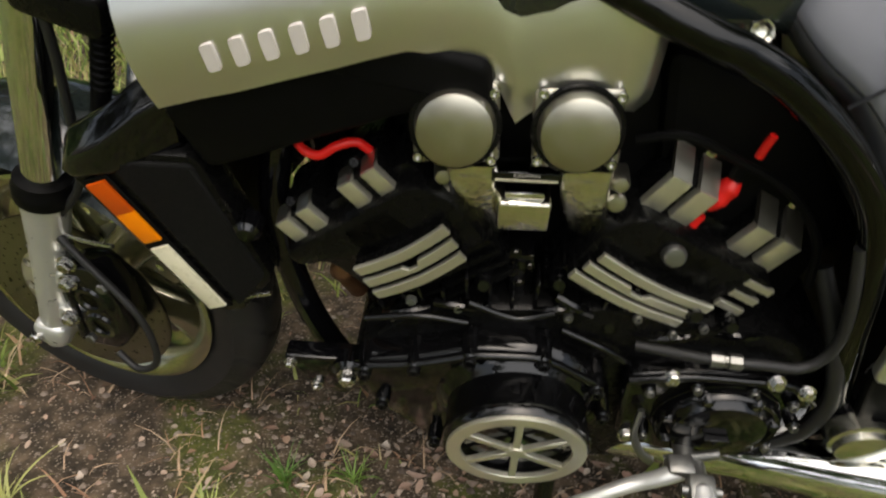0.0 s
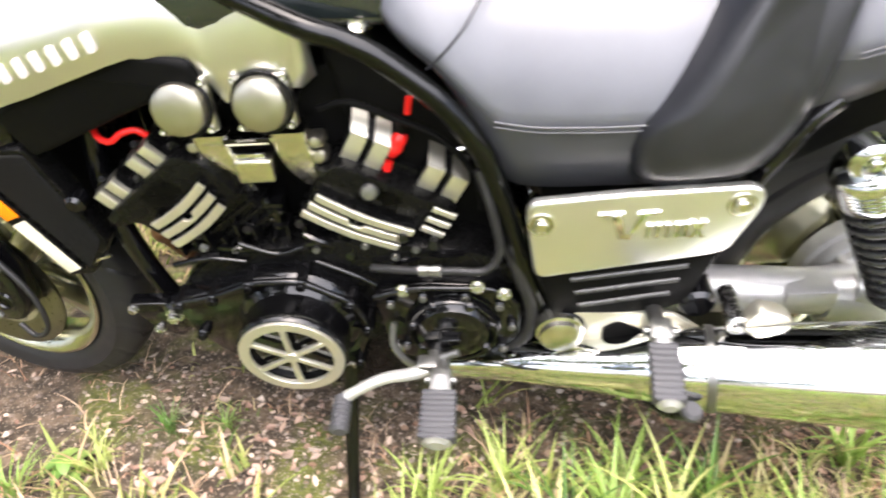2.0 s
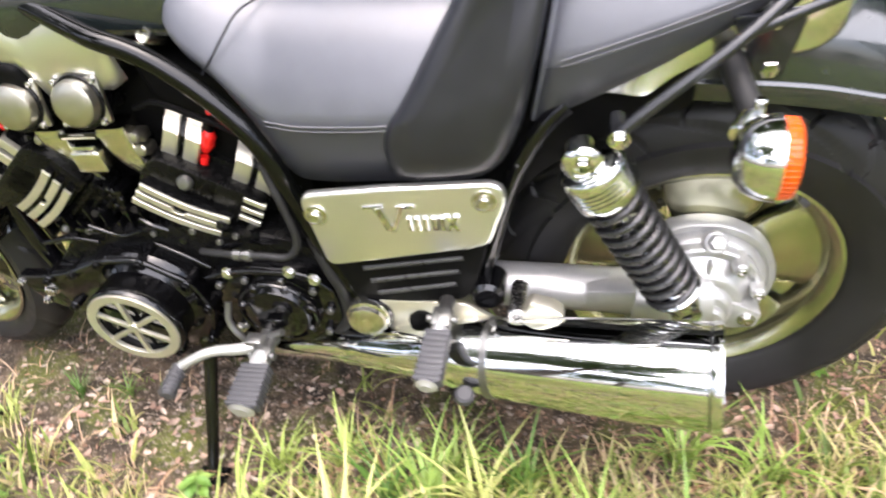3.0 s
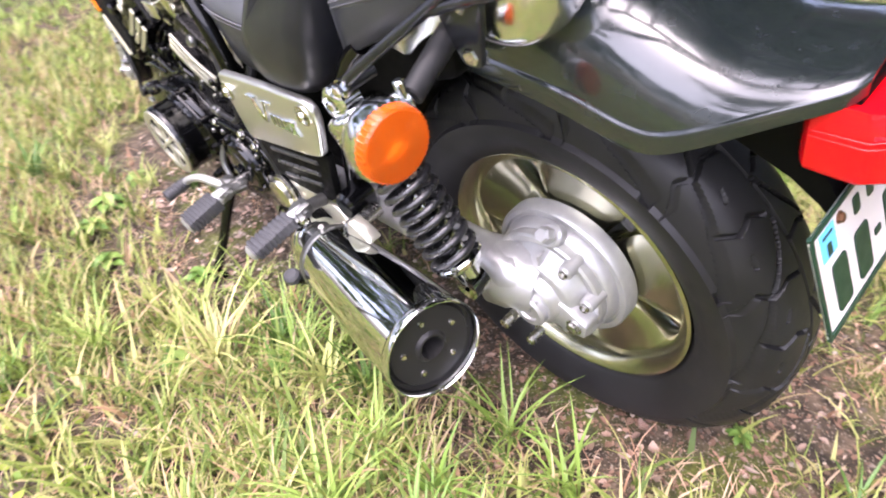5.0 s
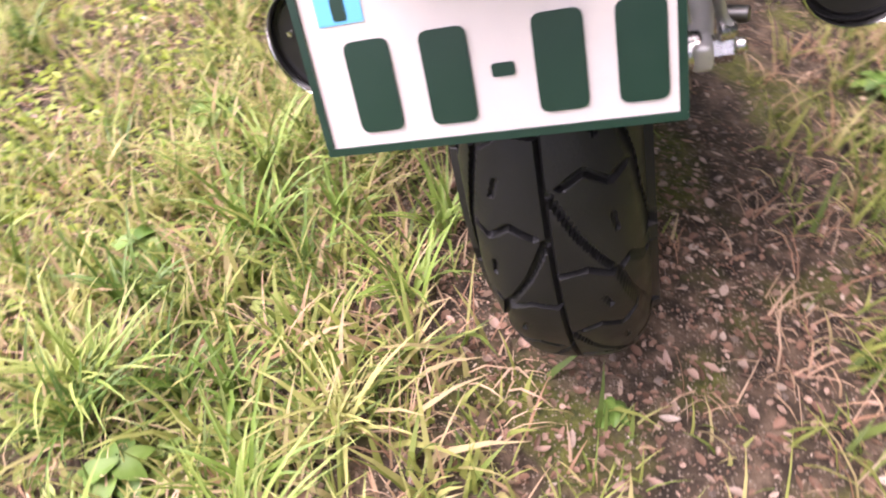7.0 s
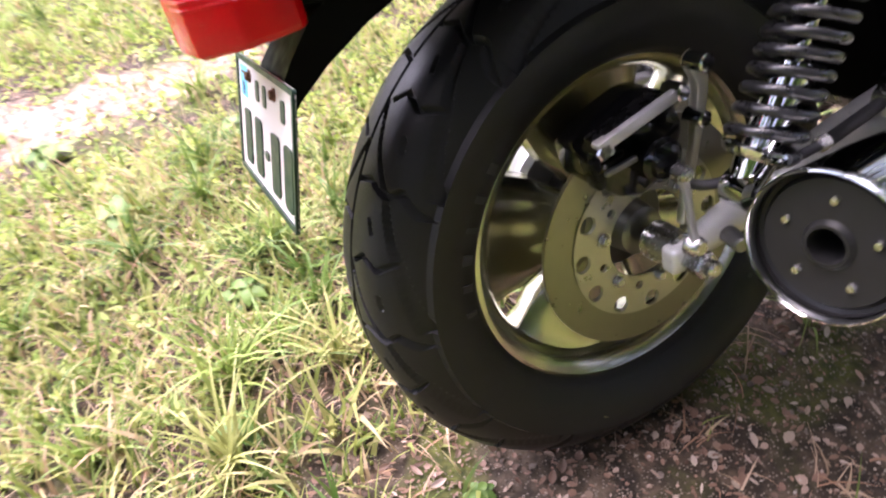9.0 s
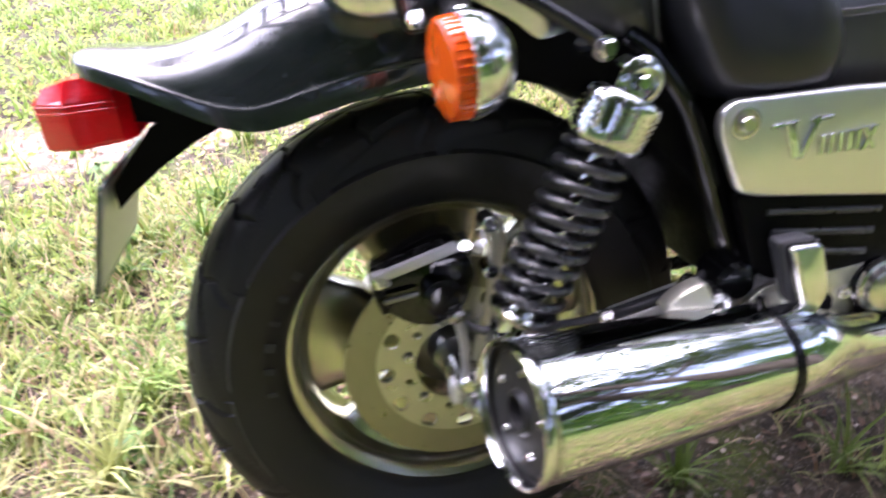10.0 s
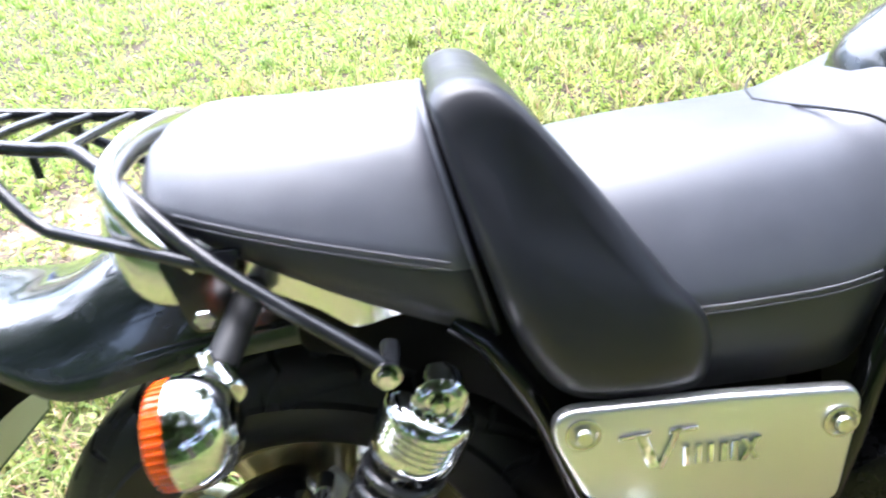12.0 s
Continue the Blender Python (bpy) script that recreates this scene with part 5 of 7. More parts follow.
bank(True)
MR = bank(False)
for ww in (0.205, 0.224, 0.243):
    bm = B()
    slab(bm, [(0.080, ww), (0.114, ww), (0.114, ww + 0.009), (0.080, ww + 0.009)], -0.152, -0.146, MR, 0.0008, 1)
    part("fin", bm, BRUSHED, eng, "small bare aluminium fin edge")
# Added blocks fill the valley; their black stands in for its deep shade.
bm = B()
slab(bm, rounded([(-1.03, 0.515), (-0.72, 0.515), (-0.74, 0.76), (-1.00, 0.76)], 0.03), -0.085, 0.085, bevel=0.01)
slab(bm, rounded([(-0.76, 0.56), (-0.60, 0.45), (-0.58, 0.60), (-0.66, 0.74), (-0.80, 0.80)], 0.03), -0.10, 0.10, bevel=0.01)
part("valley_block", bm, PLASTIC, eng, "dark engine valley between the cylinders")

# carburettor caps
for cx, cz in ((-0.967, 0.745), (-0.866, 0.746)):
    carb = new("carburettor")
    carb.parent = eng
    n = Vector((0, -1, 0.28)).normalized()
    c = Vector((cx, -0.150, cz))
    m = Matrix.Translation(c) @ frame_of(n)
    bm = B()
    box(bm, c - n * 0.014, (0.074, 0.070, 0.014), frame_of(n).to_3x3() @ Matrix.Rotation(radians(3), 3, "Z"), 0.006, 3)
    part("flange", bm, CAPM, carb, "polished square carburettor flange")
    bm = B()
    lathe(bm, [(0.036, -0.012), (0.0345, -0.004), (0.0325, 0.006), (0.0315, 0.009), (0.029, 0.0105), (0.015, 0.0125), (0, 0.013)], c, n, 48)
    part("cap", bm, CAPM, carb, "domed silver carburettor cap")
    bm = lathe(B(), [(0.033, -0.008), (0.0385, -0.008), (0.0390, -0.0045), (0.0375, -0.003), (0.033, -0.003)], c, n, 48, True)
    part("cap_seal", bm, SATIN, carb, "black ring round the cap")
    for a, b in ((-1, -1), (1, -1), (-1, 1), (1, 1)):
        bm = B()
        capscrew(bm, m @ Vector((0.031 * a, 0.029 * b, -0.007)), n, 0.0045, 0.005)
        part("screw", bm, STEEL, carb)
    bm = B()
    rod(bm, c - n * 0.02, c + Vector((0, 0.11, -0.02)), 0.033, 0.028, 28)
    part("body", bm, SATIN, carb)
    dx = -0.978 if cx < -0.92 else -0.818
    for dz, rr in ((0.678, 0.0085), (0.655, 0.0100)):
        bm = box(B(), (dx, -0.118, dz - 0.004), (0.019, 0.024, 0.017), None, 0.004)
        lathe(bm, [(rr, -0.004), (rr, 0.006), (rr * 0.75, 0.009), (0, 0.010)], (dx, -0.130, dz), (0, -1, 0.3), 18)
        part("drain_fitting", bm, CAPM, carb, "small cast drain fitting")
# chromed joint pipes and the box between them
for s, x in ((-1, -0.952), (1, -0.850)):
    bm = B()
    rings = []
    for k in range(11):
        t = k / 10
        cx, cz = x + (0.012 + 0.003 * (s + 1)) * t ** 2.2, 0.698 - 0.096 * t
        w = 0.0235 - 0.001 * t
        rings.append([Vector((cx + a, -0.130 + b + 0.016 * t ** 2, cz - 0.25 * a * t ** 2)) for a, b in rounded([(-w, -0.012), (w, -0.012), (w, 0.03), (-w, 0.03)], 0.008, 3)])
    loft(bm, rings)
    part("joint_pipe", bm, WRINKLE, eng, "rippled chrome joint pipe", sharp=60)
bm = box(B(), (-0.9025, -0.136, 0.646), (0.050, 0.030, 0.036), None, 0.004, 3)
part("joint_box", bm, WRINKLE, eng, "rippled chrome joint box")
bm = box(B(), (-0.903, -0.130, 0.688), (0.125, 0.024, 0.010), None, 0.003)
part("joint_bar", bm, CHROME, eng)
bm = box(B(), (-0.903, -0.1425, 0.6885), (0.062, 0.0016, 0.0105), None, 0.0004, 1)
tag = part("warning_label", bm, GLOSS, eng, "small black warning label")
words = bpy.data.curves.new("label_text", "FONT")
words.body, words.size, words.align_x, words.extrude = "CAUTION", 0.0052, "CENTER", 0.0001
holder = bpy.data.objects.new("label_text", words)
me = bpy.data.meshes.new_from_object(holder)
me.transform(Matrix.Translation((-0.903, -0.1435, 0.6892)) @ Euler((radians(90), 0, 0)).to_matrix().to_4x4())
me.materials.append(WHITEP)
bpy.data.objects.remove(holder)
lettering = new("lettering", me)
lettering.parent = tag
bm = box(B(), (-0.903, -0.1435, 0.6857), (0.056, 0.0006, 0.0022), None)
part("text_bar", bm, CREAM, tag)
bm = box(B(), (-0.903, -0.137, 0.669), (0.036, 0.020, 0.007), None, 0.002)
part("joint_latch", bm, CHROME, eng)
# bolts and small castings in the dark valley
for x, z in ((-0.905, 0.590), (-0.890, 0.572), (-0.905, 0.560), (-0.898, 0.545)):
    bm = hexbolt(B(), (x, -0.142, z), (0, -1, 0.3), 0.0040, 0.005)
    part("valley_bolt", bm, CASE, eng)
bm = B()
box(bm, (-0.900, -0.120, 0.580), (0.03, 0.045, 0.012), None, 0.003)
box(bm, (-0.900, -0.118, 0.548), (0.018, 0.05, 0.06), None, 0.004)
part("thermostat_housing", bm, CASE, eng)
for x, y, z in ((-0.775, -0.165, 0.525), (-0.735, -0.168, 0.505), (-0.705, -0.165, 0.515), (-0.845, -0.165, 0.520), (-0.960, -0.165, 0.525), (-1.030, -0.165, 0.505)):
    bm = capscrew(B(), (x, y, z), (0, -1, 0.3), 0.0050, 0.006)
    part("case_screw", bm, DARKM, eng)
for pts in ([(-1.06, -0.168, 0.50), (-1.0, -0.172, 0.515), (-0.95, -0.17, 0.505)], [(-0.95, -0.17, 0.54), (-0.90, -0.172, 0.52), (-0.86, -0.17, 0.53)], [(-0.85, -0.168, 0.500), (-0.80, -0.175, 0.478), (-0.77, -0.175, 0.455)]):
    bm = tube(B(), pts, 0.0042, 10, 4)
    part("case_ridge", bm, CASE, eng)
bm = tube(B(), [(-1.072, -0.196, 0.448), (-1.030, -0.199, 0.458), (-1.000, -0.200, 0.466), (-0.965, -0.201, 0.480), (-0.940, -0.201, 0.490), (-0.905, -0.201, 0.493), (-0.870, -0.200, 0.490), (-0.835, -0.199, 0.466), (-0.803, -0.198, 0.438), (-0.789, -0.197, 0.390)], 0.0058, 10, 4)
part("cover_rim", bm, CASE, eng, "rounded gloss black rim of the stator cover")
bm = tube(B(), [(-0.770, -0.192, 0.448), (-0.735, -0.194, 0.460), (-0.700, -0.194, 0.466), (-0.650, -0.194, 0.464), (-0.602, -0.193, 0.458), (-0.566, -0.192, 0.424)], 0.0052, 10, 4)
part("case_rim", bm, CASE, eng)
bm = lathe(B(), [(0.058, 0.010), (0.062, 0.017), (0.066, 0.018), (0.069, 0.012), (0.069, 0.004)], gc, (0, -1, 0), 40)
part("boss_rim", bm, CASE, eng)
for x0, z0, x1, z1 in ((-1.040, 0.500, -0.990, 0.515), (-0.985, 0.525, -0.930, 0.520), (-0.880, 0.520, -0.835, 0.532), (-0.760, 0.480, -0.700, 0.497), (-0.690, 0.500, -0.640, 0.500), (-0.860, 0.545, -0.820, 0.520)):
    bm = tube(B(), [(x0, -0.160, z0), ((x0 + x1) / 2, -0.166, (z0 + z1) / 2 + 0.004), (x1, -0.160, z1)], 0.0052, 8, 4)
    part("casting_rib", bm, CASE, eng)
for x, y, z in ((-1.010, -0.150, 0.545), (-0.935, -0.150, 0.552), (-0.860, -0.150, 0.560), (-0.800, -0.155, 0.500), (-0.680, -0.160, 0.520), (-0.720, -0.160, 0.535)):
    bm = lathe(B(), [(0.011, -0.02), (0.010, 0.004), (0.0075, 0.007), (0.0075, 0.012), (0.006, 0.014), (0, 0.014)], (x, y, z), (0, -1, 0.5), 14)
    part("casting_boss", bm, CASE, eng)
for k in range(13):
    x = -1.045 + 0.0235 * k
    z = 0.530 + 0.012 * math.sin(1.9 * k)
    lean = 0.5 * (x + 0.90) / 0.15
    bm = box(B(), (x, -0.146, z), (0.0045, 0.030, 0.040 + 0.010 * (k % 3)), Matrix.Rotation(lean * 0.5, 3, "Y"), 0.0015)
    part("casting_web", bm, CASE, eng)
    if k % 2:
        bm = hexbolt(B(), (x + 0.011, -0.158, z - 0.018), (0, -1, 0.5), 0.0046, 0.006)
        part("casting_bolt", bm, DARKM if k % 4 == 1 else CASE, eng)
for x, z in ((-0.748, 0.440), (-0.700, 0.452), (-0.640, 0.450), (-0.592, 0.430), (-0.575, 0.385), (-0.590, 0.335), (-0.735, 0.345)):
    bm = rod(B(), (x, -0.186, z), (x, -0.201, z), 0.0088, 0.0076, 14, 0.002)
    lug = part("gear_case_lug", bm, CASE, eng)
    part("lug_screw", capscrew(B(), (x, -0.2005, z), (0, -1, 0.2), 0.0052, 0.005), DARKM, lug, "dark metal screw")
# spark plug leads
bm = B()
tube(bm, [(-0.728, -0.116, 0.640), (-0.722, -0.116, 0.650), (-0.716, -0.115, 0.660), (-0.710, -0.113, 0.672)], [0.006, 0.0085, 0.0110, 0.0095, 0.0110, 0.007], 12, 4)
part("plug_boot", bm, RED, eng, "red spark plug boot")
bm = tube(B(), [(-0.699, -0.113, 0.700), (-0.697, -0.113, 0.712), (-0.694, -0.113, 0.724)], 0.0042, 10, 3)
part("red_lead", bm, RED, eng, "red spark plug lead")
bm = tube(B(), [(-0.752, -0.118, 0.590), (-0.742, -0.120, 0.607), (-0.732, -0.118, 0.632)], 0.0062, 10, 3)
part("red_clip", bm, RED, eng, "red lead clip")
bm = tube(B(), [(-1.125, -0.10, 0.700), (-1.112, -0.115, 0.688), (-1.095, -0.12, 0.684), (-1.078, -0.118, 0.694), (-1.060, -0.112, 0.695), (-1.048, -0.11, 0.684)], 0.0046, 10, 5)
part("red_lead", bm, RED, eng, "red spark plug lead")
bm = B()
tube(bm, [(-0.81, -0.115, 0.715), (-0.77, -0.120, 0.725), (-0.72, -0.118, 0.700), (-0.66, -0.120, 0.665), (-0.62, -0.13, 0.615), (-0.61, -0.14, 0.56)], 0.0048, 8, 5)
tube(bm, [(-0.712, -0.112, 0.668), (-0.708, -0.110, 0.690)], 0.007, 8, 0)
part("black_lead", bm, PLASTIC, eng)
bm = B()
lathe(bm, [(0, 0.012), (0.009, 0.011), (0.0115, 0.008), (0.012, 0.0)], (-0.757, -0.150, 0.609), (0, -1, 0.4), 24)
part("plug_cover", bm, DARKM, eng)
# exhaust stub and front mount
bm = tube(B(), [(-1.050, -0.115, 0.552), (-1.075, -0.122, 0.540), (-1.092, -0.118, 0.520), (-1.098, -0.095, 0.49), (-1.09, -0.07, 0.43)], 0.013, 14, 4)
part("header_pipe", bm, BROWN, eng, "rusty brown header pipe")
bm = B()
slab(bm, rounded([(-1.165, 0.425), (-1.075, 0.425), (-1.065, 0.375), (-1.10, 0.345), (-1.135, 0.365)], 0.01), -0.175, -0.150, bevel=0.004)
rod(bm, (-1.085, -0.16, 0.412), (-1.085, -0.185, 0.412), 0.020, bevel=0.004)
part("engine_mount", bm, GLOSS, eng, "gloss black engine mount")
part("mount_bolt", hexbolt(B(), (-1.085, -0.185, 0.412), (0, -1, 0), 0.010, 0.014), STEEL, eng)
for x, z in ((-1.155, 0.415), (-1.130, 0.368)):
    part("mount_bolt", hexbolt(B(), (x, -0.175, z), (0, -1, 0), 0.006, 0.008), STEEL, eng)

# ---- gear lever, stands ----
gear = new("gear_lever")
gear.parent = bike
bm = tube(B(), [(-0.690, -0.240, 0.345), (-0.725, -0.256, 0.349), (-0.762, -0.272, 0.361), (-0.800, -0.284, 0.350), (-0.824, -0.290, 0.336)], [0.012, 0.0095, 0.0085, 0.008, 0.009], 12, 5)
part("lever", bm, FORK, gear, "polished cranked gear lever")
bm = B()
rod(bm, (-0.824, -0.284, 0.336), (-0.821, -0.342, 0.333), 0.0125, bevel=0.003)
for k in range(6):
    part("toe_rib", rod(B(), (-0.8232, -0.298 - 0.0075 * k, 0.3353 - 0.0004 * k), (-0.8230, -0.3015 - 0.0075 * k, 0.3351 - 0.0004 * k), 0.0142, bevel=0.001), GRIP, gear)
part("toe_rubber", bm, GRIP, gear, "ribbed black toe rubber")
bm = B()
rod(bm, (-0.690, -0.17, 0.345), (-0.690, -0.252, 0.345), 0.012, bevel=0.003)
rod(bm, (-0.712, -0.228, 0.338), (-0.655, -0.228, 0.362), 0.006)
box(bm, (-0.700, -0.242, 0.352), (0.030, 0.024, 0.022), None, 0.004)
part("clamp", bm, DARKM, gear)
stand = new("side_stand")
stand.parent = bike
bm = tube(B(), [(-0.835, -0.185, 0.290), (-0.838, -0.205, 0.255), (-0.842, -0.250, 0.190), (-0.845, -0.300, 0.120), (-0.845, -0.335, 0.082)], [0.016, 0.013, 0.012, 0.011, 0.010], 12, 4)
part("leg", bm, GLOSS, stand, "gloss black side stand leg")
bm = box(B(), (-0.845, -0.340, 0.078), (0.060, 0.040, 0.008), Matrix.Rotation(radians(-14), 3, "X"), 0.003)
part("foot", bm, SATIN, stand)
bm = B()
hexbolt(bm, (-0.833, -0.190, 0.290), (0, -1, 0.1), 0.010, 0.010)
part("pivot_bolt", bm, STEEL, stand)
cstand = new("centre_stand")
cstand.parent = bike
bm = tube(B(), [(-0.40, -0.20, 0.270), (-0.385, -0.25, 0.285), (-0.362, -0.300, 0.315), (-0.345, -0.328, 0.352)], [0.010, 0.009, 0.009, 0.010], 10, 4)
tube(bm, [(-0.49, -0.12, 0.29), (-0.44, -0.17, 0.26), (-0.40, -0.20, 0.270)], 0.012, 10, 4)
part("lever", bm, SATIN, cstand, "black centre stand lever")
bm = rod(B(), (-0.345, -0.328, 0.350), (-0.342, -0.331, 0.368), 0.014, bevel=0.004)
part("lever_end", bm, GRIP, cstand)

# ---- tank covers ----
tank = new("tank_cover")
tank.parent = bike
low = [(-1.212, 0.754), (-1.175, 0.765), (-1.14, 0.774), (-1.098, 0.787), (-1.058, 0.799), (-1.030, 0.807), (-1.004, 0.811), (-0.988, 0.8065), (-0.971, 0.8035), (-0.955, 0.794), (-0.942, 0.782), (-0.931, 0.766), (-0.923, 0.748), (-0.917, 0.736), (-0.909, 0.744), (-0.900, 0.752), (-0.885, 0.757), (-0.865, 0.759), (-0.840, 0.754), (-0.820, 0.750), (-0.808, 0.757)]
for s in (-1, 1):
    bm = B()
    rings = []
    for x, z in low:
        f = (x + 1.212) / 0.404
        top = 0.915 + 0.05 * f
        g = max(0.0, min(1.0, (f - 0.40) / 0.30))
        ybase = 0.154 - 0.026 * g * g * (3 - 2 * g)
        if f > 0.93:
            ybase -= 0.012 * ((f - 0.93) / 0.07) ** 2
        ring = []
        for k in range(11):
            t = k / 10
            zz = z + (top - z) * t
            yy = ybase + 0.014 * math.sin(math.pi * min(1, t * 1.1)) - 0.075 * t ** 2.2
            ring.append(Vector((x - 0.022 * t * (1 - f), yy * s, zz)))
        ring += [Vector((p.x + 0.004, p.y - 0.010 * s, p.z)) for p in ring[::-1]]
        rings.append(ring)
    loft(bm, rings)
    panel = part("scoop_panel", bm, SILVER, tank, "satin silver tank side panel", sharp=55)
    # plain slanted bars where the maker's lettering stands
    for k in range(6):
        bm = B()
        x = -1.155 + 0.0235 * k
        z = 0.796 + 0.0062 * k
        f = (x + 1.212) / 0.404
        zb = 0.764 + 0.30 * (x + 1.175)
        t = (z + 0.012 - zb) / (0.915 + 0.02 * f - zb)
        yy = 0.154 + 0.014 * math.sin(math.pi * min(1, t * 1.1)) - 0.075 * t ** 2.2
        slab(bm, rounded([(x, z), (x + 0.011, z + 0.0035), (x + 0.008, z + 0.026), (x - 0.003, z + 0.0225)], 0.003, 2), yy - 0.002, yy + 0.0022, Matrix.Diagonal((1, s, 1, 1)))
        part("letter_bar", bm, WHITEP, panel, "plain pale bar")
bm = B()
rings = []
for x, w, zt in ((-1.27, 0.070, 0.90), (-1.22, 0.115, 0.925), (-1.10, 0.135, 0.945), (-0.95, 0.132, 0.950), (-0.84, 0.128, 0.948), (-0.76, 0.125, 0.948), (-0.71, 0.105, 0.936), (-0.675, 0.085, 0.920), (-0.65, 0.065, 0.903), (-0.63, 0.040, 0.882)):
    rings.append([Vector((x, w * math.cos(a), zt - 0.11 + 0.11 * abs(math.sin(a)) ** 0.7 * (1 if math.sin(a) >= 0 else -0.3))) for a in (2 * math.pi * k / 24 for k in range(24))])
loft(bm, rings)
part("tank_top", bm, FENDERP, tank, "glossy black tank top", sharp=60)
for s in (-1, 1):
    bm = B()
    slab(bm, rounded([(-1.222, 0.745), (-1.196, 0.676), (-1.16, 0.688), (-1.10, 0.712), (-1.00, 0.750), (-0.935, 0.752), (-0.94, 0.80), (-1.0, 0.815), (-1.10, 0.80)], 0.012), 0.120 * s - 0.022, 0.120 * s + 0.022, bevel=0.010, seg=3)
    part("lower_scoop", bm, PLASTIC, tank, "matt black lower scoop")
bm = B()
lathe(bm, [(0, 0.002), (0.004, 0.003), (0.006, 0.006), (0.009, 0.007), (0.0105, 0.004), (0.0105, -0.03), (0, -0.03)], (-0.74, -0.115, 0.82), (0, -1, 0.6), 24)
part("seat_lock", bm, POLISH, tank, "round polished lock")

# ---- radiator ----
rad = new("radiator")
rad.parent = bike
side = [(-1.338, 0.660), (-1.300, 0.690), (-1.205, 0.690), (-1.165, 0.520), (-1.215, 0.455), (-1.255, 0.455)]
for s in (-1, 1):
    bm = B()
    slab(bm, rounded(side, 0.012), 0.118 * s - 0.020, 0.118 * s + 0.020, bevel=0.004)
    part("shroud_side", bm, SATIN, rad, "black radiator shroud side")
for s in (-1, 1):
    bm = B()
    slab(bm, rounded([(-1.292, 0.682), (-1.211, 0.682), (-1.173, 0.526), (-1.212, 0.474)], 0.006), 0.1385 * s - 0.003, 0.1385 * s + 0.003, bevel=0.001)
    # slanting ribs pressed into the panel
    edge = [(-1.290, 0.680), (-1.213, 0.680), (-1.175, 0.527), (-1.211, 0.477)]
    for k in range(34):
        x0 = -1.300 + 0.0032 * k
        hits = []
        for p, q in zip(edge, edge[1:] + edge[:1]):
            fp, fq = p[0] - x0 + 0.36 * (p[1] - 0.672), q[0] - x0 + 0.36 * (q[1] - 0.672)
            if fp * fq < 0:
                u = fp / (fp - fq)
                hits.append((p[0] + (q[0] - p[0]) * u, p[1] + (q[1] - p[1]) * u))
        if len(hits) == 2:
            (xa, za), (xb, zb) = sorted(hits, key=lambda h: -h[1])
            slab(bm, [(xa - 0.0008, za), (xa + 0.0008, za), (xb + 0.0008, zb), (xb - 0.0008, zb)], 0.1420 * s - 0.0010, 0.1420 * s + 0.0010)
    part("side_mesh", bm, MESHB, rad, "fine black mesh panel")
bm = B()
slab(bm, rounded([(-1.330, 0.655), (-1.300, 0.680), (-1.225, 0.460), (-1.255, 0.460)], 0.008), -0.12, 0.12, bevel=0.004)
part("core", bm, MESHB, rad, "dark radiator core")
for s in (-1, 1):
    bm = B()
    rings = []
    for x, z0, z1, y0, y1 in ((-1.346, 0.660, 0.674, 0.090, 0.134), (-1.330, 0.660, 0.690, 0.080, 0.144), (-1.29, 0.668, 0.712, 0.070, 0.146), (-1.250, 0.684, 0.740, 0.064, 0.138), (-1.222, 0.69, 0.752, 0.062, 0.126)):
        rings.append([Vector((x, y * s, z)) for y, z in rounded([(y0, z0), (y1, z0), (y1 - 0.004, z1 - 0.010), (y1 - 0.030, z1 + 0.012), (y0 + 0.006, z1)], 0.006, 3)])
    loft(bm, rings)
    part("shroud_top", bm, GLOSS, rad, "glossy dark shroud corner", sharp=50)
for s in (-1, 1):
    a, b = Vector((-1.322, 0.656)), Vector((-1.246, 0.462))
    d = (b - a).normalized()
    nrm = Vector((-d.y, d.x))
    rp = part("reflector", slab(B(), [tuple(a - nrm * 0.004), tuple(b - nrm * 0.004), tuple(b + nrm * 0.027), tuple(a + nrm * 0.027)], 0.139 * s - 0.003, 0.139 * s + 0.004 * 0, bevel=0.0008), PLASTIC, rad)
    for t0, t1, mt, lab in ((0.02, 0.22, AMBER3, "dark orange reflector"), (0.22, 0.425, AMBER, "bright amber reflector"), (0.47, 0.975, CREAM, "cream reflector strip")):
        L = (b - a).length
        p, q = a + d * (L * t0), a + d * (L * t1)
        bm = B()
        slab(bm, [tuple(p), tuple(q), tuple(q + nrm * 0.022), tuple(p + nrm * 0.022)], 0.139, 0.1455, Matrix.Diagonal((1, s, 1, 1)), 0.0012)
        part("lens", bm, mt, rp, lab)
bm = tube(B(), [(-1.205, -0.135, 0.480), (-1.190, -0.138, 0.490), (-1.172, -0.138, 0.495)], 0.003, 8, 3)
part("hook", bm, STEEL, rad)
bm = rod(B(), (-1.175, -0.120, 0.600), (-1.175, -0.150, 0.600), 0.014, bevel=0.005)
part("hose_end", bm, GLOSS, rad)

# ---- front end, steered a little ----
STEER = Matrix.Rotation(radians(-13), 4, Vector((math.sin(radians(29)), 0, math.cos(radians(29)))))
FC = Vector((-1.487, 0.013, 0.339))
FX = Matrix.Translation(FC) @ STEER
FR, FB = 0.268, 0.187
front_wheel = new("front_wheel")
front_wheel.parent = bike
part("tyre", tyre_mesh(B(), (0, 0, 0), FR, FB, 0.052, front_grooves, 300, 30), TREAD, front_wheel, "black front tyre", FX, 28)
bm = B()
for s in (-1, 1):
    lathe(bm, [(0.174, 0.018), (0.178, 0.034), (0.188, 0.037), (0.1915, 0.040), (0.1915, 0.044), (0.186, 0.0455), (0.178, 0.042), (0.168, 0.034), (0.162, 0.024), (0.158, 0.0)], (0, 0, 0), (0, s, 0), 80)
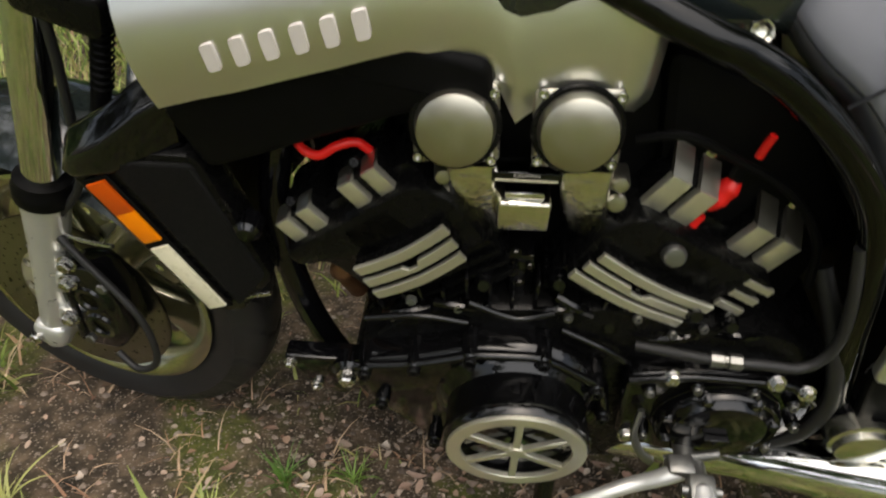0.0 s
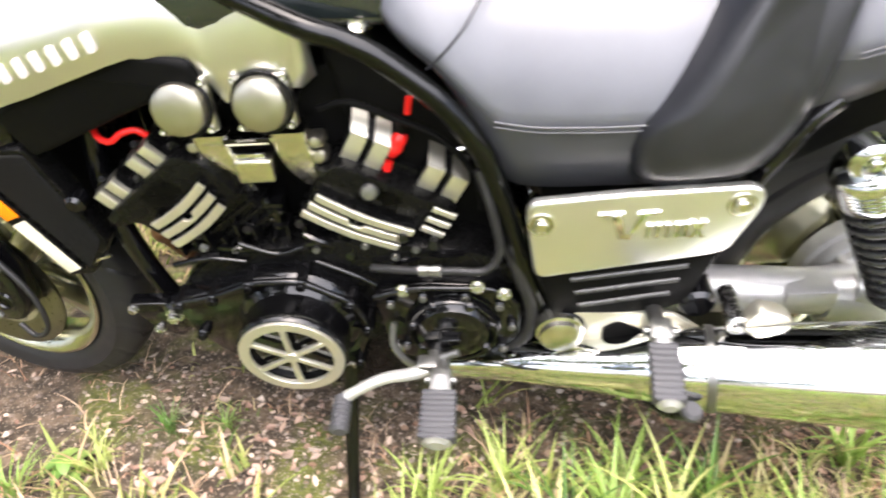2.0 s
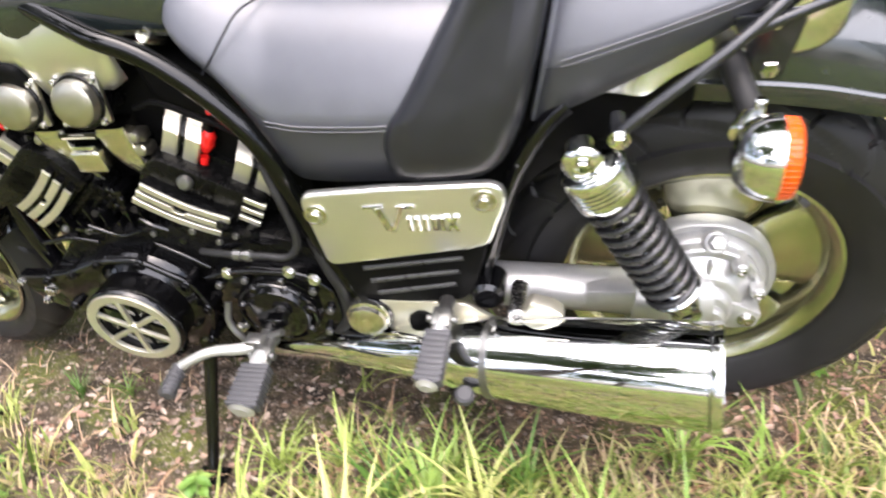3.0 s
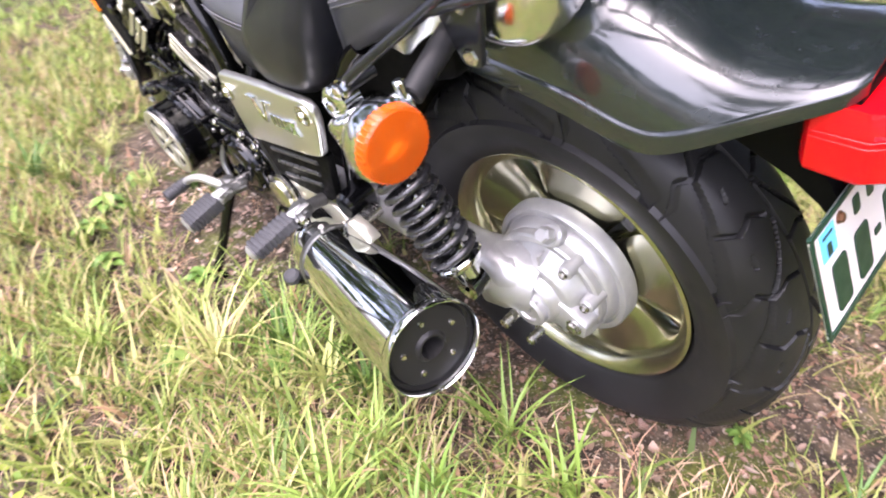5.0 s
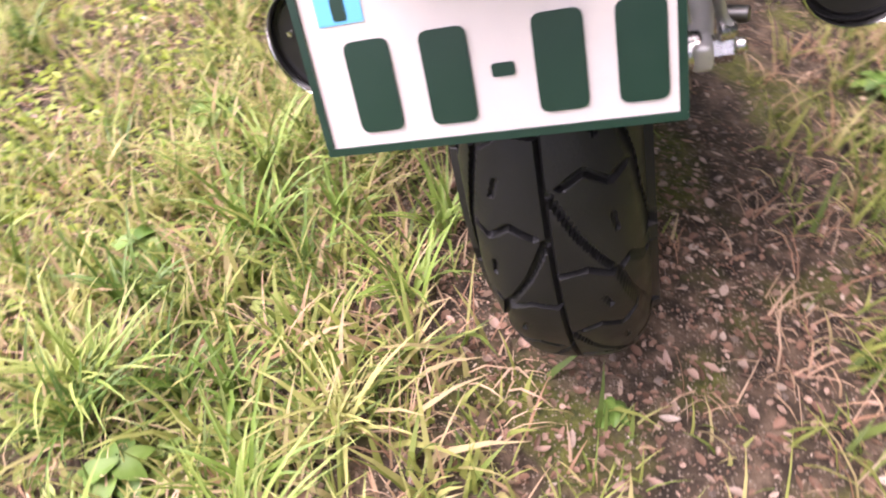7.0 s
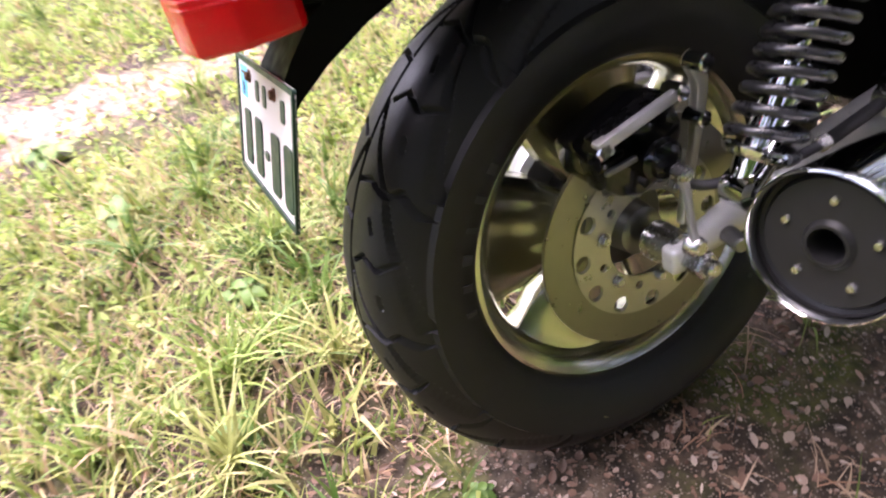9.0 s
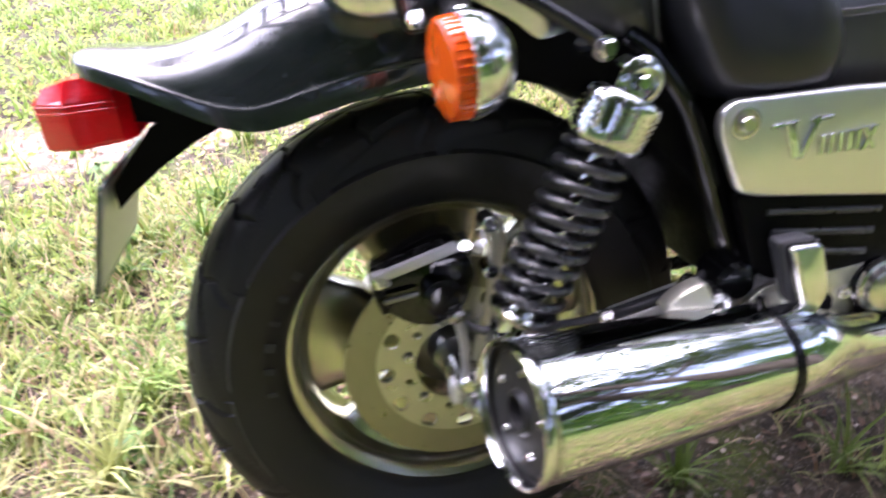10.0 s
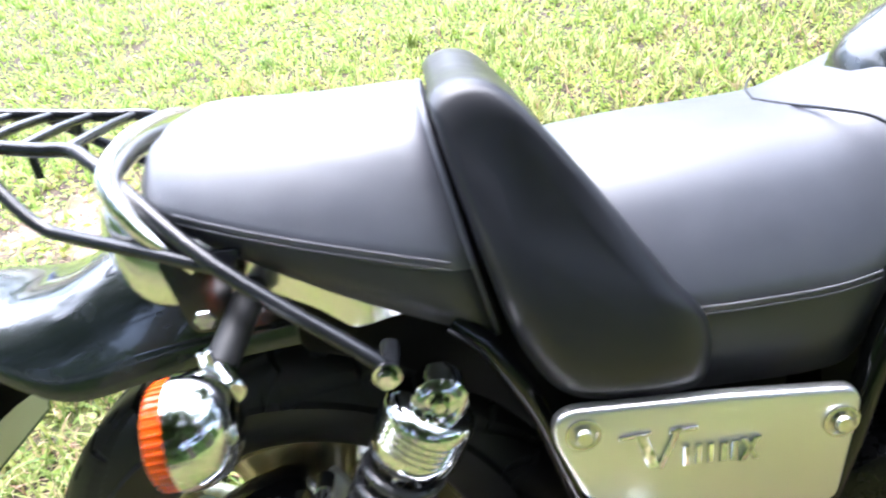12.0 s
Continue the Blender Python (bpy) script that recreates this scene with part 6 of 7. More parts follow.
part("rim", bm, WHEEL, front_wheel, "polished aluminium rim", FX)
bm = B()
for k in range(5):
    a = 2 * math.pi * (k + 0.62) / 5
    rot = Matrix.Rotation(-a, 4, "Y")
    rings = []
    for r, w, h in ((0.040, 0.026, 0.026), (0.07, 0.030, 0.022), (0.105, 0.032, 0.018), (0.135, 0.038, 0.017), (0.156, 0.048, 0.020), (0.1645, 0.060, 0.024)):
        ring = []
        for j in range(16):
            t = 2 * math.pi * j / 16
            ct, st = math.cos(t), math.sin(t)
            ring.append(rot @ Vector((r - (w * ct) ** 2, math.copysign(abs(st) ** 0.6, st) * h, math.copysign(abs(ct) ** 0.6, ct) * w)))
        rings.append(ring)
    loft(bm, rings)
part("spokes", bm, WHEEL, front_wheel, "broad polished spokes", FX)
for s in (-1, 1):
    bm = B()
    ring_plate(bm, 0.088, 0.140, 40, [0.0024, 0.0024, 0.0024], 0.062 * s - 0.002, 0.004, 3, 8)
    bmesh.ops.remove_doubles(bm, verts=bm.verts, dist=0.0002)
    disc = part("brake_disc", bm, DISC, front_wheel, "drilled steel brake disc", FX)
    bm = ring_plate(B(), 0.045, 0.091, 10, [0.0098, 0.0085], 0.060 * s - 0.003, 0.006, 2, 16)
    bmesh.ops.remove_doubles(bm, verts=bm.verts, dist=0.0002)
    part("disc_carrier", bm, BRUSHED, disc, "", FX)
bm = lathe(B(), [(0, 0.075), (0.02, 0.075), (0.026, 0.05), (0.048, 0.045), (0.048, -0.045), (0.026, -0.05), (0.02, -0.075), (0, -0.075)], (0, 0, 0), (0, 1, 0), 32)
part("hub", bm, BRUSHED, front_wheel, "", FX)
FOOT, NECK = Vector((-1.518, -0.092, 0.325)), Vector((-1.337, -0.046, 0.865))
INV = FX.inverted()
RK = (INV.to_3x3() @ (NECK - FOOT)).normalized()
fork = new("front_fork")
fork.parent = bike
for s in (-1, 1):
    base = INV @ FOOT + Vector((0, 0.092 + 0.092 * s, 0))
    leg = new("fork_leg")
    leg.parent = fork
    bm = B()
    lathe(bm, [(0, -0.018), (0.017, -0.018), (0.020, -0.008), (0.0215, 0.10), (0.0245, 0.20), (0.0265, 0.245), (0.0265, 0.262), (0, 0.263)], base, RK, 32)
    box(bm, base + RK * 0.012, (0.05, 0.046, 0.04), frame_of(RK).to_3x3(), 0.012, 3)
    for h in (0.055, 0.125):
        box(bm, base + RK * h + Vector((0.027, 0, 0)), (0.030, 0.026, 0.026), frame_of(RK).to_3x3(), 0.005)
    part("lower_leg", bm, FORK, leg, "silver fork lower leg", FX)
    bm = B()
    lathe(bm, [(0.021, 0.252), (0.0315, 0.254), (0.033, 0.260), (0.033, 0.272), (0.030, 0.278), (0.030, 0.284), (0.021, 0.287)], base, RK, 32)
    part("dust_seal", bm, PLASTIC, leg, "black fork dust seal", FX)
    bm = rod(B(), base + RK * 0.26, base + RK * 0.72, 0.0215, seg=28)
    part("upper_tube", bm, CHROME, leg, "chromed fork tube", FX)
    part("axle_bolt", rod(B(), base + RK * 0.012 + Vector((-0.01, 0.016 * s, 0)), base + RK * 0.012 + Vector((-0.01, 0.034 * s, 0)), 0.009, bevel=0.002), STEEL, leg, "", FX)
    for h in (0.055, 0.125, 0.16):
        part("leg_bolt", hexbolt(B(), base + RK * h + Vector((0.034, 0.012 * s, 0)), (0.1, s, 0), 0.009, 0.012), STEEL, leg, "", FX)
    bm = B()
    slab(bm, rounded([(0.036, -0.030), (0.095, -0.028), (0.124, 0.010), (0.126, 0.070), (0.104, 0.122), (0.058, 0.118), (0.034, 0.070)], 0.014), 0.088 * s - 0.026, 0.088 * s + 0.018, bevel=0.008)
    calip = part("brake_caliper", bm, GLOSS, leg, "black front brake caliper", FX)
    for z in (0.018, 0.066):
        bm = lathe(B(), [(0.024, -0.010), (0.023, 0.008), (0.020, 0.011), (0.014, 0.011), (0.012, 0.008), (0, 0.008)], (0.082, 0.106 * s, z), (0, s, 0), 24)
        part("piston_housing", bm, GLOSS, calip, "", FX)
    bm = box(B(), (0.050, 0.110 * s, 0.042), (0.014, 0.012, 0.130), Matrix.Rotation(radians(8), 3, "Y"), 0.004)
    part("caliper_rib", bm, SATIN, calip, "", FX)
    for x, z in ((0.048, 0.100), (0.050, -0.018), (0.108, 0.092)):
        part("caliper_bolt", hexbolt(B(), (x, 0.104 * s, z), (0, s, 0), 0.008, 0.012), DARKM, calip, "dark caliper bolt", FX)
bm = B()
tube(bm, [(0.250, -0.125, 0.62), (0.200, -0.122, 0.50), (0.170, -0.11, 0.38), (0.13, -0.100, 0.25), (0.070, -0.104, 0.18), (0.085, -0.11, 0.15), (0.150, -0.115, 0.06), (0.155, -0.118, -0.02), (0.12, -0.12, -0.05), (0.09, -0.115, -0.03)], 0.0048, 10, 5)
part("brake_hose", bm, HOSE, fork, "black brake hose", FX)
bm = B()
tube(bm, [(0.285, -0.085, 0.62), (0.225, -0.088, 0.46), (0.190, -0.09, 0.36), (0.160, -0.09, 0.28)], 0.0095, 10, 4)
for k in range(34):
    p = Vector((0.285, -0.085, 0.62)).lerp(Vector((0.195, -0.09, 0.37)), k / 33)
    lathe(bm, [(0.0095, -0.002), (0.0112, 0.0), (0.0095, 0.002)], p, (-0.36, 0, -0.93), 12)
part("ribbed_cable", bm, PLASTIC, fork, "ribbed black cable sleeve", FX)
bm = B()
tube(bm, [(0.060, -0.100, 0.165), (0.10, -0.105, 0.163), (0.15, -0.11, 0.170)], 0.0028, 8, 3)
part("hose_clip", bm, STEEL, fork, "", FX)
bm = B()
slab(bm, rounded([(0.155, 0.45), (0.245, 0.43), (0.255, 0.47), (0.165, 0.49)], 0.012), -0.125, 0.125, bevel=0.008)
part("lower_yoke", bm, SATIN, fork, "black lower fork yoke", FX)
# front fender
def front_fender(off):
    out = []
    for k in range(19):
        a = radians(20 + 150 * k / 18)
        r = FR + 0.022 - off
        ring = []
        for j in range(-8, 9):
            t = j / 8
            y = (0.092 - off) * math.sin(t * math.pi / 2)
            fall = abs(math.sin(t * math.pi / 2)) ** 3 * 0.050
            ring.append(Vector(((r - fall) * math.cos(a), y, (r - fall) * math.sin(a))))
        out.append(ring)
    return out


bm = B()
loft(bm, [a + b[::-1] for a, b in zip(front_fender(0.0), front_fender(0.004))])
part("front_fender", bm, FENDERP, bike, "glossy black front fender", FX, 50)
bm = B()
slab(bm, rounded([(0.048, 0.190), (0.095, 0.198), (0.090, 0.280), (0.060, 0.305)], 0.02), -0.086, -0.076, bevel=0.003)
part("fork_guard", bm, FENDERP, fork, "glossy black fork guard", FX)


# ---- no piece lies deeper than a part of a part ----
def plain(name):
    return name.split(".")[0]


for ob in list(bpy.data.objects):
    chain = [ob]
    while chain[-1].parent is not None:
        chain.append(chain[-1].parent)
    if chain[-1] is bike and len(chain) > 3:
        holder = ob.parent
        if holder.type == "EMPTY" and not set(plain(holder.name).split("_")) & set(plain(ob.name).split("_")):
            ob.name = plain(holder.name) + "_" + plain(ob.name)
        ob["branch"] = chain[-2].name
for ob in list(bpy.data.objects):
    if "branch" in ob.keys():
        ob.parent = bpy.data.objects[ob["branch"]]
        del ob["branch"]
for ob in list(bpy.data.objects):
    if ob.type == "EMPTY" and ob.parent is not None and ob.parent.parent is bike and not ob.children:
        bpy.data.objects.remove(ob)


# ================= the ground =================
def ground_height(x, y):
    rise = max(0.0, min(1.0, (-x - 0.75) / 0.6))
    rise = 0.052 * rise * rise * (3 - 2 * rise)
    near = math.exp(-((x + 0.7) ** 2 + (y + 0.1) ** 2) / 6.0)
    n = noise.noise((x * 0.35, y * 0.35, 0.3)) * 0.10 * (1 - near) + noise.noise((x * 1.7, y * 1.7, 4.0)) * 0.014 + noise.noise((x * 7, y * 7, 9.0)) * 0.004
    return rise * near ** 0.3 + n - 0.012


def soil_material():
    m = bpy.data.materials.new("gravelly_soil")
    m.use_nodes = True
    nt = m.node_tree
    n, l = nt.nodes, nt.links
    b = n["Principled BSDF"]
    b.inputs["Roughness"].default_value = 0.9
    tc = n.new("ShaderNodeTexCoord")

    def noise_of(scale, detail=6.0):
        t = n.new("ShaderNodeTexNoise")
        t.inputs["Scale"].default_value, t.inputs["Detail"].default_value = scale, detail
        l.new(tc.outputs["Object"], t.inputs["Vector"])
        return t

    def ramp_of(src, stops):
        r = n.new("ShaderNodeValToRGB")
        e = r.color_ramp.elements
        e[0].position, e[0].color = stops[0][0], (*stops[0][1], 1)
        e[1].position, e[1].color = stops[1][0], (*stops[1][1], 1)
        for p, c in stops[2:]:
            q = e.new(p)
            q.color = (*c, 1)
        l.new(src, r.inputs[0])
        return r

    base = ramp_of(noise_of(28.0).outputs["Fac"], [(0.30, (0.017, 0.012, 0.007)), (0.70, (0.17, 0.122, 0.080)), (0.5, (0.062, 0.044, 0.027))])
    moss = ramp_of(noise_of(5.0, 8).outputs["Fac"], [(0.50, (0, 0, 0)), (0.61, (1, 1, 1))])
    green = ramp_of(noise_of(60.0).outputs["Fac"], [(0.3, (0.036, 0.044, 0.009)), (0.7, (0.13, 0.14, 0.026))])
    mix = n.new("ShaderNodeMix")
    mix.data_type = "RGBA"
    l.new(moss.outputs[0], mix.inputs[0])
    l.new(base.outputs[0], mix.inputs[6])
    l.new(green.outputs[0], mix.inputs[7])
    vor = n.new("ShaderNodeTexVoronoi")
    vor.inputs["Scale"].default_value = 210.0
    vor.inputs["Randomness"].default_value = 1.0
    l.new(tc.outputs["Object"], vor.inputs["Vector"])
    peb = ramp_of(vor.outputs["Color"], [(0.52, (0, 0, 0)), (0.66, (1, 1, 1))])
    near = ramp_of(vor.outputs["Distance"], [(0.30, (1, 1, 1)), (0.42, (0, 0, 0))])
    mul = n.new("ShaderNodeMath")
    mul.operation = "MULTIPLY"
    l.new(peb.outputs[0], mul.inputs[0])
    l.new(near.outputs[0], mul.inputs[1])
    mix2 = n.new("ShaderNodeMix")
    mix2.data_type = "RGBA"
    l.new(mul.outputs[0], mix2.inputs[0])
    l.new(mix.outputs[2], mix2.inputs[6])
    mix2.inputs[7].default_value = (0.27, 0.22, 0.17, 1)
    # a trodden strip of pale, pinkish sand in the lawn
    strip = n.new("ShaderNodeMapping")
    strip.vector_type = "POINT"
    strip.inputs["Location"].default_value = (-0.55, 3.2, 0.0)
    strip.inputs["Scale"].default_value = (0.75, 2.0, 0.0)
    l.new(tc.outputs["Object"], strip.inputs["Vector"])
    far = n.new("ShaderNodeVectorMath")
    far.operation = "LENGTH"
    l.new(strip.outputs[0], far.inputs[0])
    wob = n.new("ShaderNodeMath")
    l.new(far.outputs["Value"], wob.inputs[0])
    l.new(noise_of(6.0, 5).outputs["Fac"], wob.inputs[1])
    there = ramp_of(wob.outputs[0], [(0.85, (1, 1, 1)), (1.55, (0, 0, 0))])
    pale = ramp_of(noise_of(45.0).outputs["Fac"], [(0.3, (0.20, 0.13, 0.095)), (0.7, (0.52, 0.40, 0.32))])
    mix3 = n.new("ShaderNodeMix")
    mix3.data_type = "RGBA"
    l.new(there.outputs[0], mix3.inputs[0])
    l.new(mix2.outputs[2], mix3.inputs[6])
    l.new(pale.outputs[0], mix3.inputs[7])
    l.new(mix3.outputs[2], b.inputs["Base Color"])
    add = n.new("ShaderNodeMath")
    l.new(noise_of(90.0).outputs["Fac"], add.inputs[0])
    l.new(mul.outputs[0], add.inputs[1])
    bp = n.new("ShaderNodeBump")
    bp.inputs["Strength"].default_value, bp.inputs["Distance"].default_value = 0.7, 0.006
    l.new(add.outputs[0], bp.inputs["Height"])
    l.new(bp.outputs[0], b.inputs["Normal"])
    return m


SOIL = soil_material()
steps = [0.0]
while steps[-1] < 260:
    d = steps[-1]
    steps.append(d + (0.03 if d < 2.4 else 0.12 * (d / 2.4) ** 1.4))
axis = sorted({-v for v in steps} | set(steps))
gx, gy = [v - 0.6 for v in axis], [v for v in axis]
verts = [(x, y, ground_height(x, y)) for x in gx for y in gy]
n = len(gy)
faces = [(i * n + j, (i + 1) * n + j, (i + 1) * n + j + 1, i * n + j + 1) for i in range(len(gx) - 1) for j in range(n - 1)]
me = bpy.data.meshes.new("ground")
me.from_pydata(verts, [], faces)
me.polygons.foreach_set("use_smooth", [True] * len(me.polygons))
me.materials.append(SOIL)
tagged(new("ground", me), "bare gravelly brown soil with moss and thin grass", "ground", kind="structure")


def leaf_material(name, stops, rough=0.55, through_light=0.35):
    """Leaves: colour differs from piece to piece; thin enough for light to come through."""
    m = bpy.data.materials.new(name)
    m.use_nodes = True
    nt = m.node_tree
    n, l = nt.nodes, nt.links
    b = n["Principled BSDF"]
    g = n.new("ShaderNodeNewGeometry")
    r = n.new("ShaderNodeValToRGB")
    e = r.color_ramp.elements
    e[0].position, e[0].color = stops[0][0], (*stops[0][1], 1)
    e[1].position, e[1].color = stops[-1][0], (*stops[-1][1], 1)
    for p, c in stops[1:-1]:
        q = e.new(p)
        q.color = (*c, 1)
    l.new(g.outputs["Random Per Island"], r.inputs[0])
    l.new(r.outputs[0], b.inputs["Base Color"])
    b.inputs["Roughness"].default_value = rough
    tr = n.new("ShaderNodeBsdfTranslucent")
    l.new(r.outputs[0], tr.inputs[0])
    mx = n.new("ShaderNodeMixShader")
    mx.inputs[0].default_value = through_light
    l.new(b.outputs[0], mx.inputs[1])
    l.new(tr.outputs[0], mx.inputs[2])
    l.new(mx.outputs[0], n["Material Output"].inputs[0])
    return m


GRASS = leaf_material("grass_blades", [(0.0, (0.09, 0.15, 0.028)), (0.25, (0.21, 0.29, 0.058)), (0.55, (0.39, 0.44, 0.115)), (0.78, (0.54, 0.50, 0.21)), (0.92, (0.58, 0.45, 0.27)), (1.0, (0.48, 0.28, 0.17))])
LAWN = leaf_material("lawn_blades", [(0.0, (0.17, 0.29, 0.05)), (0.5, (0.36, 0.50, 0.11)), (0.9, (0.55, 0.65, 0.22)), (1.0, (0.60, 0.53, 0.28))])
CLOVER = leaf_material("clover_leaves", [(0.0, (0.20, 0.33, 0.03)), (0.5, (0.42, 0.55, 0.07)), (1.0, (0.62, 0.70, 0.16))], 0.45, 0.4)
STRAW = leaf_material("dry_grass", [(0.0, (0.48, 0.33, 0.20)), (0.5, (0.66, 0.49, 0.34)), (0.75, (0.46, 0.26, 0.16)), (1.0, (0.26, 0.15, 0.09))], 0.7, 0.15)
DEAD = leaf_material("fallen_leaves", [(0.0, (0.20, 0.11, 0.07)), (0.4, (0.32, 0.19, 0.13)), (0.75, (0.13, 0.075, 0.045)), (0.95, (0.34, 0.24, 0.17)), (1.0, (0.50, 0.42, 0.34))], 0.6, 0.1)
WEED = leaf_material("weed_leaves", [(0.0, (0.10, 0.24, 0.03)), (0.6, (0.20, 0.36, 0.06)), (1.0, (0.32, 0.46, 0.10))], 0.5, 0.3)
TREEL = leaf_material("tree_leaves", [(0.0, (0.03, 0.06, 0.012)), (0.6, (0.06, 0.11, 0.02)), (1.0, (0.10, 0.15, 0.03))], 0.5, 0.25)



def strip(x, y):
    """A trodden strip of bare sand across the lawn."""
    d = math.hypot((x - 0.73) / 1.1, (y + 1.60) / 0.40) + 0.7 * noise.noise((x * 3.5, y * 5.0, 9.0)) + 0.4 * noise.noise((x * 11.0, y * 13.0, 3.0))
    worn = 0.6 * math.exp(-((x + 0.6) / 0.75) ** 2 - ((y + 1.08) / 0.20) ** 2)
    return max(0.0, min(1.0, max(1.3 * (1.15 - d), worn)))


def cover(x, y):
    """How thick the grass stands: thin under the machine, lush away from it."""
    d = math.hypot((x + 0.95) / 1.15, (y - 0.05) / 0.50)
    bare = strip(x, y) + 0.68 * math.exp(-((x - 0.30) ** 2 / 0.20 + (y - 0.18) ** 2 / 0.12))
    bare += 0.85 * math.exp(-((x + 0.10) / 0.28) ** 2 - ((y + 0.13) / 0.15) ** 2)
    lush = min(1.0, max(0.0, (d - 0.65) / 0.6)) - 0.8 * bare
    patch = noise.noise((x * 1.3, y * 1.3, 2.0)) * 0.5 + noise.noise((x * 4.1, y * 4.1, 5.0)) * 0.5
    return max(0.03 - 0.028 * min(1.0, bare), min(1.0, lush + (0.55 - 0.3 * min(1.0, bare)) * patch) * (1 - 0.85 * strip(x, y)))


def blades(name, count, spread, length, width, material, label, category, bend=0.6, thick=1.0, seed=1, inner=0.0, group=True):
    """Many bent blades as one mesh."""
    r = np.random.default_rng(seed)
    V, Fc = [], []
    made = 0
    while made < count:
        a, q = r.uniform(0, 2 * math.pi), inner + (spread - inner) * r.random() ** 0.62
        cx, cy = -0.5 + q * math.cos(a), q * math.sin(a)
        if name != "lawn" and r.random() > (spread - q) / (0.55 * spread):
            continue
        if r.random() > cover(cx, cy) ** thick or name == "lawn" and cy > 0.8 and cx > -1.3 and r.random() > 0.3:
            continue
        k = int(r.integers(3, 11)) if group else 1
        tone = r.uniform(0.6, 1.3)
        for _ in range(k):
            x, y = cx + r.normal(0, 0.012 + 0.006 * q), cy + r.normal(0, 0.012 + 0.006 * q)
            z = ground_height(x, y) - 0.003
            L = length * tone * r.uniform(0.45, 1.25)
            w = width * (0.55 + 1.15 * r.random() ** 2.0) * (1 + 0.16 * max(0, q - 1.5))
            h = r.uniform(0, 2 * math.pi)
            dx, dy = math.cos(h), math.sin(h)
            lean0 = r.uniform(0.1, 0.6)
            bd = bend * r.uniform(0.4, 1.6)
            base = len(V)
            px, pz = 0.0, 0.0
            for i in range(4):
                t = i / 3
                ww = w * (1 - t ** 1.6) + 0.0002
                V.append((x + dx * px - dy * ww / 2, y + dy * px + dx * ww / 2, z + pz))
                V.append((x + dx * px + dy * ww / 2, y + dy * px - dx * ww / 2, z + pz))
                ang = lean0 + bd * (t + 0.17)
                px += L / 3 * math.sin(min(ang, 1.9))
                pz += L / 3 * math.cos(min(ang, 1.9))
            for i in range(3):
                Fc.append((base + 2 * i, base + 2 * i + 1, base + 2 * i + 3, base + 2 * i + 2))
        made += k
    m = bpy.data.meshes.new(name)
    m.from_pydata(V, [], Fc)
    m.materials.append(material)
    return tagged(new(name, m), label, category, kind="stuff")


blades("grass", 52000, 3.4, 0.105, 0.0070, GRASS, "tufts of fresh green grass round the motorcycle", "grass", 0.9, 1.5, 1)
blades("short_grass", 20000, 2.2, 0.062, 0.0044, GRASS, "short fine green grass beside the motorcycle", "grass", 1.1, 1.3, 6)
blades("lawn", 150000, 9.0, 0.085, 0.0080, LAWN, "lush bright green lawn beyond the motorcycle", "grass", 0.9, 0.7, 2, 1.5)
blades("dry_grass", 24000, 3.4, 0.085, 0.0028, STRAW, "dry straw-coloured stalks lying between the green blades", "grass", 1.8, 0.6, 3)


def leaf_pieces(name, count, spread, size, material, label, category, seed, where):
    r = np.random.default_rng(seed)
    V, Fc = [], []
    for _ in range(count):
        for _try in range(30):
            x, y = where(r)
            if -6 < x < 6 and (material not in (LAWN, CLOVER) or r.random() > 0.93 * strip(x, y)):
                break
        z = ground_height(x, y) + 0.004
        big = r.choice((0.45, 0.7, 1.0, 1.5), p=(0.3, 0.35, 0.25, 0.1)) if category == "leaves" else 1.0
        L, w, h = big * size * r.uniform(0.6, 1.3), big * size * r.uniform(0.28, 0.75), r.uniform(0, 2 * math.pi)
        tilt, roll_, cup = r.normal(0, 0.25), r.normal(0, 0.25), r.uniform(0.05, 0.35)
        m = Matrix.Translation((x, y, z)) @ Euler((roll_, tilt, h)).to_matrix().to_4x4()
        base = len(V)
        for t, f in ((0.0, 0.0), (0.2, 0.75), (0.5, 1.0), (0.8, 0.65), (1.0, 0.0)):
            for e in (-1, 0, 1):
                V.append(tuple(m @ Vector(((t - 0.5) * L, e * w * f / 2, cup * w * abs(e) * f + 0.12 * L * (t - 0.5) ** 2))))
        for i in range(4):
            for e in range(2):
                Fc.append((base + 3 * i + e, base + 3 * i + e + 1, base + 3 * i + e + 4, base + 3 * i + e + 3))
    m = bpy.data.meshes.new(name)
    m.from_pydata(V, [], Fc)
    m.polygons.foreach_set("use_smooth", [True] * len(m.polygons))
    m.materials.append(material)
    return tagged(new(name, m), label, category, kind="stuff")


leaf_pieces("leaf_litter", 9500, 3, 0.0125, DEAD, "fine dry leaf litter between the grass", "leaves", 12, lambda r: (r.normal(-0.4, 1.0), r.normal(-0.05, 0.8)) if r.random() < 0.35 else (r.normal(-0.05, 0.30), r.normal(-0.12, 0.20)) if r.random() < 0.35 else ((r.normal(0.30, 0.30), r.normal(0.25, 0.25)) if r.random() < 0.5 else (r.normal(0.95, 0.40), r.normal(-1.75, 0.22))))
leaf_pieces("clover", 60000, 3, 0.026, CLOVER, "low round-leaved weeds among the lawn", "weeds", 13, lambda r: (r.normal(-0.1, 2.1), -0.75 - 0.35 * abs(r.normal()) - 4.6 * r.random() ** 1.3))


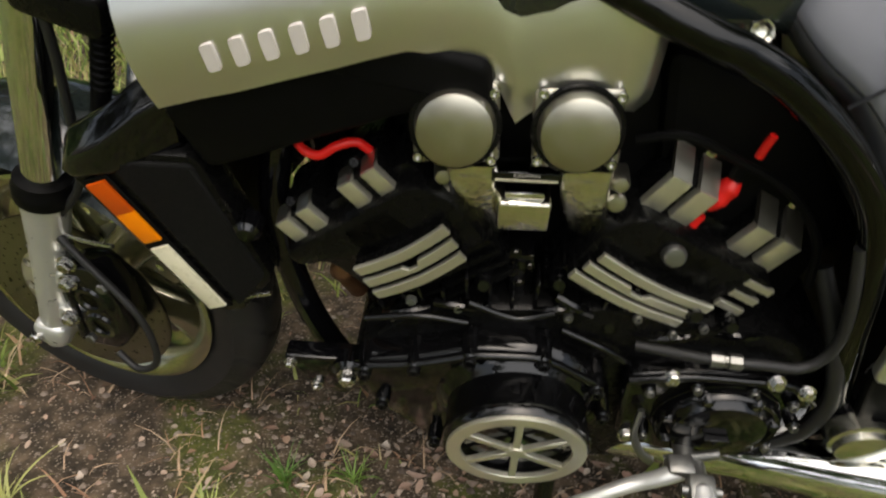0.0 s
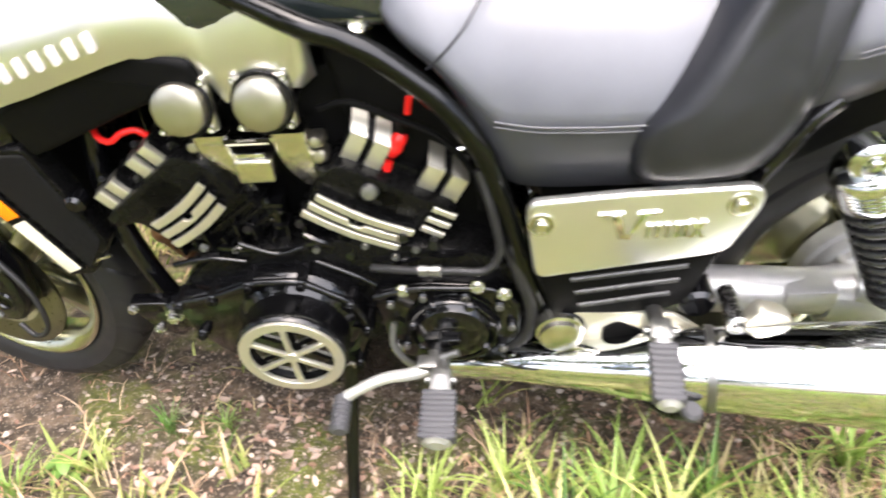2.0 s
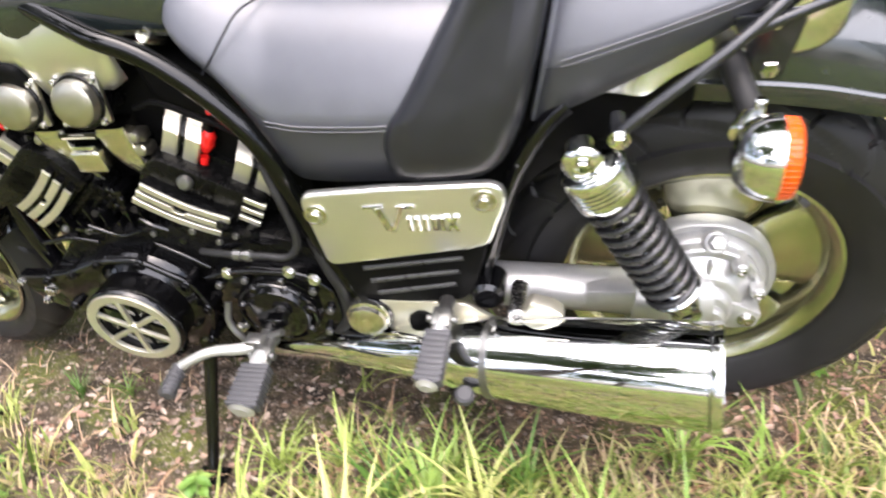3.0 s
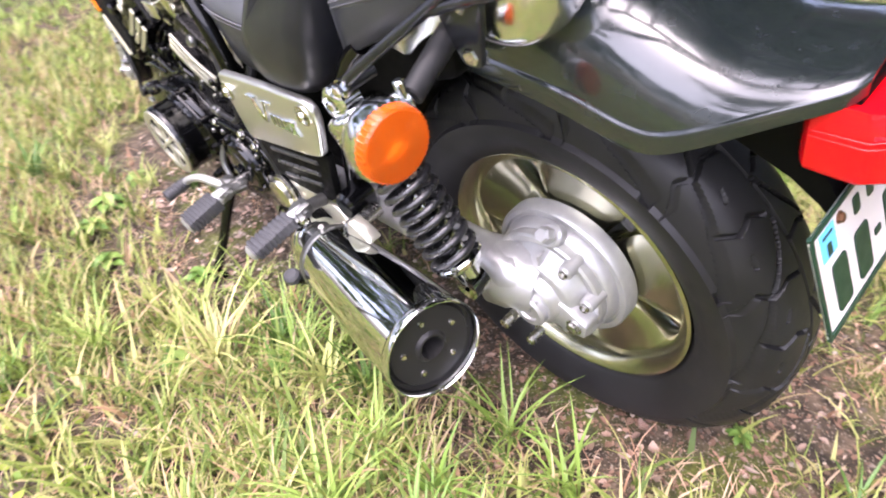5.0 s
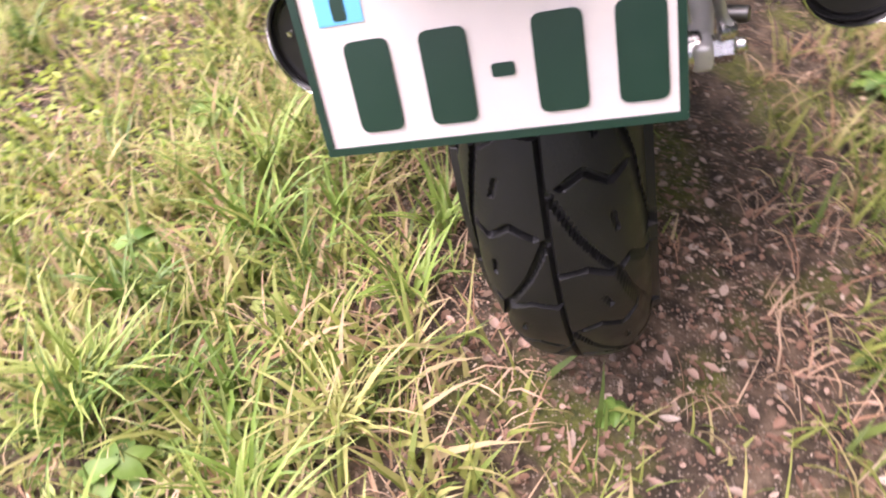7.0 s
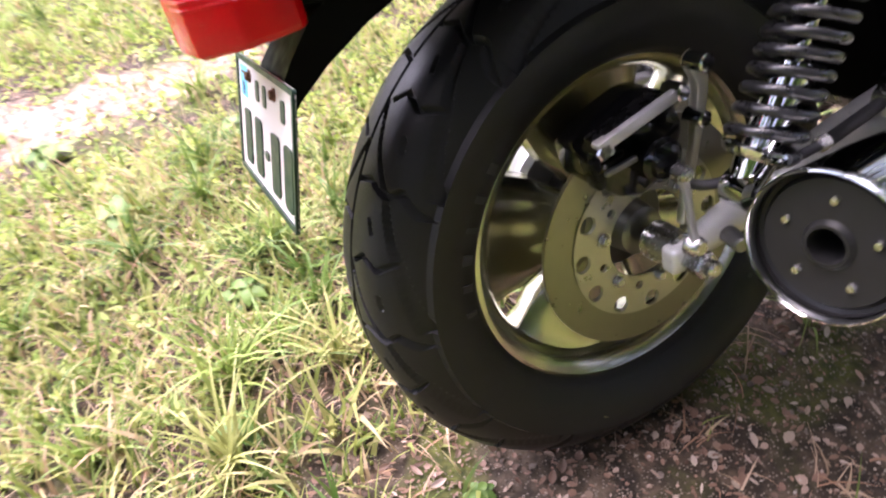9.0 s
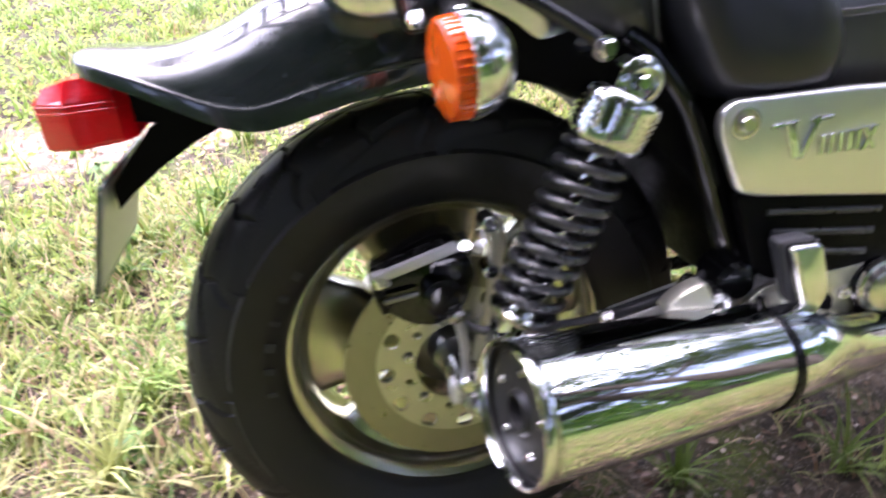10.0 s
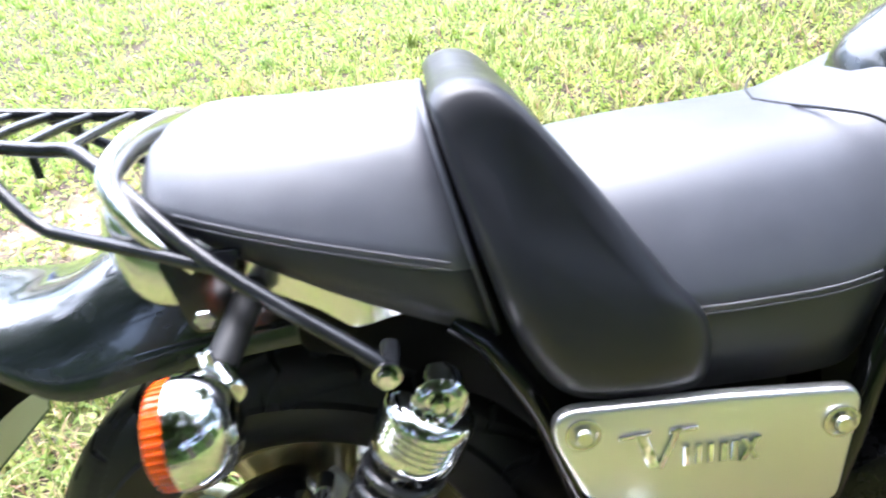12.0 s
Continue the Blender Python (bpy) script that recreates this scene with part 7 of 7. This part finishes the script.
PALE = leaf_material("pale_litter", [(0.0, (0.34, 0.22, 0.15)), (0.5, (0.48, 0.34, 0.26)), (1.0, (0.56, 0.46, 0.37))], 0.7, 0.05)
leaf_pieces("pale_litter", 3800, 3, 0.014, PALE, "pale crumbled leaves on the gravelly soil", "leaves", 15, lambda r: (r.normal(-0.95, 0.38), r.normal(-0.30, 0.20)) if r.random() < 0.2 else (r.normal(0.05, 0.35), r.normal(0.22, 0.20)) if r.random() < 0.25 else (r.uniform(-0.2, 1.7), r.normal(-1.6, 0.2)) if r.random() < 0.5 else (r.normal(-0.5, 0.55), r.normal(-1.05, 0.16)))
leaf_pieces("low_weeds", 7000, 3, 0.024, LAWN, "small round-leaved weeds between the grass blades", "weeds", 14, lambda r: (r.uniform(-0.3, 1.9), -0.35 - 1.5 * r.random()))


def gravel(count, seed):
    """Small uneven stones half sunk in the soil."""
    r = np.random.default_rng(seed)
    t = (1 + 5 ** 0.5) / 2
    ico = [(-1, t, 0), (1, t, 0), (-1, -t, 0), (1, -t, 0), (0, -1, t), (0, 1, t), (0, -1, -t), (0, 1, -t), (t, 0, -1), (t, 0, 1), (-t, 0, -1), (-t, 0, 1)]
    tri = [(0, 11, 5), (0, 5, 1), (0, 1, 7), (0, 7, 10), (0, 10, 11), (1, 5, 9), (5, 11, 4), (11, 10, 2), (10, 7, 6), (7, 1, 8), (3, 9, 4), (3, 4, 2), (3, 2, 6), (3, 6, 8), (3, 8, 9), (4, 9, 5), (2, 4, 11), (6, 2, 10), (8, 6, 7), (9, 8, 1)]
    V, Fc = [], []
    for _ in range(count):
        x, y = (r.normal(-0.95, 0.45), r.normal(-0.15, 0.30)) if r.random() < 0.85 else (r.normal(0.45, 0.45), r.normal(0.40, 0.35))
        s_ = 0.0011 + 0.0048 * r.random() ** 4
        q = Euler(r.uniform(0, 6.3, 3)).to_matrix()
        base, z = len(V), ground_height(x, y)
        for v in ico:
            p = q @ (Vector(v) * s_ * r.uniform(0.45, 0.75))
            V.append((x + p.x * 1.2, y + p.y, z + p.z * 0.7))
        Fc += [tuple(base + i for i in f) for f in tri]
    m = bpy.data.meshes.new("gravel")
    m.from_pydata(V, [], Fc)
    m.materials.append(STONE)
    return tagged(new("gravel", m), "fine grey and brown gravel in the soil", "gravel", kind="stuff")


STONE = leaf_material("gravel_stone", [(0.0, (0.08, 0.06, 0.045)), (0.5, (0.18, 0.14, 0.11)), (0.94, (0.26, 0.21, 0.17)), (1.0, (0.46, 0.40, 0.34))], 0.75, 0.0)
gravel(6500, 61)


def leaf_mesh(name, L, w, cup, curl, material, rows=6):
    """One leaf: pointed, folded a little along its midrib, with its tip curled."""
    bm = B()
    top = []
    for k in range(rows + 1):
        t = k / rows
        f = math.sin(math.pi * min(1, t * 0.96 + 0.02)) ** 0.8
        top.append([bm.verts.new(((t - 0.5) * L, e * w * f / 2, cup * w * abs(e) * f + curl * L * (t - 0.5) ** 2)) for e in (-1, -0.5, 0, 0.5, 1)])
    for a, b in zip(top, top[1:]):
        for k in range(4):
            bm.faces.new((a[k], a[k + 1], b[k + 1], b[k]))
    me = bpy.data.meshes.new(name)
    bm.to_mesh(me)
    bm.free()
    me.polygons.foreach_set("use_smooth", [True] * len(me.polygons))
    me.materials.append(material)
    return me


def tinted(name, stops, rough=0.6):
    """A leaf colour that differs from object to object, with blotches."""
    m = bpy.data.materials.new(name)
    m.use_nodes = True
    n, l = m.node_tree.nodes, m.node_tree.links
    b = n["Principled BSDF"]
    info = n.new("ShaderNodeObjectInfo")
    r = n.new("ShaderNodeValToRGB")
    e = r.color_ramp.elements
    e[0].position, e[0].color = stops[0][0], (*stops[0][1], 1)
    e[1].position, e[1].color = stops[-1][0], (*stops[-1][1], 1)
    for p, c in stops[1:-1]:
        q = e.new(p)
        q.color = (*c, 1)
    l.new(info.outputs["Random"], r.inputs[0])
    t = n.new("ShaderNodeTexNoise")
    t.inputs["Scale"].default_value = 160.0
    mr = n.new("ShaderNodeMapRange")
    mr.inputs["To Min"].default_value, mr.inputs["To Max"].default_value = 0.65, 1.3
    l.new(t.outputs["Fac"], mr.inputs["Value"])
    sc = n.new("ShaderNodeVectorMath")
    sc.operation = "SCALE"
    l.new(r.outputs[0], sc.inputs[0])
    l.new(mr.outputs[0], sc.inputs["Scale"])
    l.new(sc.outputs[0], b.inputs["Base Color"])
    b.inputs["Roughness"].default_value = rough
    return m


LEAFP = tinted("dry_pink_leaf", [(0.0, (0.30, 0.18, 0.13)), (0.3, (0.48, 0.34, 0.27)), (0.55, (0.22, 0.13, 0.09)), (0.8, (0.46, 0.36, 0.29)), (1.0, (0.54, 0.46, 0.38))])
LEAFG = tinted("weed_leaf", [(0.0, (0.09, 0.19, 0.03)), (0.6, (0.17, 0.29, 0.05)), (1.0, (0.26, 0.37, 0.09))], 0.5)

r = np.random.default_rng(21)
shapes = [leaf_mesh("fallen_leaf", L, w, c, k, LEAFP) for L, w, c, k in ((0.034, 0.016, 0.2, 0.6), (0.028, 0.015, 0.35, 0.3), (0.040, 0.019, 0.1, 0.9), (0.024, 0.013, 0.3, -0.4))]
for k in range(330):
    if k < 150:
        x, y = r.normal(-1.02, 0.22), r.normal(-0.26, 0.16)
    elif k < 200:
        x, y = r.normal(-0.75, 0.40), r.normal(-0.30, 0.2)
    elif k < 290:
        x, y = r.normal(0.18, 0.22), r.normal(-0.24, 0.20)
    else:
        x, y = r.normal(0.35, 0.35), r.normal(0.25, 0.25)
    ob = tagged(new("fallen_leaf", shapes[k % 4]), "dry curled pinkish-brown leaf lying on gravelly soil", "leaf", "fallen leaves")
    ob.matrix_world = Matrix.Translation((x, y, ground_height(x, y) + 0.004)) @ Euler((r.normal(0, 0.2), r.normal(0, 0.2), r.uniform(0, 6.3))).to_matrix().to_4x4() @ Matrix.Diagonal((r.uniform(0.4, 0.85), r.uniform(0.5, 0.95), 0.7, 1))

GRASST = tinted("tuft_blades", [(0.0, (0.07, 0.15, 0.02)), (0.45, (0.17, 0.28, 0.045)), (0.8, (0.29, 0.38, 0.08)), (1.0, (0.46, 0.42, 0.17))], 0.45)


def tuft_mesh(seed, count, length):
    """A tussock of long arching blades, folded along the middle."""
    q = np.random.default_rng(seed)
    V, Fc = [], []
    for _ in range(count):
        h, L, w = q.uniform(0, 6.3), length * q.uniform(0.45, 1.1), q.uniform(0.0040, 0.0085)
        dx, dy, x, y = math.cos(h), math.sin(h), q.normal(0, 0.012), q.normal(0, 0.012)
        lean0, bd = q.uniform(0.1, 0.5), q.uniform(0.5, 1.7)
        base, px, pz = len(V), 0.0, 0.0
        for i in range(7):
            t = i / 6
            ww = w * min(1.0, 0.5 + 2 * t) * (1 - t ** 2.2) + 0.0002
            for e in (-1, 0, 1):
                V.append((x + dx * px - dy * ww / 2 * e, y + dy * px + dx * ww / 2 * e, pz + (0.25 * ww if e else 0)))
            ang = min(lean0 + bd * t * 1.1, 2.1)
            px += L / 6 * math.sin(ang)
            pz += L / 6 * math.cos(ang)
        for i in range(6):
            for e in range(2):
                Fc.append((base + 3 * i + e, base + 3 * i + e + 1, base + 3 * i + e + 4, base + 3 * i + e + 3))
    me = bpy.data.meshes.new("grass_tuft")
    me.from_pydata(V, [], Fc)
    me.polygons.foreach_set("use_smooth", [True] * len(me.polygons))
    me.materials.append(GRASST)
    return me


tufts = [tuft_mesh(41, 26, 0.20), tuft_mesh(42, 18, 0.15), tuft_mesh(43, 34, 0.24), tuft_mesh(44, 12, 0.13), tuft_mesh(45, 22, 0.18)]
placed = 0
while placed < 170:
    x, y = r.normal(0.1, 0.95), r.normal(-0.25, 0.85)
    d = math.hypot((x + 0.95) / 0.95, (y - 0.02) / 0.42)
    if d < 1.0 or abs(y) < 0.13 and x < 0.42 or r.random() > cover(x, y) + 0.06:
        continue
    ob = tagged(new("grass_tuft", tufts[placed % 5]), "tussock of long arching fresh green grass blades", "grass tuft", "grass tufts")
    k = r.uniform(0.6, 1.1)
    ob.matrix_world = Matrix.Translation((x, y, ground_height(x, y) - 0.004)) @ Matrix.Rotation(r.uniform(0, 6.3), 4, "Z") @ Matrix.Diagonal((k, k, k, 1))
    placed += 1
for x, y, k in ((-1.42, -0.36, 0.65), (-1.30, -0.30, 0.55), (-1.52, -0.45, 0.7), (-1.22, -0.20, 0.45), (-1.60, -0.30, 0.7), (-1.12, -0.18, 0.4), (-0.72, -0.32, 0.7), (-0.60, -0.30, 0.8), (-0.50, -0.38, 0.9), (-0.40, -0.30, 0.8), (-0.28, -0.34, 0.9), (-0.15, -0.42, 0.9), (-0.62, 0.10, 0.8), (-0.35, 0.05, 0.8), (-0.95, 0.35, 0.9)):
    ob = tagged(new("grass_tuft", tufts[int(100 * k) % 5]), "tussock of long arching fresh green grass blades", "grass tuft", "grass tufts")
    ob.matrix_world = Matrix.Translation((x, y, ground_height(x, y) - 0.004)) @ Matrix.Rotation(x * 9, 4, "Z") @ Matrix.Diagonal((k, k, k, 1))

weed_leaf = leaf_mesh("leaf", 0.055, 0.030, 0.15, -0.5, LEAFG)
for k, (x, y, z) in enumerate(((-1.28, -0.42, 1.0), (-1.20, -0.50, 0.9), (-1.05, -0.52, 0.8), (-0.86, -0.38, 0.7), (-1.36, -0.30, 0.8), (-0.62, -0.55, 0.9), (0.27, 0.03, 0.45), (0.10, -0.70, 1.0), (-0.25, -0.72, 1.1), (0.45, -0.55, 0.9), (0.55, -0.25, 0.9), (0.62, -0.95, 1.2), (-0.55, 0.55, 1.0), (0.42, 0.52, 0.8), (0.75, -1.35, 1.2), (0.30, -1.15, 1.1))):
    weed = tagged(new("weed"), "small fresh green broad-leaved weed growing from the soil", "weed", "weeds by the motorcycle")
    weed.matrix_world = Matrix.Translation((x, y, ground_height(x, y) - 0.002)) @ Matrix.Rotation(k * 1.3, 4, "Z") @ Matrix.Diagonal((z, z, z, 1))
    for j in range(9):
        lf = new("leaf", weed_leaf)
        lf.parent = weed
        lf.matrix_local = Matrix.Rotation(j * 2.4, 4, "Z") @ Matrix.Translation((0.018 + 0.002 * j, 0, 0.040 - 0.003 * j)) @ Euler((0.2 * math.sin(j * 3.1), 0.35 - 0.12 * j * 0.5, 0)).to_matrix().to_4x4()
    bm = B()
    for j in range(3):
        tube(bm, [(0, 0, 0), (0.006 * math.cos(j * 2.1), 0.006 * math.sin(j * 2.1), 0.02), (0.016 * math.cos(j * 2.1), 0.016 * math.sin(j * 2.1), 0.040)], 0.0012, 6, 3)
    part("stem", bm, LEAFG, weed)

# a crumpled plastic sack far off in the lawn
sack = tagged(new("plastic_sack"), "crumpled white, blue and yellow plastic sack lying on the lawn", "bag")
sx, sy = 2.92, -3.52
sack.matrix_world = Matrix.Translation((sx, sy, ground_height(sx, sy))) @ Matrix.Rotation(radians(25), 4, "Z")
def sack_skin(u0, u1, off):
    rings = []
    for i in range(13):
        u = u0 + (u1 - u0) * i / 12
        ring = []
        for k in range(24):
            a = 2 * math.pi * k / 24
            n_ = 1 + 0.25 * noise.noise((u * 9, math.cos(a) * 1.6, math.sin(a) * 1.6))
            f = math.sin(math.pi * min(1, max(0, (u + 0.30) / 0.60)) ) ** 0.45 + 0.02
            ring.append(Vector((u, (0.13 * f * n_ + off) * math.cos(a), 0.10 + (0.11 * f * n_ + off) * math.sin(a))))
        rings.append(ring)
    return rings
part("white_body", loft(B(), sack_skin(-0.29, 0.29, 0.0)), BAGW, sack, "crumpled white film", sharp=25)
part("blue_band", loft(B(), sack_skin(-0.27, -0.10, 0.004)), BAGB, sack, "blue printed band", sharp=25)
part("yellow_band", loft(B(), sack_skin(0.12, 0.22, 0.004)), BAGY, sack, "yellow printed band", sharp=25)


# ---- trees that stand round the clearing and close off the low sky ----
def tree(seed, height):
    r = np.random.default_rng(seed)
    ob = new("tree")
    tagged(ob, "leafy broad tree at the edge of the grassy clearing", "tree", "trees round the clearing")
    bm = B()
    lean = [(0, 0, -0.2), (0.1 * r.normal(), 0.1 * r.normal(), height * 0.3), (0.25 * r.normal(), 0.25 * r.normal(), height * 0.62), (0.3 * r.normal(), 0.3 * r.normal(), height * 0.9)]
    tube(bm, lean, [0.20, 0.15, 0.10, 0.04], 10, 5)
    part("trunk", bm, BARK, ob, "rough brown trunk")
    tips = []
    for k in range(11):
        t = r.uniform(0.12, 0.85)
        base = Vector(lean[1]).lerp(Vector(lean[3]), t) if t > 0.2 else Vector(lean[0]).lerp(Vector(lean[1]), 0.8)
        a = k * 2.4 + r.uniform(-0.4, 0.4)
        L = height * r.uniform(0.20, 0.34)
        end = base + Vector((L * math.cos(a), L * math.sin(a), L * r.uniform(0.05, 0.5)))
        bm = tube(B(), [base, base.lerp(end, 0.5) + Vector((0, 0, 0.12)), end], [0.06, 0.04, 0.015], 7, 4)
        part("limb", bm, BARK, ob)
        tips += [end, base.lerp(end, 0.6), base.lerp(end, 0.8)]
    tips += [Vector(lean[3]), Vector(lean[2])]
    V, Fc = [], []
    for c in tips:
        R_ = height * r.uniform(0.09, 0.15)
        for _ in range(130):
            d = Vector(r.normal(size=3)).normalized() * R_ * r.random() ** 0.4
            p = c + Vector((d.x, d.y, d.z * 0.75))
            q = Euler(r.uniform(0, 6.3, 3)).to_matrix()
            s_ = r.uniform(0.07, 0.15)
            base = len(V)
            V += [tuple(p + q @ Vector(v) * s_) for v in ((-1, 0, 0), (0, -0.55, 0.1), (1, 0, 0), (0, 0.55, 0.1))]
            Fc.append((base, base + 1, base + 2, base + 3))
    me = bpy.data.meshes.new("crown")
    me.from_pydata(V, [], Fc)
    me.materials.append(TREEL)
    crown = new("crown", me)
    crown.parent = ob
    return ob


kinds = [tree(31, 7.5), tree(32, 9.0), tree(33, 6.5)]
r = np.random.default_rng(5)
for k in range(26):
    a = 2 * math.pi * k / 26 + r.uniform(-0.08, 0.08)
    d = r.uniform(11.5, 15.0) * (0.8 if math.sin(a) > 0.2 and math.cos(a) > -0.85 else 1.0)
    x, y = -0.4 + d * math.cos(a), d * math.sin(a)
    m = Matrix.Translation((x, y, ground_height(x, y))) @ Matrix.Rotation(r.uniform(0, 6.3), 4, "Z") @ Matrix.Scale(1.25 if math.cos(a) < -0.3 and math.sin(a) < -0.2 else 1.7 if math.sin(a) > 0.2 and math.cos(a) > -0.85 else 0.42 if math.cos(a) < -0.1 and math.sin(a) > 0 else 0.30 if math.sin(a) < -0.45 else 0.66, 4)
    if k < 3:
        kinds[k].matrix_world = m
    else:
        copy_thing(kinds[k % 3], m)
for x, y, k, turn in ((-2.6, 6.2, 1.3, 0.4), (2.4, 5.6, 1.3, 2.0), (-6.0, 3.4, 1.1, 3.6)):
    copy_thing(kinds[1], Matrix.Translation((x, y, ground_height(x, y))) @ Matrix.Rotation(turn, 4, "Z") @ Matrix.Scale(k, 4))


def thicket(count, seed):
    """Dense undergrowth between the trunks on one side of the clearing."""
    q = np.random.default_rng(seed)
    V, Fc = [], []
    for _ in range(count):
        a, d = radians(q.uniform(5, 175)), q.uniform(8.6, 10.8)
        x, y = -0.4 + d * math.cos(a), d * math.sin(a)
        top = 3.6 + 1.3 * noise.noise((a * 5.0, 1.0, 2.0)) + 0.7 * noise.noise((a * 17.0, 3.0, 5.0))
        p = Vector((x, y, ground_height(x, y) + max(0.2, top) * q.random() ** 0.8))
        turn = Euler(q.uniform(0, 6.3, 3)).to_matrix()
        size, base = q.uniform(0.14, 0.30), len(V)
        V += [tuple(p + turn @ Vector(v) * size) for v in ((-1, 0, 0), (0, -0.5, 0.1), (1, 0, 0), (0, 0.5, 0.1))]
        Fc.append((base, base + 1, base + 2, base + 3))
    me = bpy.data.meshes.new("thicket")
    me.from_pydata(V, [], Fc)
    me.materials.append(WEED)
    return tagged(new("thicket", me), "dense green bushes at the edge of the clearing", "bushes", kind="stuff")


thicket(12000, 77)
